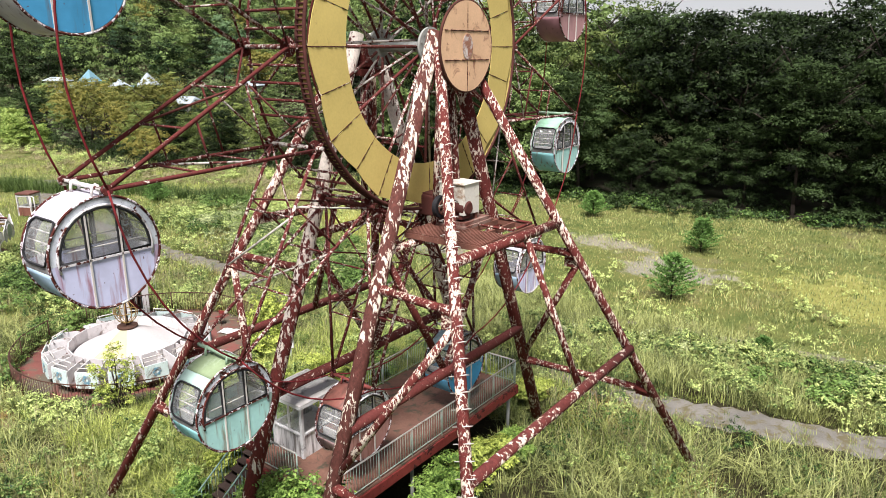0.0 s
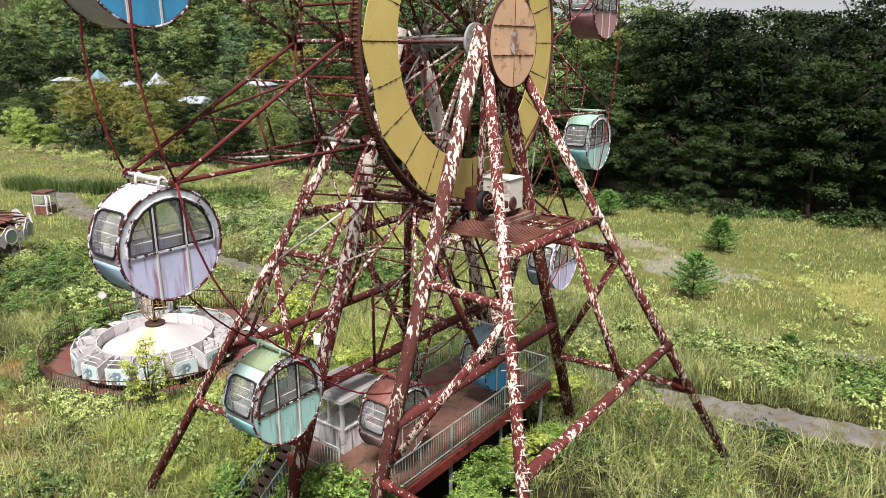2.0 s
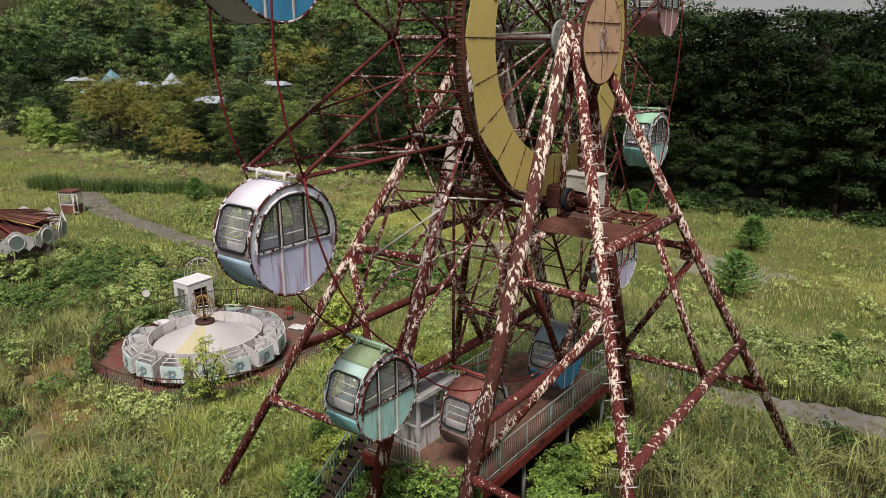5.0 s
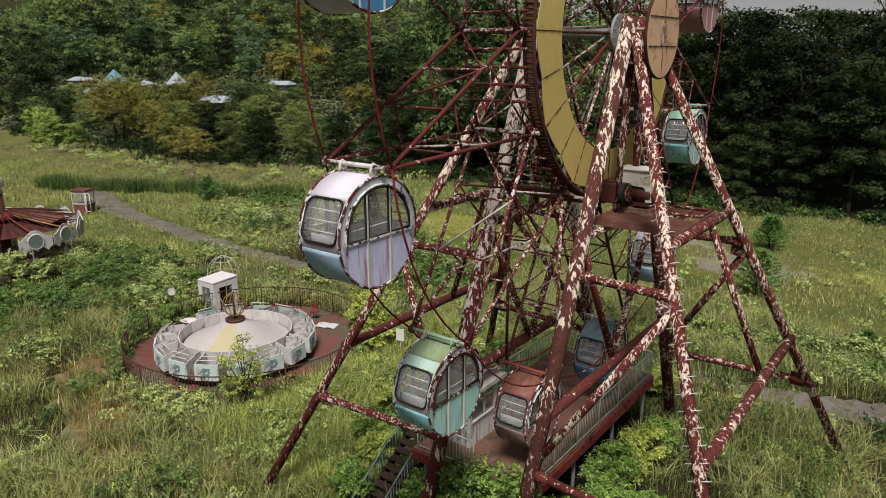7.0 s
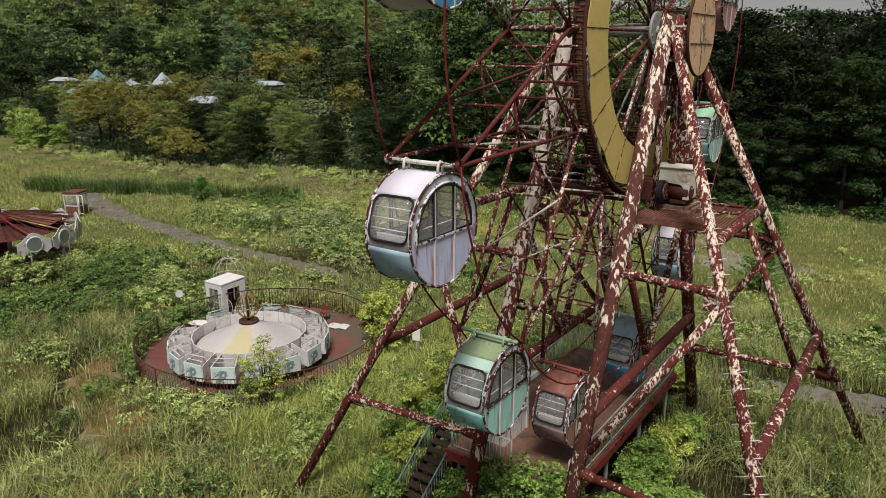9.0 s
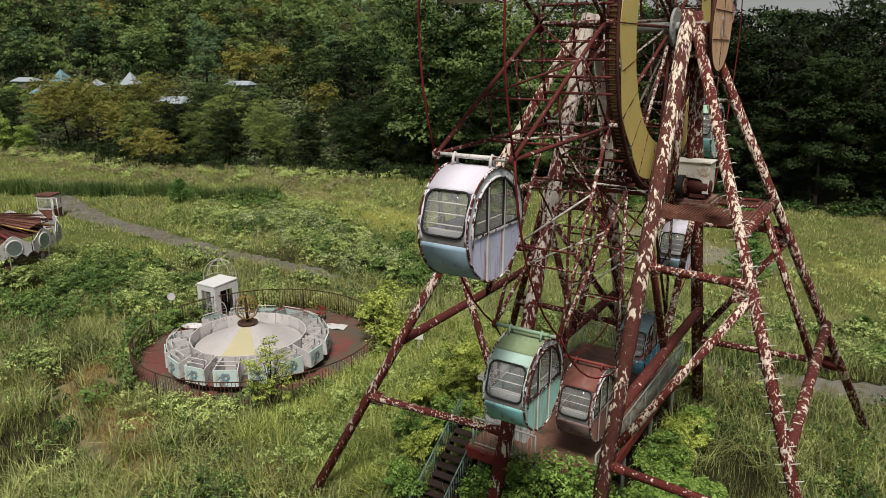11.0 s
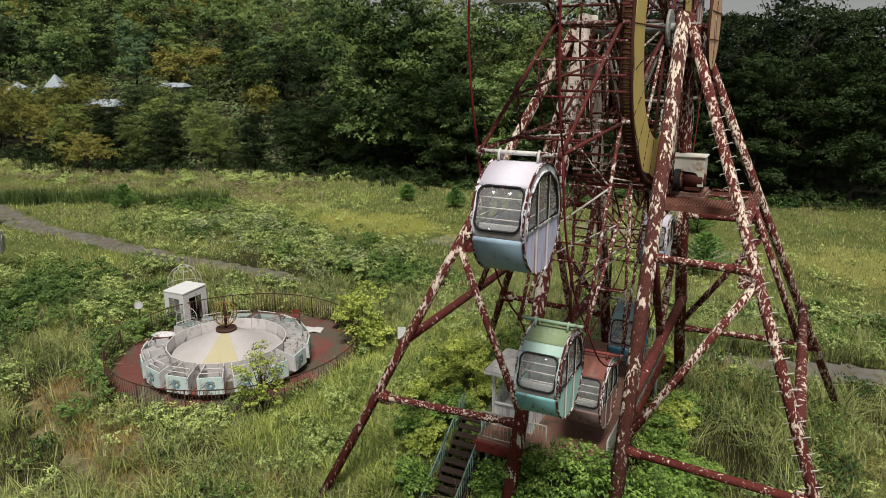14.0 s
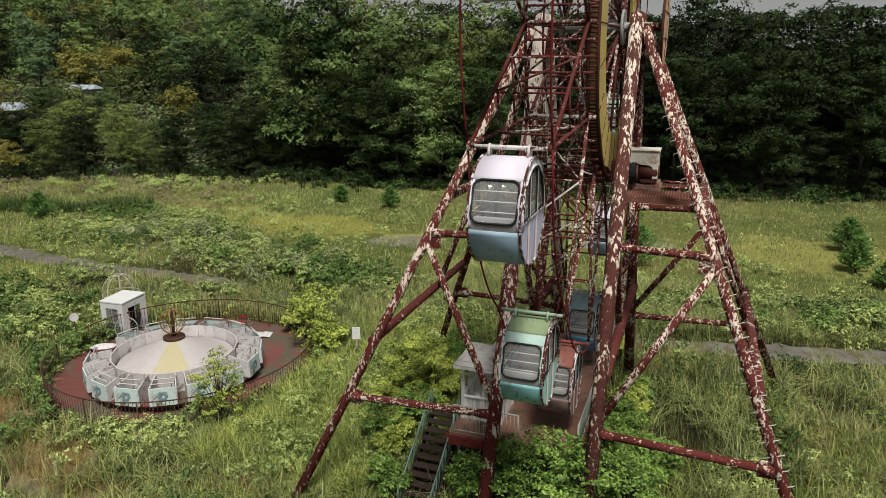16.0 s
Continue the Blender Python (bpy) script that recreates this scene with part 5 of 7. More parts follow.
def woods():
    rnd = random.Random(21)
    words = ["dense dark green broadleaf tree at the wood's edge", "mid green broadleaf tree of the hillside wood",
             "tall dark broadleaf tree of the wood", "round mid green broadleaf tree of the wood", "spreading olive green broadleaf tree of the wood"]
    for row, (off, gap) in enumerate(((2.5, 5.2), (9, 5.5), (16, 7.5), (24, 9.0))):
        x = (-84, -86, -90, -60)[row]
        while x < 34 + row * 6:
            y = float(wood_edge(x)) + off + rnd.uniform(-2, 2)
            west = min(1.0, max(0.0, (-x - 44) / 9))
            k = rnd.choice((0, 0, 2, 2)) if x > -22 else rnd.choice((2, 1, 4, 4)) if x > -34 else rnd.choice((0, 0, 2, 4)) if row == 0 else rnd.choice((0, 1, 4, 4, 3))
            s = rnd.uniform(0.85, 1.15) * (1.0 - 0.42 * west)
            if west < 1:
                s *= ((0.62, 0.95), (1.1, 1.3), (1.25, 1.45), (1.35, 1.55))[row][rnd.randrange(2)] * (1.1 if row and x > -48 else 1.0) * (15.0 / (15, 13, 16, 11, 15)[k])
            if row > 1 and x > -47:
                s = crest(x, y, rnd.uniform(-0.9, 0.5)) / (15, 13, 16, 11, 15)[k]
            KINDS[k].put(x, y, (s * 1.05, s * 1.05, s), rnd.uniform(0, 360), words[k], "edge of the wood", 0.4, 0, min(2, row))
            x += gap * rnd.uniform(0.8, 1.25)
    for x, y, k, s in ((-152, 47, 0, 0.62), (-143, 45, 1, 0.55), (-135, 46, 0, 0.6), (-160, 50, 2, 0.6), (-128, 49, 1, 0.5), (-98, 47, 0, 0.62), (-91, 45, 2, 0.55), (-118, 52, 3, 0.45)):
        KINDS[k].put(x, y, (s * 1.2, s * 1.2, s), rnd.uniform(0, 360), words[k], "edge of the wood", 0.4, 0, 1)
    for x, y, s in ((-107, 43.5, 1.45), (-97, 41.5, 1.25), (-87, 40, 1.05), (-75, 35.0, 0.7), (-116, 47, 1.3), (-92, 46, 1.45)):
        MAPLE.put(x, y, (s, s, s), rnd.uniform(0, 360), "spreading olive and yellowing maple with several bare stems", "maples at the wood's edge", 0.3)
    for x, y, s in ((-118, 36, 1.0), (-113, 34.5, 0.9), (-123, 37, 1.1), (-108, 35.5, 0.75)):
        BAMBOO.put(x, y, (s, s, s), rnd.uniform(0, 360), "pale green clump of young bamboo", "bamboo clumps", 0.2)


woods()


HOMES = ((-144.8, 63.6, 7.6), (-112.7, 58.4, 7.9), (-116.5, 58.6, 7.2), (-126, 60, 7.8), (-152, 60, 7.6), (-138, 58, 6.0), (-96, 69.5, 7.8), (-99, 57, 5.4))


def hill_trees():
    """Trees of the hillside, set in uneven groves with gaps between them, and trees that half hide the houses."""
    rnd = random.Random(33)
    words = ["dark green tree on the hillside", "mid green tree on the hillside", "olive green tree on the hillside", "slim bluish green tree on the hillside", "yellowing tree on the hillside"]
    spots = []

    def free(x, y, gap):
        return all((x - a) ** 2 + (y - b) ** 2 > gap * gap for a, b in spots)

    for hx, hy, eave in HOMES:
        away = math.hypot(hx - 6, hy + 18)
        ux, uy = (6 - hx) / away, (-18 - hy) / away
        for side, ahead in ((-3.0, 4.6), (0.2, 5.2), (3.2, 4.4), (1.4, 7.0), (-1.6, 8.5)):
            x, y = hx + ux * ahead - uy * side, hy + uy * ahead + ux * side
            tall = eave - float(land(x, y)) + rnd.uniform(-0.5, 0.7)
            if tall > 1.5 and free(x, y, 1.5):
                k = rnd.choice((0, 1, 1, 2))
                s = tall / (11, 9, 8)[k]
                FAR_KINDS[k].put(x, y, (s * 1.1, s * 1.1, s), rnd.uniform(0, 360), words[k], "hillside trees")
                spots.append((x, y))
    made, tries = 0, 0
    while made < 250 and tries < 9000:
        tries += 1
        a, d = rnd.uniform(16, 84), 92 + 215 * rnd.random() ** 0.8
        x, y = 6 - d * math.sin(radians(a)), -18 + d * math.cos(radians(a))
        s = y - float(wood_edge(x))
        if s < (6 if x < -92 else 30) or not free(x, y, 4.6 + d * 0.012):
            continue
        if any(abs(x - hx) < 6 and -14 < y - hy < 5 for hx, hy, _ in HOMES):
            continue
        k = rnd.choice((0, 0, 3, 1)) if a > 58 else rnd.choice((0, 0, 1, 1, 2, 2, 3, 4)) if a > 40 else rnd.choice((0, 1, 1, 2, 3))
        near_homes = -160 < x < -88 and y < 76
        big = rnd.uniform(0.32, 0.5) if near_homes else rnd.uniform(0.8, 1.25) * (0.85 + d / 900)
        big = min(big, crest(x, y, rnd.uniform(-0.6, 0.4)) / (11, 9, 8, 12, 7)[k])
        FAR_KINDS[k].put(x, y, (big * 1.15, big * 1.15, big), rnd.uniform(0, 360), words[k], "hillside trees", 0.3)
        spots.append((x, y))
        made += 1


hill_trees()


def far_woods():
    """Scrub and crowns beyond counting between and behind the hillside trees, joined."""
    rnd = np.random.RandomState(31)
    vs, fs, n, made = [], [], 0, 0
    while made < 380:
        if made < 60:
            a, d = rnd.uniform(-16, 34), rnd.uniform(95, 150)
        else:
            a, d = rnd.uniform(20, 88), 150 + 230 * math.sqrt(rnd.rand())
        x, y = 6 - d * math.sin(radians(a)), -18 + d * math.cos(radians(a))
        if y - float(wood_edge(x)) < 26 or (x < -60 and d < 150):
            continue
        made += 1
        z = float(land(x, y))
        r = rnd.uniform(3.0, 5.0) * (0.8 + d / 330)
        h = min(r * rnd.uniform(1.2, 2.0), crest(x, y, -0.3))
        r = min(r, h * 0.9)
        lobes = [(x + rnd.randn() * r * 0.5, y + rnd.randn() * r * 0.5, z + h * rnd.uniform(0.25, 0.95), r * 0.45, r * 0.45, r * 0.30) for _ in range(7)]
        v, f = both(leaf_cloud(rnd, lobes, 800, 0.12 + 0.0007 * d, bunch=16, spread=1.8, three=True), inner_leaves(rnd, lobes, 80, 0.3 + 0.001 * d))
        vs.append(v)
        fs.append(f + n)
        n += len(v)
    ob = mesh_object("woods", np.concatenate(vs), np.concatenate(fs), mat_leaf_mid, False)
    tagged(ob, "wooded hillside of mixed green trees", "woods", kind="stuff")


far_woods()


def creepers():
    """Kudzu and low scrub over the hillside between the trees."""
    rnd = np.random.RandomState(37)
    m = 90000
    a, d = np.radians(rnd.uniform(20, 84, m)), 85 + 240 * rnd.rand(m)
    x, y = 6 - d * np.sin(a), -18 + d * np.cos(a)
    ok = (y > wood_edge(x) + 1)
    x, y, d = x[ok], y[ok], d[ok]
    p = np.stack([x, y, land(x, y) + rnd.uniform(0.1, 0.9, len(x)) + 0.5 * np.sin(x * 0.7) * np.sin(y * 0.6)], -1)
    nrm = np.array([0, -0.3, 1.0]) + rnd.randn(len(x), 3) * 0.45
    nrm /= np.linalg.norm(nrm, axis=1)[:, None]
    u = np.cross(nrm, rnd.randn(len(x), 3))
    u /= np.linalg.norm(u, axis=1)[:, None]
    w = np.cross(nrm, u)
    s = (0.2 + 0.0011 * d)[:, None] * rnd.uniform(0.6, 1.3, (len(x), 1))
    v = np.stack([p - u * s, p + w * s * 0.6, p + u * s, p - w * s * 0.6], 1).reshape(-1, 3)
    tagged(mesh_object("creepers", v, np.arange(len(v)).reshape(-1, 4), mat_creeper, False), "creepers and low scrub covering the hillside", "creepers", kind="stuff")


mat_creeper = leafy("creeper leaves", (0.03, 0.055, 0.018), (0.20, 0.255, 0.10), 0.12, 0.55, 0.075, 0.3)
creepers()

# ---- boarding deck ----
def deck():
    d = thing("boarding_deck", "worn brown boarding deck on steel posts with red edge beams", "deck")
    z = 1.6
    part("deck_floor", box(B(), (-1.2, 0.65, z - 0.06), (4.3, 9.8, 0.12), None, 0.01), mat_deck, d)
    for x in (0.99, -3.39):
        part("edge_beam", box(B(), (x, 0.65, z - 0.25), (0.08, 9.9, 0.34), None, 0.008), mat_red_fascia, d, "red edge beam with flaking paint")
    for y in (-4.29, 5.59):
        part("edge_beam", box(B(), (-1.2, y, z - 0.25), (4.3, 0.08, 0.34), None, 0.008), mat_red_fascia, d, "red edge beam with flaking paint")
    for x in (0.75, -3.1):
        for y in (-3.9, -0.8, 2.3, 5.3):
            part("post", tube(B(), (x, y, -1.2), (x, y, z - 0.14), 0.07, 10), mat_grey, d)
    return d


deck()


def railing(line, words, height=1.0, gap=0.125, material=None):
    r = thing("railing", words, "railing")
    material = material or mat_rail
    pts = [Vector(p) for p in line]
    for a, b in zip(pts, pts[1:]):
        n = max(1, round((b - a).length / 1.55))
        for i in range(n + 1):
            p = a.lerp(b, i / n)
            part("rail_post", tube(B(), p - Vector((0, 0, 0.1)), p + Vector((0, 0, height)), 0.026, 8), material, r)
        up = Vector((0, 0, height))
        part("hand_rail", tube(B(), a + up, b + up, 0.028, 8), mat_rail_white, r)
        part("lower_rail", tube(B(), a + up * 0.1, b + up * 0.1, 0.018, 6), material, r)
        n = int((b - a).length / gap)
        for i in range(1, n):
            p = a.lerp(b, i / n)
            part("baluster", tube(B(), p + up * 0.1, p + up, 0.010, 5), material, r)
    return r


railing([(0.92, 5.5, 1.6), (0.92, -4.2, 1.6)], "pale green tubular railing along the deck's long edge")
railing([(0.9, 5.5, 1.6), (-3.2, 5.5, 1.6)], "pale green railing across the deck's far end")
railing([(-3.2, -4.2, 1.6), (-1.0, -4.2, 1.6)], "pale green railing at the deck's near end")
railing([(-3.3, -2.3, 1.6), (-3.3, 5.4, 1.6)], "pale green railing along the booth side of the deck")


def stairs():
    s = thing("stairs", "mossy brown steel stairs up to the deck", "stairs")
    n = 12
    for i in range(n):
        part("tread", box(B(), (-3.92, -3.05 - 0.27 * i, 1.5 - 0.185 * i), (1.0, 0.3, 0.05), None, 0.008), mat_step, s)
        part("riser", box(B(), (-3.92, -2.92 - 0.27 * i, 1.41 - 0.185 * i), (1.0, 0.02, 0.15)), mat_step, s)
    for x in (-4.46, -3.38):
        bm = plate(B(), [(x, -2.8, 1.6), (x, -2.8, 1.25), (x, -6.3, -1.15), (x, -6.3, -0.8)], (0.05, 0, 0))
        part("string", bm, mat_step, s)
    for x in (-4.46, -3.36):
        t = []
        for i in range(0, 24):
            f = i / 23
            p = Vector((x, -2.9 - 3.2 * f, 1.5 - 2.2 * f))
            part("baluster" if i % 6 else "rail_post", tube(B(), p, p + Vector((0, 0, 0.85)), 0.011 if i % 6 else 0.024, 6), mat_stair_rail, s)
        part("hand_rail", tube(B(), (x, -2.9, 2.35), (x, -6.1, 0.15), 0.028, 8), mat_stair_rail, s)
    return s


stairs()


def station_booth():
    b = thing("ticket_booth", "weathered white boarding booth with hipped grey board roof", "booth", (-2.52, -2.45, 1.6))
    w, l, h = 1.35, 1.5, 2.05
    for sx in (-1, 1):
        for sy in (-1, 1):
            part("corner_post", box(B(), (sx * w / 2, sy * l / 2, h / 2), (0.11, 0.11, h), None, 0.008), mat_booth, b)
    for sy in (-1, 1):
        part("lower_panel", box(B(), (0, sy * l / 2, 0.42), (w - 0.1, 0.04, 0.84)), mat_booth_low, b)
        part("head", box(B(), (0, sy * l / 2, h - 0.1), (w - 0.1, 0.05, 0.2)), mat_booth, b)
        part("sill", box(B(), (0, sy * l / 2 + 0.02 * sy, 0.86), (w - 0.1, 0.1, 0.05)), mat_booth, b)
        part("mullion", box(B(), (0.05, sy * l / 2, 1.37), (0.06, 0.05, 0.98)), mat_booth, b)
    for sx in (-1, 1):
        part("lower_panel", box(B(), (sx * w / 2, 0, 0.42), (0.04, l - 0.1, 0.84)), mat_booth_low, b)
        part("head", box(B(), (sx * w / 2, 0, h - 0.1), (0.05, l - 0.1, 0.2)), mat_booth, b)
        part("sill", box(B(), (sx * w / 2 + 0.02 * sx, 0, 0.86), (0.1, l - 0.1, 0.05)), mat_booth, b)
        part("mullion", box(B(), (sx * w / 2, 0.1, 1.37), (0.05, 0.06, 0.98)), mat_booth, b)
    for sy in (-1, 1):
        for x in (-0.29, 0.34):
            part("pane", box(B(), (x, sy * (l / 2 - 0.01), 1.37), (0.56, 0.01, 0.96)), mat_glass, b).visible_shadow = False
    # hipped roof of separate boards over the four slopes
    e = 0.27
    peak = Vector((0, 0, h + 0.42))
    c = [Vector((-w / 2 - e, -l / 2 - e, h)), Vector((w / 2 + e, -l / 2 - e, h)), Vector((w / 2 + e, l / 2 + e, h)), Vector((-w / 2 - e, l / 2 + e, h))]
    for i in range(4):
        p, q = c[i], c[(i + 1) % 4]
        for j in range(5):
            f0, f1 = j / 5, (j + 0.94) / 5
            o = [p.lerp(peak, f0), q.lerp(peak, f0), q.lerp(peak, f1), p.lerp(peak, f1)]
            part("roof_board", plate(B(), o, (0, 0, 0.03 + 0.008 * (j % 2))), mat_roof, b)
    part("fascia", plate(B(), [v + Vector((0, 0, -0.1)) for v in c], (0, 0, 0.1)), mat_booth, b)
    part("counter", box(B(), (0.1, 0, 0.8), (0.9, 1.2, 0.04)), mat_roof, b)
    return b


station_booth()


# ---- the round children's ride ----
RIDE = (-18.4, 0.0, -0.72)


def round_ride():
    r = thing("children_ride", "round white children's ride with flower-painted cars and a pale cone", "fairground ride", RIDE)
    r.scale = (0.93, 0.93, 1.0)
    part("turntable", tube(B(), (0, 0, 0.25), (0, 0, 0.4), 4.0, 64), mat_red_floor, r, "rusty red turntable")
    part("skirt", tube(B(), (0, 0, 0.02), (0, 0, 0.25), 3.8, 64), mat_fence, r)
    # inner wall of flat panels
    n = 20
    for i in range(n):
        a0, a1 = i * math.tau / n, (i + 0.98) * math.tau / n
        o = [(2.9 * math.cos(a0), 2.9 * math.sin(a0), 0.4), (2.9 * math.cos(a1), 2.9 * math.sin(a1), 0.4),
             (2.95 * math.cos(a1), 2.95 * math.sin(a1), 1.35), (2.95 * math.cos(a0), 2.95 * math.sin(a0), 1.35)]
        am = (a0 + a1) / 2
        part("wall_panel", plate(B(), o, (0.05 * math.cos(am), 0.05 * math.sin(am), 0)), mat_wall_panel, r)
    # cone in sectors
    n = 16
    for i in range(n):
        a0, a1 = i * math.tau / n + 0.2, (i + 0.997) * math.tau / n + 0.2
        bm = B()
        rows = []
        for lift in (0.0, 0.03):
            for f in (0.0, 0.35, 0.7, 1.0):
                rad = 2.78 + (0.38 - 2.78) * f
                z = 0.78 + 1.08 * (f ** 1.1) + lift
                rows.append([bm.verts.new((rad * math.cos(a), rad * math.sin(a), z)) for a in (a0, a0 * 0.67 + a1 * 0.33, a0 * 0.33 + a1 * 0.67, a1)])
        for p, q in zip(rows[:3] + rows[4:7], rows[1:4] + rows[5:8]):
            for j in range(3):
                bm.faces.new((p[j], p[j + 1], q[j + 1], q[j])).smooth = True
        for j in range(3):
            bm.faces.new((rows[0][j], rows[0][j + 1], rows[4][j + 1], rows[4][j]))
        for k in range(3):
            for e in (0, 3):
                bm.faces.new((rows[k][e], rows[k + 1][e], rows[k + 5][e], rows[k + 4][e]))
        bmesh.ops.recalc_face_normals(bm, faces=list(bm.faces))
        for e in bm.edges:
            if len(e.link_faces) == 2 and e.calc_face_angle() > 0.5:
                e.smooth = False
        part("cone_sector", bm, mat_cone_yellow if i in (5, 12, 13) else mat_cone_white, r)
    part("cone_cap", tube(B(), (0, 0, 1.86), (0, 0, 1.95), 0.52, 28), mat_fence, r, "dark rusted disc")
    part("mast", tube(B(), (0, 0, 1.9), (0, 0, 3.3), 0.07, 10), mat_fence, r)
    for i in range(6):
        a = i * math.pi / 6
        part("globe_hoop", pipe(B(), [(0.6 * math.sin(q) * math.cos(a), 0.6 * math.sin(q) * math.sin(a), 2.68 + 0.6 * math.cos(q)) for q in [k * math.tau / 24 for k in range(24)]], 0.02, 5, True), mat_gold, r, "dull gold hoop of the wire globe")
    part("globe_hoop", pipe(B(), [(0.6 * math.cos(k * math.tau / 24), 0.6 * math.sin(k * math.tau / 24), 2.68) for k in range(24)], 0.022, 5, True), mat_gold, r, "dull gold hoop of the wire globe")
    return r


round_ride()


def ride_car():
    c = thing("ride_car", "open white ride car with blue flower on the front", "ride car", group="cars of the children's ride")
    # local x points outwards from the ride's centre
    for side in (-1, 1):
        o = [(x, side * (0.40 + 0.15 * (x - 3.05)), z) for x, z in ((3.05, 0.42), (4.15, 0.42), (4.15, 1.16), (3.95, 1.22), (3.05, 1.38))]
        part("side_panel", plate(B(), o, (0, side * 0.04, 0)), mat_ride_white, c)
    o = [(4.15, -0.565, 0.42), (4.15, 0.565, 0.42), (4.12, 0.565, 1.2), (4.12, -0.565, 1.2)]
    front = part("front_panel", plate(B(), o, (0.05, 0, 0)), mat_ride_aqua, c)
    bm = B()
    for k in range(6):
        a = k * math.tau / 6
        tube(bm, (4.165, 0.15 * math.cos(a), 0.84 + 0.15 * math.sin(a)), (4.208, 0.15 * math.cos(a), 0.84 + 0.15 * math.sin(a)), 0.075, 9)
    part("flower", bm, mat_ride_blue, front, "painted blue flower")
    part("seat", box(B(), (3.35, 0.02, 0.68), (0.4, 0.76, 0.08), None, 0.02), mat_motor, c)
    part("car_floor", box(B(), (3.6, 0.02, 0.44), (1.05, 0.8, 0.04)), mat_step, c)
    part("grip_bar", pipe(B(), [(3.75, -0.48, 1.2), (3.8, -0.48, 1.46), (3.8, 0.48, 1.46), (3.75, 0.48, 1.2)], 0.025, 6), mat_rail_white, c)
    part("grip_bar", pipe(B(), [(4.0, -0.52, 1.15), (4.05, -0.5, 1.36), (4.05, 0.5, 1.36), (4.0, 0.52, 1.15)], 0.022, 6), mat_rail_white, c)
    return c


first = ride_car()
first.matrix_basis = pose(*RIDE, 0, 0, 10) @ Matrix.Diagonal((0.93, 0.93, 1, 1))
for i in range(1, 16):
    if i in (8,):
        continue
    copy_thing(first, pose(*RIDE, 0, 0, 10 + i * 22.5))


def ride_floor():
    f = tagged(part("ride_floor", tube(B(), (-18.7, 0.95, -1.2), (-18.7, 0.95, RIDE[2]), 6.15, 84), mat_red_floor), "round faded red concrete floor under the children's ride", "floor", kind="structure")
    return f


ride_floor()


def round_fence():
    f = thing("round_fence", "rusty brown iron bar fence round the children's ride", "fence", (-18.7, 0.95, RIDE[2]))
    R0, h = 6.02, 1.2
    gaps = (186, 202)
    n = 240
    for i in range(n):
        a = i * 360 / n
        if gaps[0] < a < gaps[1]:
            continue
        c, s = math.cos(radians(a)), math.sin(radians(a))
        if i % 15 == 0:
            part("fence_post", tube(B(), (R0 * c, R0 * s, 0), (R0 * c, R0 * s, h + 0.03), 0.035, 7), mat_fence, f)
        else:
            part("bar", tube(B(), (R0 * c, R0 * s, 0.1), (R0 * c, R0 * s, h), 0.012, 5), mat_fence, f)
    for z, r in ((h, 0.028), (0.1, 0.02)):
        pts = [(R0 * math.cos(radians(a)), R0 * math.sin(radians(a)), z) for a in range(202, 547, 3)]
        part("fence_rail", pipe(B(), pts, r, 6), mat_fence, f)
    return f


round_fence()


def wash_basin():
    b = thing("basin", "dirty white oval basin lying on the red ride floor", "basin", (-23.8, 0.9, RIDE[2]), 25)
    bm = B()
    rows = []
    for r, z in ((0.40, 0.0), (0.50, 0.26), (0.56, 0.27), (0.57, 0.24), (0.52, 0.22), (0.43, 0.05)):
        rows.append([bm.verts.new((r * 1.25 * math.cos(k * math.tau / 24), r * 0.8 * math.sin(k * math.tau / 24), z)) for k in range(24)])
    for u, v in zip(rows[:3], rows[1:3]):
        for k in range(24):
            bm.faces.new((u[k], u[(k + 1) % 24], v[(k + 1) % 24], v[k])).smooth = True
    inside = [bm.verts.new((v.co.x * 0.86, v.co.y * 0.86, v.co.z - 0.01)) for v in rows[1]], [bm.verts.new((v.co.x * 0.9, v.co.y * 0.9, 0.04)) for v in rows[0]]
    for u, v in ((rows[2], inside[0]), inside):
        for k in range(24):
            bm.faces.new((u[k], u[(k + 1) % 24], v[(k + 1) % 24], v[k])).smooth = True
    bm.faces.new(inside[1])
    bm.faces.new(rows[0][::-1])
    for v in [v for v in bm.verts if not v.link_faces]:
        bm.verts.remove(v)
    bmesh.ops.recalc_face_normals(bm, faces=list(bm.faces))
    part("bowl", bm, mat_ride_white, b)
    part("drain", tube(B(), (0, 0, 0.04), (0, 0, 0.055), 0.06, 12), mat_black, b)
    return b


wash_basin()


def leaning_hoop():
    h = thing("wire_hoop", "round grey wire hoop leaning on the control booth", "hoop", (-23.75, 2.35, RIDE[2]), 0)
    w = Vector((0.35, -0.9, 0.25)).normalized()
    u = w.cross(Vector((0, 0, 1))).normalized()
    v = u.cross(w).normalized()
    v = v if v.z > 0 else -v
    c = v * 0.62
    part("ring", pipe(B(), [c + (u * math.cos(k * math.tau / 28) + v * math.sin(k * math.tau / 28)) * 0.6 for k in range(28)], 0.025, 6, True), mat_grey, h)
    for k in range(9):
        a = k * math.pi / 9
        d = (u * math.cos(a) + v * math.sin(a)) * 0.59
        part("spoke", tube(B(), c - d, c + d, 0.009, 5), mat_grey, h)
    return h


leaning_hoop()


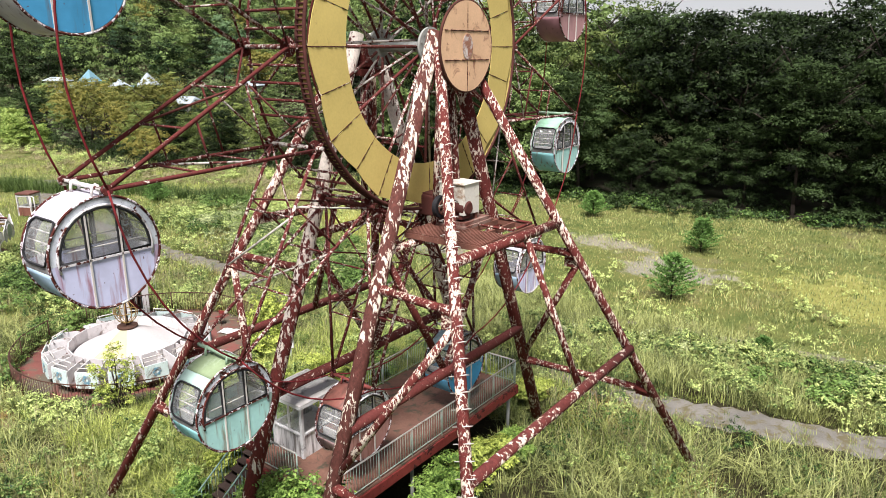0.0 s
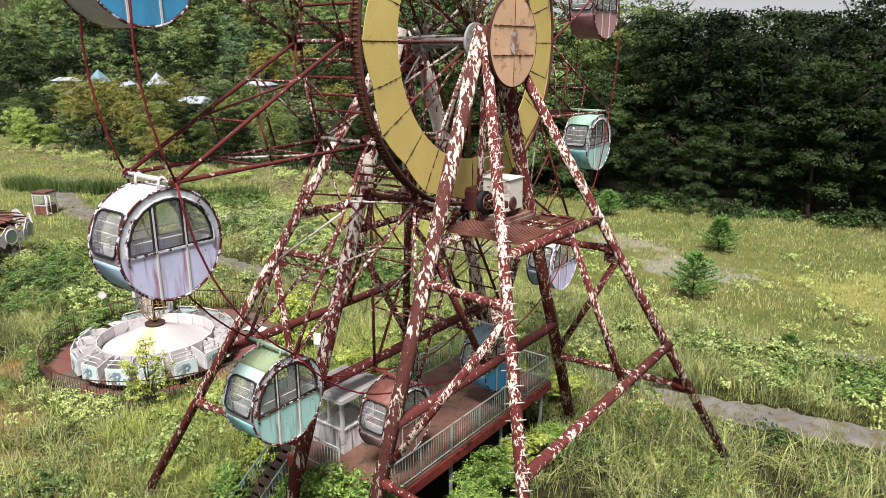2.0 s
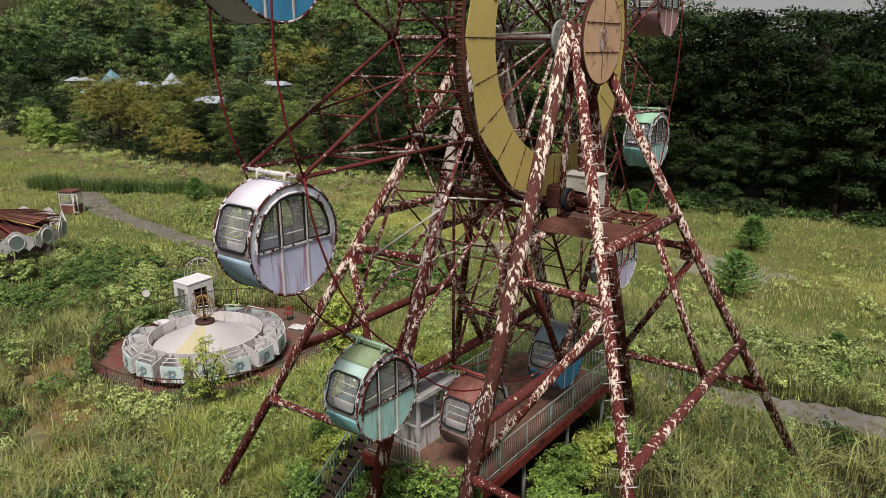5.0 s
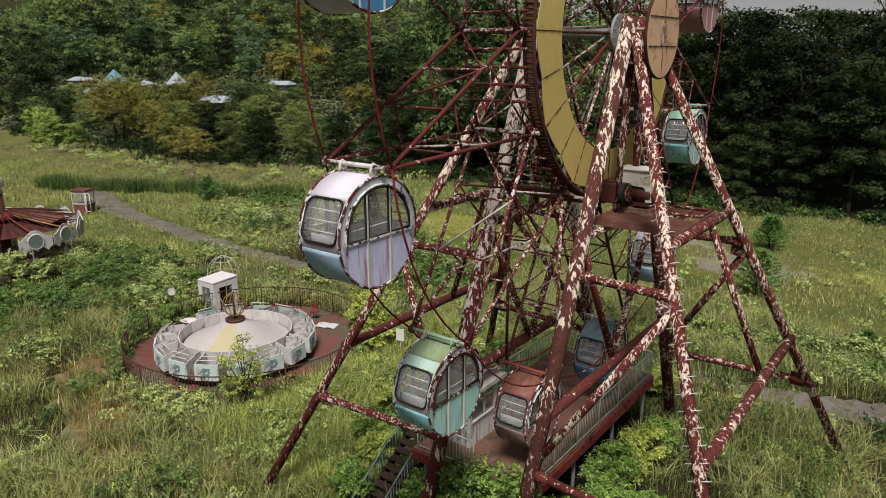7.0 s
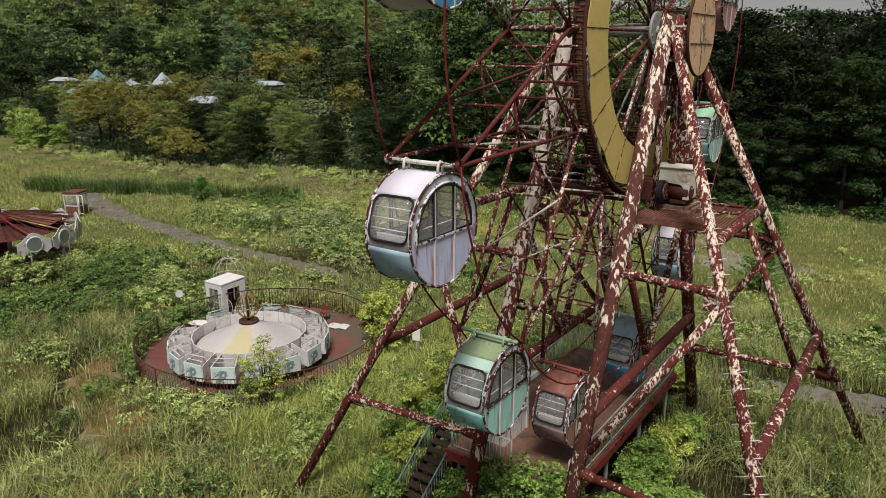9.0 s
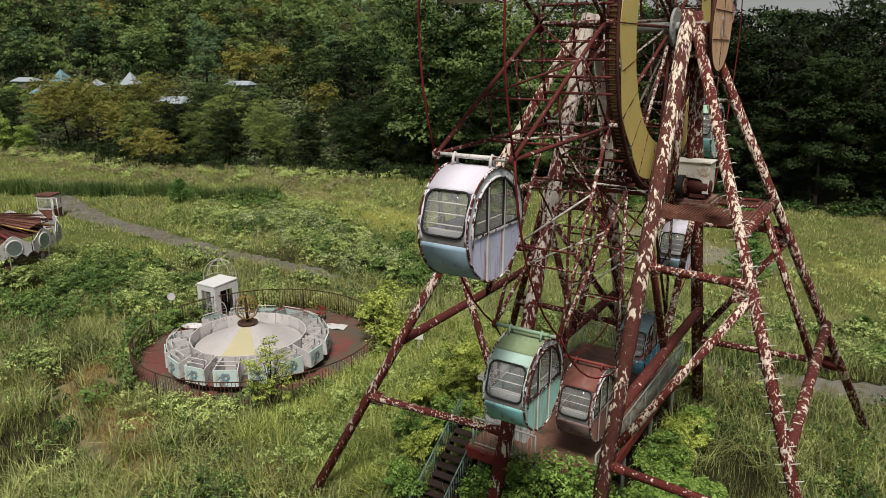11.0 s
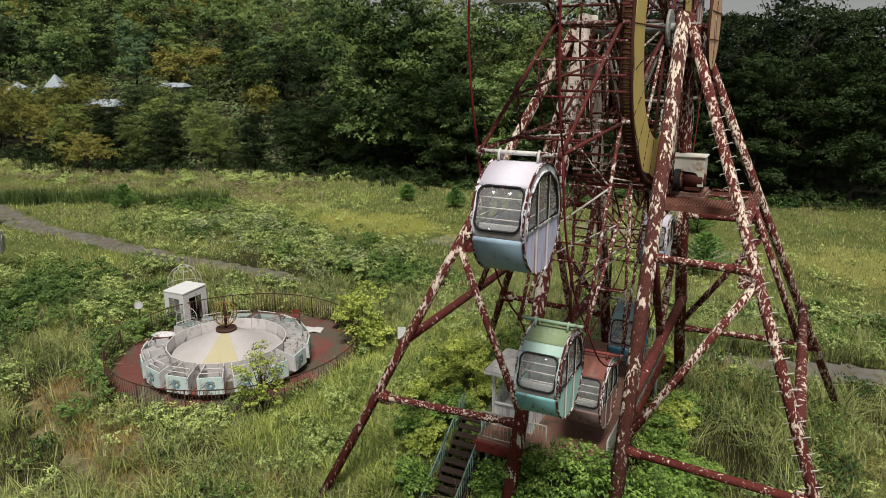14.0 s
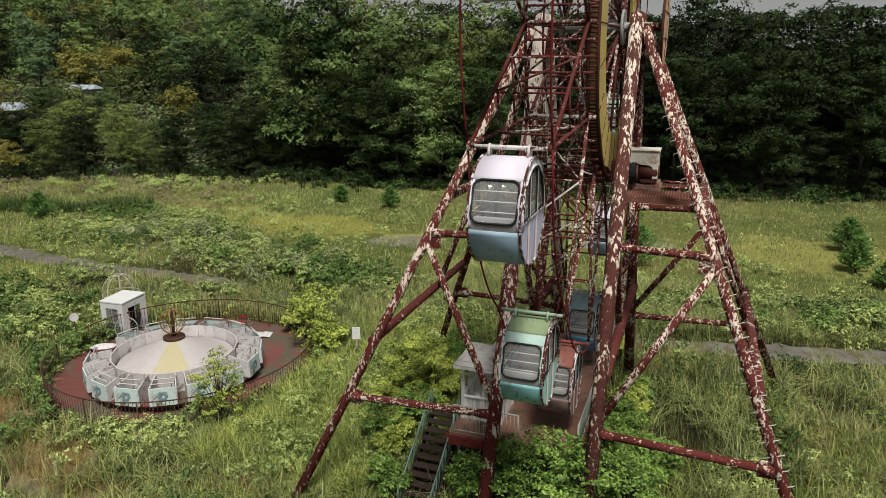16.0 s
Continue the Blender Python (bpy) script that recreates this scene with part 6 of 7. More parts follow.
def fallen_sheet():
    f = thing("metal_sheet", "bent white metal sheet lying on the red ride floor", "metal sheet", (-17.5, 5.3, RIDE[2]), 20)
    bm = B()
    xs = [(-0.6 + 0.2 * i, 0.03 + 0.05 * math.sin(i * 1.1) ** 2) for i in range(7)]
    low = [[bm.verts.new((x, y, z)) for x, z in xs] for y in (-0.35, 0.35)]
    top = [[bm.verts.new((x, y, z + 0.012)) for x, z in xs] for y in (-0.35, 0.35)]
    for i in range(6):
        bm.faces.new((low[0][i], low[1][i], low[1][i + 1], low[0][i + 1]))
        bm.faces.new((top[0][i], top[0][i + 1], top[1][i + 1], top[1][i]))
        for e in (0, 1):
            bm.faces.new((low[e][i], low[e][i + 1], top[e][i + 1], top[e][i]))
    for i in (0, 6):
        bm.faces.new((low[0][i], low[1][i], top[1][i], top[0][i]))
    bmesh.ops.recalc_face_normals(bm, faces=list(bm.faces))
    part("sheet", bm, mat_ride_white, f)
    return f


fallen_sheet()


def red_stool():
    t = thing("stool", "small faded red stool by the round fence", "stool", (-18.9, 5.7, RIDE[2]), 15)
    part("seat", box(B(), (0, 0, 0.44), (0.42, 0.36, 0.05), None, 0.015), mat_red_fascia, t)
    part("backrest", box(B(), (0, 0.17, 0.68), (0.42, 0.03, 0.2), None, 0.01), mat_red_fascia, t)
    for x in (-0.18, 0.18):
        for y in (-0.15, 0.17):
            part("leg", tube(B(), (x, y, 0), (x, y, 0.44 if y < 0 else 0.6), 0.014, 6), mat_fence, t)
    return t


red_stool()


mat_panel_blue = worn("grey blue panel", (0.34, 0.40, 0.46), 0.6, 0.2, 3)


def ride_booth():
    b = thing("control_booth", "small white control booth with flat roof and dark windows", "booth", (-25.05, 3.7, -1.08), 0)
    w, l, h = 1.5, 1.7, 2.1
    for sx in (-1, 1):
        for sy in (-1, 1):
            part("corner_wall", box(B(), (sx * (w / 2 - 0.17), sy * (l / 2 - 0.03), h / 2), (0.34, 0.06, h), None, 0.008), mat_hut_white, b)
            part("corner_wall", box(B(), (sx * (w / 2 - 0.03), sy * (l / 2 - 0.23), h / 2), (0.06, 0.34, h), None, 0.008), mat_hut_white, b)
        if sx < 0:
            part("lower_panel", box(B(), (sx * (w / 2 - 0.03), 0, 0.5), (0.05, l - 0.8, 1.0)), mat_hut_white, b)
        part("head", box(B(), (sx * (w / 2 - 0.03), 0, h - 0.16), (0.06, l - 0.8, 0.32)), mat_hut_white, b)
        part("window_bar", box(B(), (sx * (w / 2 - 0.03), 0.05, 1.4), (0.04, 0.05, 0.78)), mat_grey, b)
    for sy in (-1, 1):
        part("lower_panel", box(B(), (0, sy * (l / 2 - 0.03), 0.5), (w - 0.68, 0.05, 1.0)), mat_panel_blue if sy < 0 else mat_hut_white, b, "grey-blue lower panel" if sy < 0 else "")
        part("head", box(B(), (0, sy * (l / 2 - 0.03), h - 0.16), (w - 0.68, 0.06, 0.32)), mat_hut_white, b)
        part("pane", box(B(), (0, sy * (l / 2 - 0.05), 1.39), (w - 0.68, 0.012, 0.78)), mat_glass, b)
        for x in (-0.38, -0.02, 0.38):
            part("window_bar", box(B(), (x, sy * (l / 2 - 0.03), 1.39), (0.05, 0.05, 0.78)), mat_grey, b)
        part("sill", box(B(), (0, sy * (l / 2 + 0.01), 0.99), (w - 0.66, 0.08, 0.05)), mat_grey, b)
    # added dark block in place of the shade behind the panes
    part("dark_filler", box(B(), (-0.2, 0.1, 0.75), (0.7, 1.1, 1.5)), mat_step, b, "dark block standing in for the shaded inside")
    part("flat_roof", box(B(), (0, 0, 0), (w + 0.04, l + 0.04, 0.09), pose(0, 0, h + 0.06, 2.5, -1.5), 0.02), mat_hut_white, b)
    return b


ride_booth()

# ---- shrubs, weeds and pines ----
mat_shrub = leafy("fresh green shrub leaves", (0.05, 0.11, 0.018), (0.34, 0.50, 0.11), 0.8, 0.5, 0.15)
mat_shrub_gold = leafy("yellow green shrub leaves", (0.12, 0.17, 0.02), (0.58, 0.65, 0.15), 0.8, 0.5, 0.18)
mat_weed = leafy("dull green weeds", (0.045, 0.088, 0.020), (0.56, 0.66, 0.22), 0.3, 0.55, 0.125)


def shrub(x, y, r, h, material, words, leaves=2200, size=0.085, seed=1, name="shrub", base=None):
    rnd = np.random.RandomState(seed)
    z = float(land(x, y)) if base is None else base
    t = thing(name, words, name, (x, y, z))
    lobes = []
    for _ in range(22):
        a, d, f = rnd.uniform(0, math.tau), r * math.sqrt(rnd.rand()) * 0.75, rnd.uniform(0.3, 0.9)
        s = r * rnd.uniform(0.18, 0.34)
        lobes.append((d * math.cos(a), d * math.sin(a), h * f, s, s, s * 0.6))
    crown = mesh_object("foliage", *leaf_cloud(rnd, lobes, leaves, size, 0.95, 0.42), material, False)
    crown.parent = t
    bm = B()
    for lx, ly, lz, *_ in lobes[:11]:
        p, q = Vector((lx * 0.15, ly * 0.15, -0.3)), Vector((lx, ly, lz))
        m = p.lerp(q, 0.5) + Vector((-lx * 0.15, -ly * 0.15, 0.05))
        tube(bm, p, m, 0.022, 5, 0.016)
        tube(bm, m, q, 0.016, 5, 0.006)
    part("stem", bm, mat_bark, t)
    return t


def branchy(x, y, r, h, material, words, leaves, size, seed, name="shrub", boughs=26, waist=0.45):
    """A loose plant of arching boughs with leaves in flat sprays along them. waist: how wide it is at the foot of its crown."""
    rnd = np.random.RandomState(seed)
    z = float(land(x, y))
    t = thing(name, words, name, (x, y, z))
    lobes, bm = [], B()
    for k in range(boughs):
        a, lift = k * 2.4 + rnd.uniform(-0.4, 0.4), (k + rnd.rand()) / boughs
        reach = r * (waist + (1 - waist) * math.sin(math.pi * min(1.0, 0.15 + 0.85 * lift))) * rnd.uniform(0.6, 1.1) * (1.0 if lift < 0.8 else 0.55)
        root = Vector((0.04 * math.cos(a), 0.04 * math.sin(a), h * 0.5 * lift - 0.15))
        tip = Vector((reach * math.cos(a), reach * math.sin(a), h * (0.32 + 0.68 * lift) * rnd.uniform(0.92, 1.06)))
        bend = root.lerp(tip, 0.55) + Vector((0, 0, 0.12 * h * (1 - lift)))
        tube(bm, root, bend, 0.02, 5, 0.013)
        tube(bm, bend, tip, 0.013, 5, 0.004)
        for f in (0.15, 0.45, 0.75, 1.0):
            p = bend.lerp(tip, f)
            s = r * rnd.uniform(0.10, 0.2)
            lobes.append((p.x, p.y, p.z, s * 1.3, s * 1.3, s * 0.5))
    tube(bm, (0, 0, -0.3), (0, 0, h * 0.55), 0.035, 6, 0.015)
    crown = mesh_object("foliage", *leaf_cloud(rnd, lobes, leaves, size, 0.95, 0.42, 8, 1.3), material, False)
    crown.parent = t
    part("stem", bm, mat_bark, t)
    return t


for i, (x, y, r, h) in enumerate(((-2.3, -5.1, 0.85, 2.0), (-1.2, -5.1, 1.0, 2.7), (0.1, -5.1, 1.3, 3.3), (1.3, -5.0, 1.35, 3.2), (2.5, -4.8, 1.1, 2.6), (0.8, -6.3, 1.3, 2.2))):
    branchy(x, y, r, h, mat_shrub, "large-leaved fresh green shrub crowding the front of the deck", 5200, 0.062, 40 + i)
for i, (x, y, r, h) in enumerate(((2.0, -0.4, 1.05, 2.1), (2.0, 0.9, 1.0, 2.0), (2.3, -1.8, 1.15, 2.1), (2.5, -3.1, 1.1, 2.0), (2.0, 2.3, 0.9, 1.7), (3.4, -1.2, 0.9, 1.4), (2.1, 3.7, 0.8, 1.4))):
    shrub(x, y, r, h, mat_shrub_gold if i in (1, 4) else mat_shrub, "leafy green shrub growing against the deck's edge", 5200, 0.052, 60 + i)
for i, (x, y, r, h) in enumerate(((-5.4, -1.6, 1.0, 2.3), (-5.6, 0.6, 1.1, 2.5), (-6.6, 2.4, 1.2, 2.2), (-5.2, 2.6, 0.9, 2.0), (-5.9, 4.6, 1.3, 2.2), (-7.4, -0.4, 0.9, 1.6), (-7.2, 1.4, 1.2, 2.0), (-8.2, 3.6, 1.2, 1.9), (-6.6, -2.6, 1.0, 1.7), (-5.6, -3.4, 0.9, 1.8), (-2.2, 7.2, 1.2, 1.9), (0.6, 7.4, 1.0, 1.5), (-5.0, -5.4, 0.8, 1.5))):
    shrub(x, y, r, h, mat_shrub if i % 4 == 0 else mat_shrub_gold, "bushy green shrub in the grass beside the boarding deck", 5200, 0.052, 80 + i)
for i, (x, y, r, h) in enumerate(((-14.4, 5.4, 1.8, 3.0), (-12.8, 4.2, 1.2, 1.9), (-15.6, 6.6, 1.2, 2.0))):
    shrub(x, y, r, h, mat_shrub_gold, "straggling yellow-green shrub behind the round fence", 2600, 0.075, 100 + i)


for i, (x, y, r, h) in enumerate(((-41.4, -1.4, 1.5, 2.4), (-40.4, 0.4, 1.0, 1.4))):
    shrub(x, y, r, h, mat_weed, "dull olive bush before the derelict roundabout", 2600, 0.07, 110 + i)


branchy(-13.35, -3.4, 1.25, 3.5, mat_shrub_gold, "thin yellow-green sapling before the children's ride", 4600, 0.042, 120, "sapling", 22, 0.1)


mat_weed_dark = leafy("dark creeper leaves", (0.010, 0.034, 0.007), (0.17, 0.275, 0.065), 0.3, 0.5, 0.1)
mat_weed_fresh = leafy("fresh yellow-green weeds", (0.045, 0.095, 0.016), (0.48, 0.58, 0.19), 0.4, 0.5, 0.15)


def weed_patch(words, spots, seed, per=120, size=0.085, material=None):
    rnd = np.random.RandomState(seed)
    vs, fs, n = [], [], 0
    for x, y, r, h in spots:
        k = max(3, int(r * r * 3))
        a, d = rnd.uniform(0, math.tau, k), r * np.sqrt(rnd.rand(k))
        lx, ly = x + d * np.cos(a), y + d * np.sin(a)
        ok = clear(lx, ly)
        lx, ly = lx[ok], ly[ok]
        if not len(lx):
            continue
        lz = land(lx, ly)
        s = rnd.uniform(0.3, 0.6, len(lx))
        lobes = np.stack([lx, ly, lz + h * rnd.uniform(0.25, 0.75, len(lx)), s, s, s * 0.8], -1)
        v, f = leaf_cloud(rnd, lobes, per * len(lx), size, 0.8, 0.45)
        vs.append(v)
        fs.append(f + n)
        n += len(v)
    return tagged(mesh_object("weeds", np.concatenate(vs), np.concatenate(fs), material or mat_weed, False), words, "weeds", kind="stuff")


weed_patch("thick green weeds and creepers in the meadow", [(-30, 18.5, 3.5, 1.5), (-22, 17.5, 4.0, 1.5), (-39, 24, 4.5, 1.3), (-33, 22, 3.5, 1.2), (-30, 3, 2.5, 1.3), (-27, -6, 2.0, 1.1), (-46, 20, 4, 1.0),
            (-25, 8.5, 2.5, 1.2), (-8, 9, 2.5, 1.2), (-10, 11, 3.0, 1.1), (-10, 2, 1.8, 1.0), (-10.5, -1.5, 1.5, 0.9), (-36, 12, 3, 1.2), (-14, 14.5, 2.0, 1.0), (-44, 6.5, 2.0, 1.1), (-41.5, -1.2, 2.2, 1.4), (-43, 3.2, 1.6, 1.2)], 7, 170, 0.075)
weed_patch("dark creeper mounds over the grass", [(-18.3, 16.2, 2.6, 1.6), (-20.5, 15.6, 2.2, 1.4), (-29, 17.6, 1.7, 1.6), (-34, 0, 3.4, 1.5), (-36, -3.5, 3.0, 1.4), (-38, 5.5, 3.0, 1.4), (-31.5, 5.2, 2.0, 1.3), (-15.5, 15.8, 1.8, 1.2),
            (-33, -7, 2.2, 1.1), (-25.5, 21.8, 2.0, 1.2), (-47, 27, 3.0, 1.2), (11, 17.6, 2.2, 1.7), (8, 16.8, 1.5, 1.3), (15, 18.8, 2.2, 1.7), (-5, 8.5, 1.5, 1.2)], 27, 210, 0.075, mat_weed_dark)
weed_patch("tall green weeds along the asphalt path", [(6.4, 17.0, 1.6, 1.5), (9.2, 17.4, 1.8, 1.7), (11.8, 18.0, 2.0, 1.9), (4.2, 17.4, 1.7, 1.4), (14.5, 18.8, 2.2, 1.9), (2, 16.9, 1.6, 1.2), (8, 19.4, 1.5, 1.1), (12.5, 20.6, 1.6, 1.2),
            (-1, 16.2, 1.6, 1.1), (-5, 15.9, 1.9, 1.1), (18, 20.5, 2.8, 1.9), (3.5, 9.6, 1.0, 0.8), (-3, 9.4, 1.5, 0.8)], 9, 150, 0.085)


weed_patch("vines and weeds climbing the round fence", [(-18.7 + 6.25 * math.cos(radians(a)), 0.95 + 6.25 * math.sin(radians(a)), 0.5, h) for a, h in ((-62, 0.7), (-50, 1.2), (-41, 1.0), (-24, 1.3), (-14, 1.0), (-4, 0.9), (10, 1.1), (22, 1.3), (-100, 0.6), (-118, 0.8), (168, 1.2), (182, 1.0), (150, 1.3), (196, 0.9), (208, 1.2), (221, 0.8), (233, 1.1), (246, 0.9), (258, 0.6), (272, 0.9), (287, 0.7))], 29, 190, 0.06, mat_weed_fresh)


def scatter_weeds():
    rnd = np.random.RandomState(17)
    spots = []
    for _ in range(260):
        spots.append((rnd.uniform(-45, 18), rnd.uniform(-13, 40), rnd.uniform(0.3, 0.9), rnd.uniform(0.4, 0.8)))
    weed_patch("scattered low weeds in the meadow grass", spots, 18, 70, 0.058)
    spots = [(rnd.uniform(-30, 16), rnd.uniform(-13, 12), rnd.uniform(0.5, 1.4), rnd.uniform(0.6, 1.3)) for _ in range(90)]
    weed_patch("leafy yellow-green weeds in the tall grass", [s for s in spots if np.hypot(s[0] + 18.7, s[1] - 0.95) > 7.2], 19, 110, 0.048, mat_weed_fresh)
    spots = [(rnd.uniform(-32, 18), rnd.uniform(-14, 13), rnd.uniform(0.5, 1.3), rnd.uniform(0.5, 1.1)) for _ in range(110)]
    weed_patch("leafy dark green weeds in the tall grass", [s for s in spots if np.hypot(s[0] + 18.7, s[1] - 0.95) > 7.2], 20, 100, 0.055, mat_weed_dark)


scatter_weeds()
mat_weed_sage = leafy("sage green weeds", (0.09, 0.13, 0.05), (0.64, 0.70, 0.34), 0.5, 0.55, 0.125)


def wood_fringe():
    """Weeds and young growth where the field meets the wood."""
    rnd = np.random.RandomState(81)
    x = rnd.uniform(-34, 34, 90)
    y = wood_edge(x) + rnd.uniform(-2.6, 0.6, 90)
    weed_patch("dark green weeds where the field meets the wood", list(zip(x, y, rnd.uniform(0.6, 1.6, 90), rnd.uniform(0.5, 1.5, 90))), 82, 60, 0.11, mat_weed_dark)


def weed_banks():
    """Banks of tall weeds over the meadow, each of many uneven mounds."""
    rnd = np.random.RandomState(71)

    def bank(words, material, line, wide, count, tall, seed, size=0.062, per=150):
        line = np.asarray(line, float)
        f = rnd.rand(count) * (len(line) - 1)
        i = np.minimum(f.astype(int), len(line) - 2)
        q = (f - i)[:, None]
        p = line[i] * (1 - q) + line[i + 1] * q + rnd.randn(count, 2) * wide
        weed_patch(words, [(x, y, r, h) for (x, y), r, h in zip(p, rnd.uniform(0.5, 1.5, count), tall * rnd.uniform(0.5, 1.2, count))], seed, per, size, material)

    bank("pale sage-green weeds standing tall in the meadow", mat_weed_sage, [(-44, 21), (-38, 21.5), (-32, 19.5), (-26, 17.5), (-18, 16)], 1.9, 60, 1.5, 72)
    bank("dark green creeper mounds among the sage-green weeds", mat_weed_dark, [(-42, 18), (-34, 22.5), (-31, 21), (-24, 16.6), (-15, 15.2)], 1.4, 22, 1.7, 73)
    bank("deep green weeds crowding round the control booth", mat_weed_dark, [(-38, 4), (-34, 1), (-31, -3)], 1.9, 22, 1.7, 74)
    bank("mid green weeds between the rides", mat_weed, [(-44, 1), (-40, 5), (-34, 3), (-30, 5), (-24, 7.6)], 1.7, 56, 1.15, 75)
    bank("fresh weeds in the grass before the boarding stairs", mat_weed_fresh, [(-13, -8), (-9, -6), (-7, -2.5), (-9.5, 2), (-8, 6.5)], 1.6, 26, 1.2, 76, 0.05)
    bank("dark weeds crowding the round fence of the children's ride", mat_weed_dark, [(-24.5, 4.5), (-25.6, 0.5), (-24.0, -3.4), (-20.5, -6.0)], 0.5, 26, 1.3, 91, 0.06)
    bank("mid green weeds along the round fence of the children's ride", mat_weed, [(-20, -6.2), (-16.5, -6.0), (-13.2, -3.4)], 0.5, 12, 0.9, 92, 0.06)
    bank("rank green weeds on the far verge of the asphalt path", mat_weed, [(-6, 14.6), (2, 13.9), (8, 15.3), (14, 17), (20, 20)], 1.1, 22, 1.8, 77)
    bank("tan feathery weeds before the western wood", mat_plume, [(-112, 31), (-92, 31), (-74, 31.5), (-58, 35), (-44, 42)], 3.0, 80, 1.0, 79, 0.06, 130)
    bank("rough green weeds before the western wood", mat_weed, [(-112, 33), (-92, 33), (-74, 33), (-58, 38), (-44, 44)], 2.4, 60, 1.2, 83, 0.08, 110)
    bank("low fresh growth in the western meadow", mat_weed_fresh, [(-64, 24), (-54, 22), (-46, 24), (-38, 29)], 3.2, 60, 0.7, 84, 0.06, 80)
    bank("low pale weeds beyond the verge", mat_weed_sage, [(-4, 17), (4, 18), (12, 20.4), (20, 24)], 1.3, 14, 0.9, 78)


wood_fringe()
weed_banks()


def undergrowth():
    """Bushes and creepers along the foot of the wood."""
    rnd = np.random.RandomState(23)
    vs, fs, n = [], [], 0
    for i in range(210):
        x = rnd.uniform(-150, 52)
        y = float(wood_edge(x)) + rnd.uniform(-2.5, 3.5)
        r = rnd.uniform(0.6, 1.5)
        lobes = [(x + rnd.randn() * r * 0.6, y + rnd.randn() * r * 0.5, float(land(x, y)) + r * rnd.uniform(0.2, 1.1), r * 0.5, r * 0.5, r * 0.4) for _ in range(6)]
        v, f = leaf_cloud(rnd, lobes, 280, 0.14)
        vs.append(v)
        fs.append(f + n)
        n += len(v)
    # bushes share the near-black leaves, which carry the shade at the wood's foot
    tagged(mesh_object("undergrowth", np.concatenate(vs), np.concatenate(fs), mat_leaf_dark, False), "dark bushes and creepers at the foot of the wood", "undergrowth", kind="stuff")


undergrowth()


def pine(x, y, h, r, seed):
    rnd = random.Random(seed)
    t = thing("pine", "young bushy green pine standing alone in the field", "tree", (x, y, float(land(x, y))), 0, "young pines")
    part("trunk", tube(B(), (0, 0, -0.3), (0, 0, h), 0.06, 7, 0.015), mat_bark, t)
    bm, nb = B(), B()
    whorls = 9
    for k in range(whorls):
        f = k / (whorls - 1)
        z = h * (0.1 + 0.86 * f)
        reach = r * (0.92 - 0.74 * f) * rnd.uniform(0.7, 1.2)
        for j in range(7):
            a = j * math.tau / 7 + k * 0.7 + rnd.uniform(-0.3, 0.3)
            p, q = Vector((0, 0, z)), Vector((math.cos(a) * reach, math.sin(a) * reach, z + reach * 0.45))
            tube(bm, p, q, 0.014, 4, 0.006)
            for m in range(7):
                c = p.lerp(q, 0.25 + 0.15 * m)
                for _ in range(9):
                    d = ((q - p).normalized() * 0.6 + Vector((rnd.gauss(0, 1), rnd.gauss(0, 1), rnd.gauss(0.6, 0.7))) * 0.6).normalized() * rnd.uniform(0.16, 0.28)
                    s = d.cross(Vector((rnd.gauss(0, 1), rnd.gauss(0, 1), rnd.gauss(0, 1)))).normalized() * 0.036
                    v = [nb.verts.new(c - s), nb.verts.new(c + s), nb.verts.new(c + d + s * 0.3), nb.verts.new(c + d - s * 0.3)]
                    nb.faces.new(v)
    part("branch", bm, mat_bark, t)
    part("needles", nb, mat_needle, t)
    return t


for i, (x, y, h, r) in enumerate(((-1.9, 38.7, 2.6, 1.7), (0.1, 26.3, 2.9, 1.8), (15.0, 35.5, 2.6, 1.5), (14.7, 30.0, 2.4, 1.4), (16.2, 27.0, 1.9, 1.1), (-25, 38.7, 2.0, 1.0), (-31, 39.6, 1.6, 0.9), (-54.5, 23.5, 2.4, 1.3), (-14.2, 45, 2.4, 1.5), (7.0, 20.6, 0.9, 0.5))):
    pine(x, y, h, r, 200 + i)


# ---- far things ----
mat_teal_roof = worn("teal tin roof", (0.16, 0.30, 0.34), 0.5, 0.2, 0.6)
mat_tin = worn("pale tin roof", (0.34, 0.39, 0.42), 0.5, 0.2, 0.6)
mat_wall = worn("plain pale wall", (0.24, 0.23, 0.21), 0.8, 0.2, 0.8)


def house(x, y, w, l, eave, top, roof, words, turn=0, peak=True):
    z = float(land(x, y))
    h = thing("house", words, "house", (x, y, z - 0.5), turn, "houses on the hillside")
    e = eave - z + 0.5
    part("wall", box(B(), (0, 0, e / 2), (w, l, e)), mat_wall, h)
    for s in (-1, 1):
        part("window", box(B(), (s * w * 0.22, -l / 2 - 0.01, e * 0.62), (w * 0.2, 0.06, 1.1)), mat_glass, h)
    o = w / 2 + 0.4
    q = l / 2 + 0.4
    t = top - z + 0.5
    bm = B()
    c = [bm.verts.new(p) for p in ((-o, -q, e), (o, -q, e), (o, q, e), (-o, q, e))]
    if peak:
        a = bm.verts.new((0, 0, t))
        for i in range(4):
            bm.faces.new((c[i], c[(i + 1) % 4], a))
    else:
        a, b = bm.verts.new((-o * 0.8, 0, t)), bm.verts.new((o * 0.8, 0, t))
        bm.faces.new((c[0], c[1], b, a))
        bm.faces.new((c[2], c[3], a, b))
        bm.faces.new((c[1], c[2], b))
        bm.faces.new((c[3], c[0], a))
    bm.faces.new(c[::-1])
    part("roof", bm, roof, h)
    return h


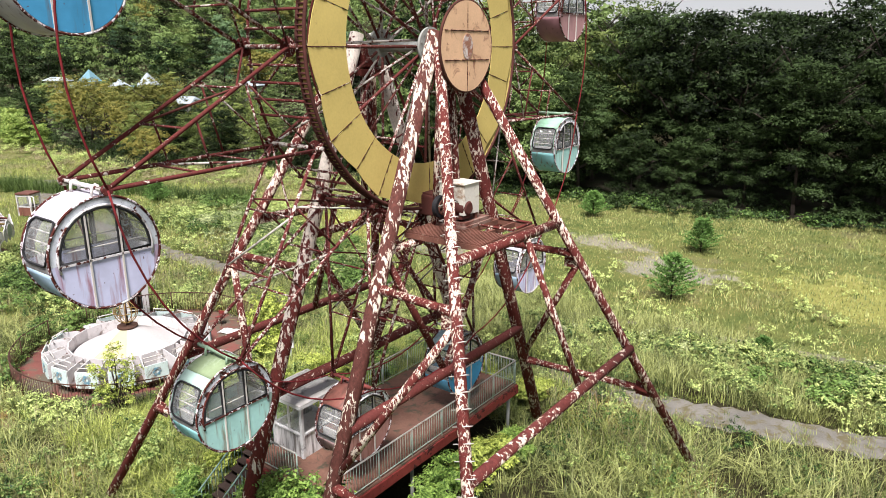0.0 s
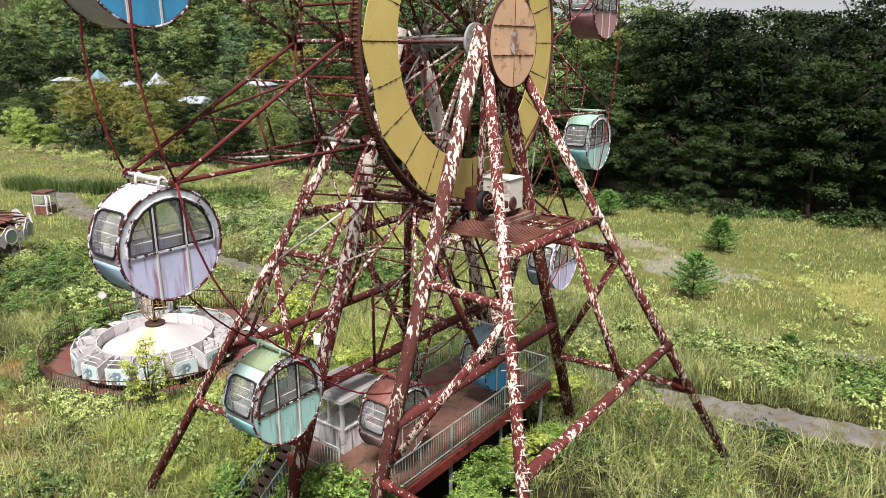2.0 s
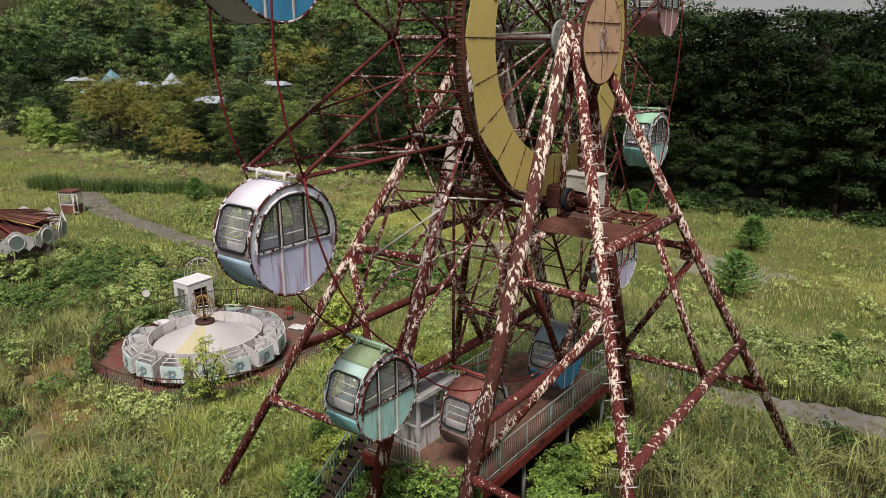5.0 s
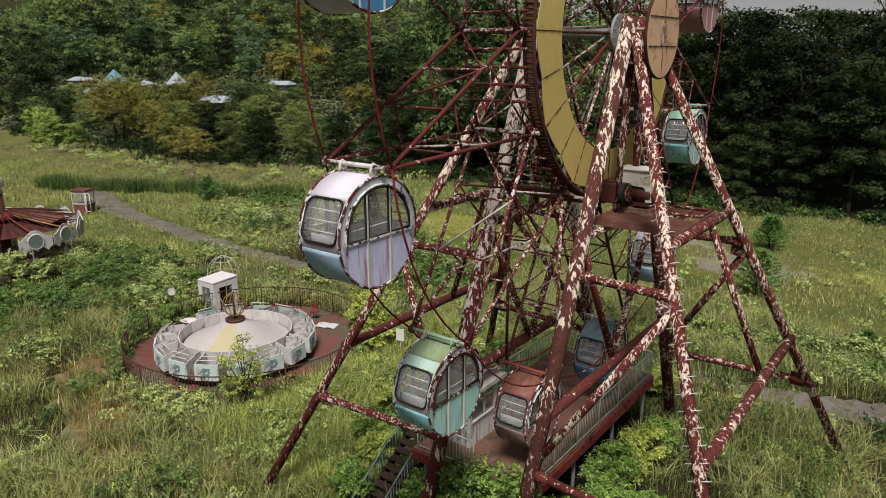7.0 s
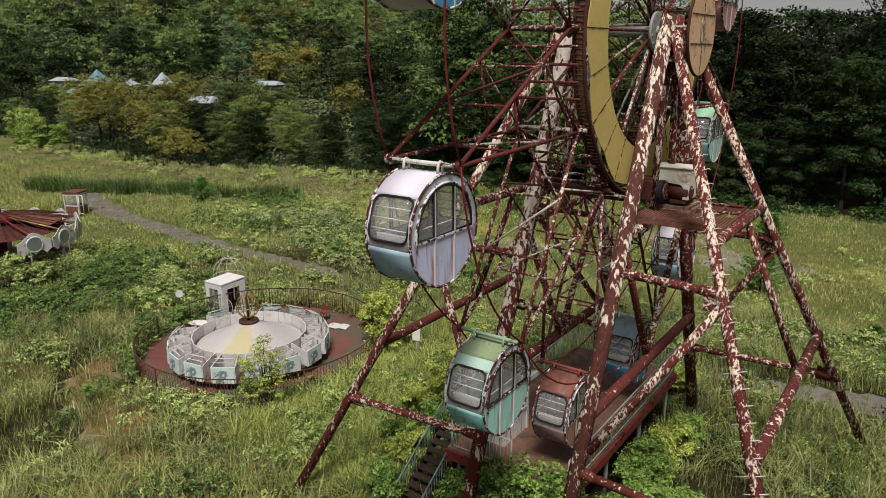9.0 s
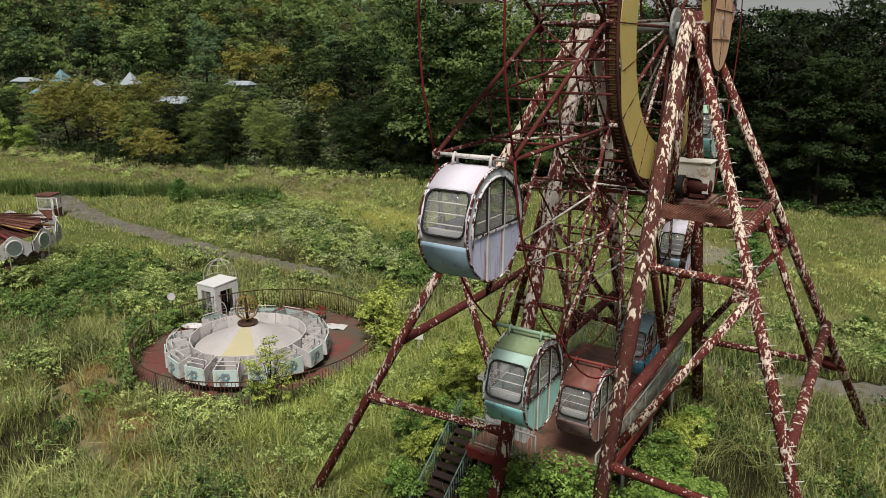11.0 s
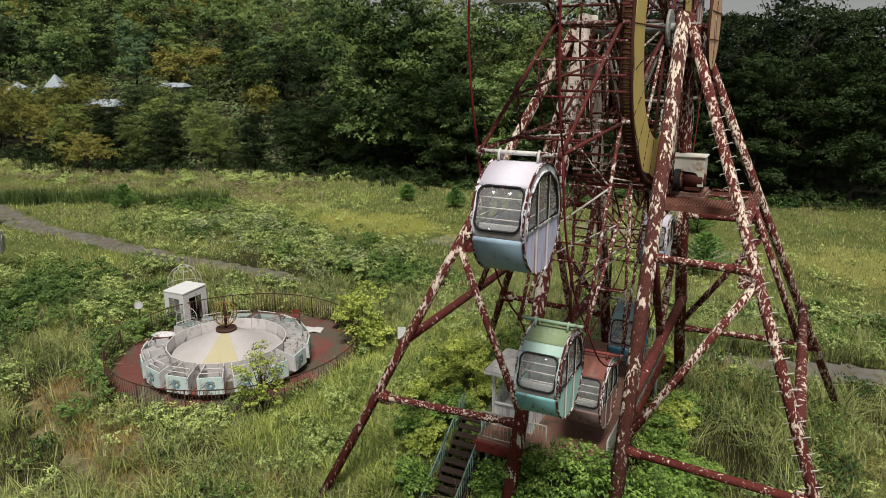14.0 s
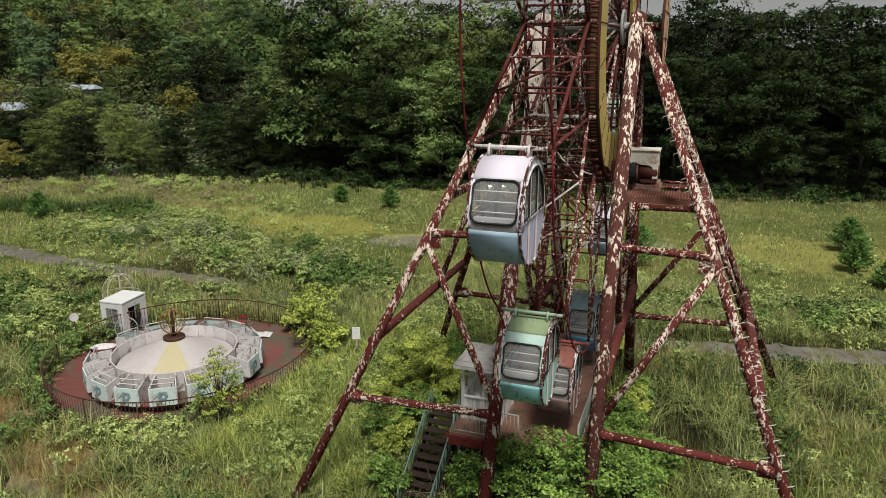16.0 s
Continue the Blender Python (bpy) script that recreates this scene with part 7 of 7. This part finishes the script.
house(-144.8, 63.6, 2.8, 2.8, 7.9, 10.5, mat_teal_roof, "small house with steep teal pyramid roof", 20)
house(-112.7, 58.4, 2.2, 2.2, 8.2, 10.5, mat_tin, "small house with steep pale blue pyramid roof", 25)
house(-116.5, 58.6, 3.4, 3.2, 6.9, 7.9, mat_teal_roof, "low house with pale teal roof among trees", 25, False)
house(-126, 60, 2.4, 2.4, 7.4, 8.9, mat_tin, "small house with pale pointed roof among trees", 10)
house(-152, 60, 4.6, 3.4, 8.0, 8.8, mat_tin, "long low shed with pale tin roof", 15, False)
house(-138, 58, 7, 5.0, 6.0, 7.6, mat_teal_roof, "low shed with dull blue roof behind trees", 15, False)
house(-96, 69.5, 4.2, 3.2, 8.1, 8.8, mat_tin, "low shed with pale tin roof on the hillside", 20, False)
house(-99, 57, 4.6, 3.6, 5.5, 6.6, mat_tin, "low pale roofed shed half hidden by trees", 20, False)


# ---- the western ride and its neighbours ----
mat_seam_roof = worn("rust brown roof", (0.14, 0.06, 0.045), 0.8, 0.4, 3)


def swing_ride():
    cx, cy = -46.2, 0.4
    r = thing("roundabout", "derelict roundabout with scalloped white boards and round mirrors", "fairground ride", (cx, cy, -1.15))
    part("base", tube(B(), (0, 0, 0), (0, 0, 0.3), 5.0, 40), mat_red_floor, r, "grimy dull red round base")
    part("column", tube(B(), (0, 0, 0.3), (0, 0, 5.4), 0.35, 16), mat_motor, r)
    part("collar", tube(B(), (0, 0, 3.6), (0, 0, 4.0), 1.4, 24, 0.7), mat_red_fascia, r)
    bm = B()
    bmesh.ops.create_uvsphere(bm, u_segments=20, v_segments=12, radius=0.55, matrix=Matrix.Translation((0, 0, 6.2)))
    tube(bm, (0, 0, 5.4), (0, 0, 5.75), 0.45, 16, 0.3)
    part("finial", smooth(bm), mat_ride_white, r, "pale worn ball on top")
    n = 14
    for i in range(n):
        a = i * math.tau / n
        c, s = math.cos(a), math.sin(a)
        part("beam", tube(B(), (0.4 * c, 0.4 * s, 3.9), (5.0 * c, 5.0 * s, 3.1), 0.07, 7), mat_gold if i % 3 else mat_red_fascia, r)
        # added dark boards stand in for the shade between the struts
        a3 = (i + 0.97) * math.tau / n
        o = [(0.5 * c, 0.5 * s, 3.45), (4.3 * c, 4.3 * s, 2.85), (4.3 * math.cos(a3), 4.3 * math.sin(a3), 2.85), (0.5 * math.cos(a3), 0.5 * math.sin(a3), 3.45)]
        part("dark_lining", plate(B(), o, (0, 0, 0.03)), mat_rack, r, "dark brown board added for the shade under the canopy")
        for q in (0.3, 0.6):
            ca, sa = math.cos(a + q * math.tau / n), math.sin(a + q * math.tau / n)
            part("rod", tube(B(), (0.5 * ca, 0.5 * sa, 4.15), (4.9 * ca, 4.9 * sa, 3.25), 0.03, 5), mat_motor, r)
        part("strut", tube(B(), (1.2 * c, 1.2 * s, 2.4), (4.8 * c, 4.8 * s, 3.0), 0.045, 6), mat_fence, r)
        if i in (1, 2, 4, 7, 9, 11):
            a2 = (i + 1) * math.tau / n
            o = [(0.8 * c, 0.8 * s, 3.95), (4.2 * c, 4.2 * s, 3.35), (4.2 * math.cos(a2), 4.2 * math.sin(a2), 3.35), (0.8 * math.cos(a2), 0.8 * math.sin(a2), 3.95)]
            part("canopy_sheet", plate(B(), o, (0, 0, 0.03)), (mat_bed, mat_grate, mat_seam_roof)[i % 3], r, "torn rust-brown canopy sheet")
        if i > 7:
            continue
        # scalloped board, swung out with its mirror
        tang = Vector((-s, c, 0))
        ctr = Vector((5.15 * c, 5.15 * s, 0))
        o = []
        for k in range(13):
            f = k / 12 * 2 - 1
            o.append(ctr + tang * (1.12 * f) + Vector((0, 0, 1.85 + 0.28 * abs(math.sin(f * math.pi * 1.5)))))
        for k in range(13):
            f = 1 - k / 12 * 2
            o.append(ctr + tang * (1.12 * f) + Vector((0, 0, 3.1 + 0.3 * math.cos(f * math.pi * 1.0))))
        board = part("board", plate(B(), o, (0.06 * c, 0.06 * s, 0)), mat_ride_white, r)
        m = ctr + Vector((0.07 * c, 0.07 * s, 2.58))
        part("mirror", tube(B(), m, m + Vector((0.04 * c, 0.04 * s, 0)), 0.5, 22), mat_mirror, board, "tarnished round mirror")
        part("mirror_rim", pipe(B(), [m + (tang * math.cos(k * math.tau / 20) + Vector((0, 0, math.sin(k * math.tau / 20)))) * 0.52 for k in range(20)], 0.06, 6, True), mat_ride_white, board)
        if i % 2 == 0:
            part("post", tube(B(), (4.4 * c, 4.4 * s, 0.3), (4.4 * c, 4.4 * s, 3.0), 0.05, 7), mat_rail_white, r)
            u = Matrix.Translation((4.2 * c, 4.2 * s, 0.55)) @ Matrix.Rotation(a, 4, "Z")
            bm = box(B(), (0, 0, 0), (0.5, 0.8, 0.1), None, 0.03)
            box(bm, (-0.24, 0, 0.3), (0.08, 0.8, 0.55), None, 0.03)
            box(bm, (0.0, 0.4, 0.16), (0.5, 0.06, 0.3), None, 0.02)
            bmesh.ops.transform(bm, matrix=u, verts=bm.verts)
            part("bench", bm, mat_ride_pink if i % 4 else mat_seam_roof, r, "faded grimy bench seat")
    return r


mat_mirror = worn("tarnished mirror", (0.30, 0.36, 0.36), 0.35, 0.3, 4, 0.5)
swing_ride()


def kiosk():
    k = thing("kiosk", "small rusty kiosk with red roof and white window frames", "kiosk", (-60.0, 13.0, -1.25), 28)
    w, l, h = 1.4, 1.4, 2.1
    for sx in (-1, 1):
        for sy in (-1, 1):
            part("corner_post", box(B(), (sx * w / 2, sy * l / 2, h / 2), (0.12, 0.12, h)), mat_ride_white, k)
    for ax in (0, 1):
        for s in (-1, 1):
            c = (s * w / 2, 0) if ax else (0, s * l / 2)
            d = (0.05, l - 0.1) if ax else (w - 0.1, 0.05)
            part("lower_panel", box(B(), (*c, 0.42), (*d, 0.84)), mat_grate, k)
            part("window_rail", box(B(), (*c, 0.9), (d[0] + 0.02, d[1], 0.1)), mat_ride_white, k)
            part("window_rail", box(B(), (*c, h - 0.1), (d[0] + 0.02, d[1], 0.2)), mat_ride_white, k)
    part("roof", box(B(), (0, 0, h + 0.08), (w + 0.2, l + 0.2, 0.2), None, 0.07), mat_seam_roof, k)
    for s in (-1, 1):
        part("pane", box(B(), (0, s * l / 2, 1.45), (w - 0.2, 0.012, 0.95)), mat_glass, k)
    o = [(w / 2 + 0.1, -l / 2, 0.2), (w / 2 + 0.75, -l / 2 - 0.35, 0.2), (w / 2 + 0.75, -l / 2 - 0.35, 2.0), (w / 2 + 0.1, -l / 2, 2.0)]
    bm = B()
    for a, b in zip(o, o[1:] + o[:1]):
        tube(bm, a, b, 0.05, 6)
    part("door", bm, mat_ride_white, k, "open white door frame")
    return k


kiosk()


def yellow_hut():
    h = thing("hut", "small yellow hut with flat grey roof half hidden in bushes", "hut", (-43.8, -1.9, -1.2), 15)
    part("wall", box(B(), (0, 0, 0.75), (1.3, 1.3, 1.5), None, 0.02), mat_yellow, h)
    part("roof", box(B(), (0, 0, 1.6), (1.8, 1.8, 0.22), None, 0.05), mat_roof, h)
    return h


yellow_hut()


def disc_sign():
    d = thing("round_sign", "blank white round sign on a thin post by the fence", "sign", (-25.7, 1.05, -0.9))
    part("post", tube(B(), (0, 0, -0.2), (0, 0, 1.95), 0.03, 8), mat_fence, d)
    w = Vector((0.75, -0.66, 0.1)).normalized()
    c = Vector((0.02, -0.02, 1.72))
    part("disc", tube(B(), c, c + w * 0.03, 0.22, 26), mat_ride_white, d)
    return d


disc_sign()


def small_board():
    s = thing("sign_board", "weathered white sign board on a post in the grass", "sign", (-11.2, 4.3, -0.8), 20)
    part("post", tube(B(), (0, 0, -0.2), (0, 0, 1.3), 0.035, 8), mat_grey, s)
    part("panel", box(B(), (0, -0.05, 1.5), (0.4, 0.04, 0.62), None, 0.01), mat_booth, s)
    return s


small_board()


def wire_dome():
    d = thing("climbing_dome", "pale thin-bar dome frame behind the control booth", "climbing frame", (-27.0, 5.5, -1.0))
    for k in range(8):
        a = k * math.tau / 8
        pts = [(0.98 * math.cos(q) * math.cos(a), 0.98 * math.cos(q) * math.sin(a), 1.5 + 1.15 * math.sin(q)) for q in [j * math.pi / 20 for j in range(10)]]
        part("rib", pipe(B(), [(0.98 * math.cos(a), 0.98 * math.sin(a), 0)] + pts, 0.015, 6), mat_rail_white, d)
    for rr, z in ((0.2, 2.64), (0.6, 2.41), (0.98, 1.5)):
        part("hoop", pipe(B(), [(rr * math.cos(k * math.tau / 24), rr * math.sin(k * math.tau / 24), z) for k in range(24)], 0.015, 6, True), mat_rail_white, d)
    return d


wire_dome()
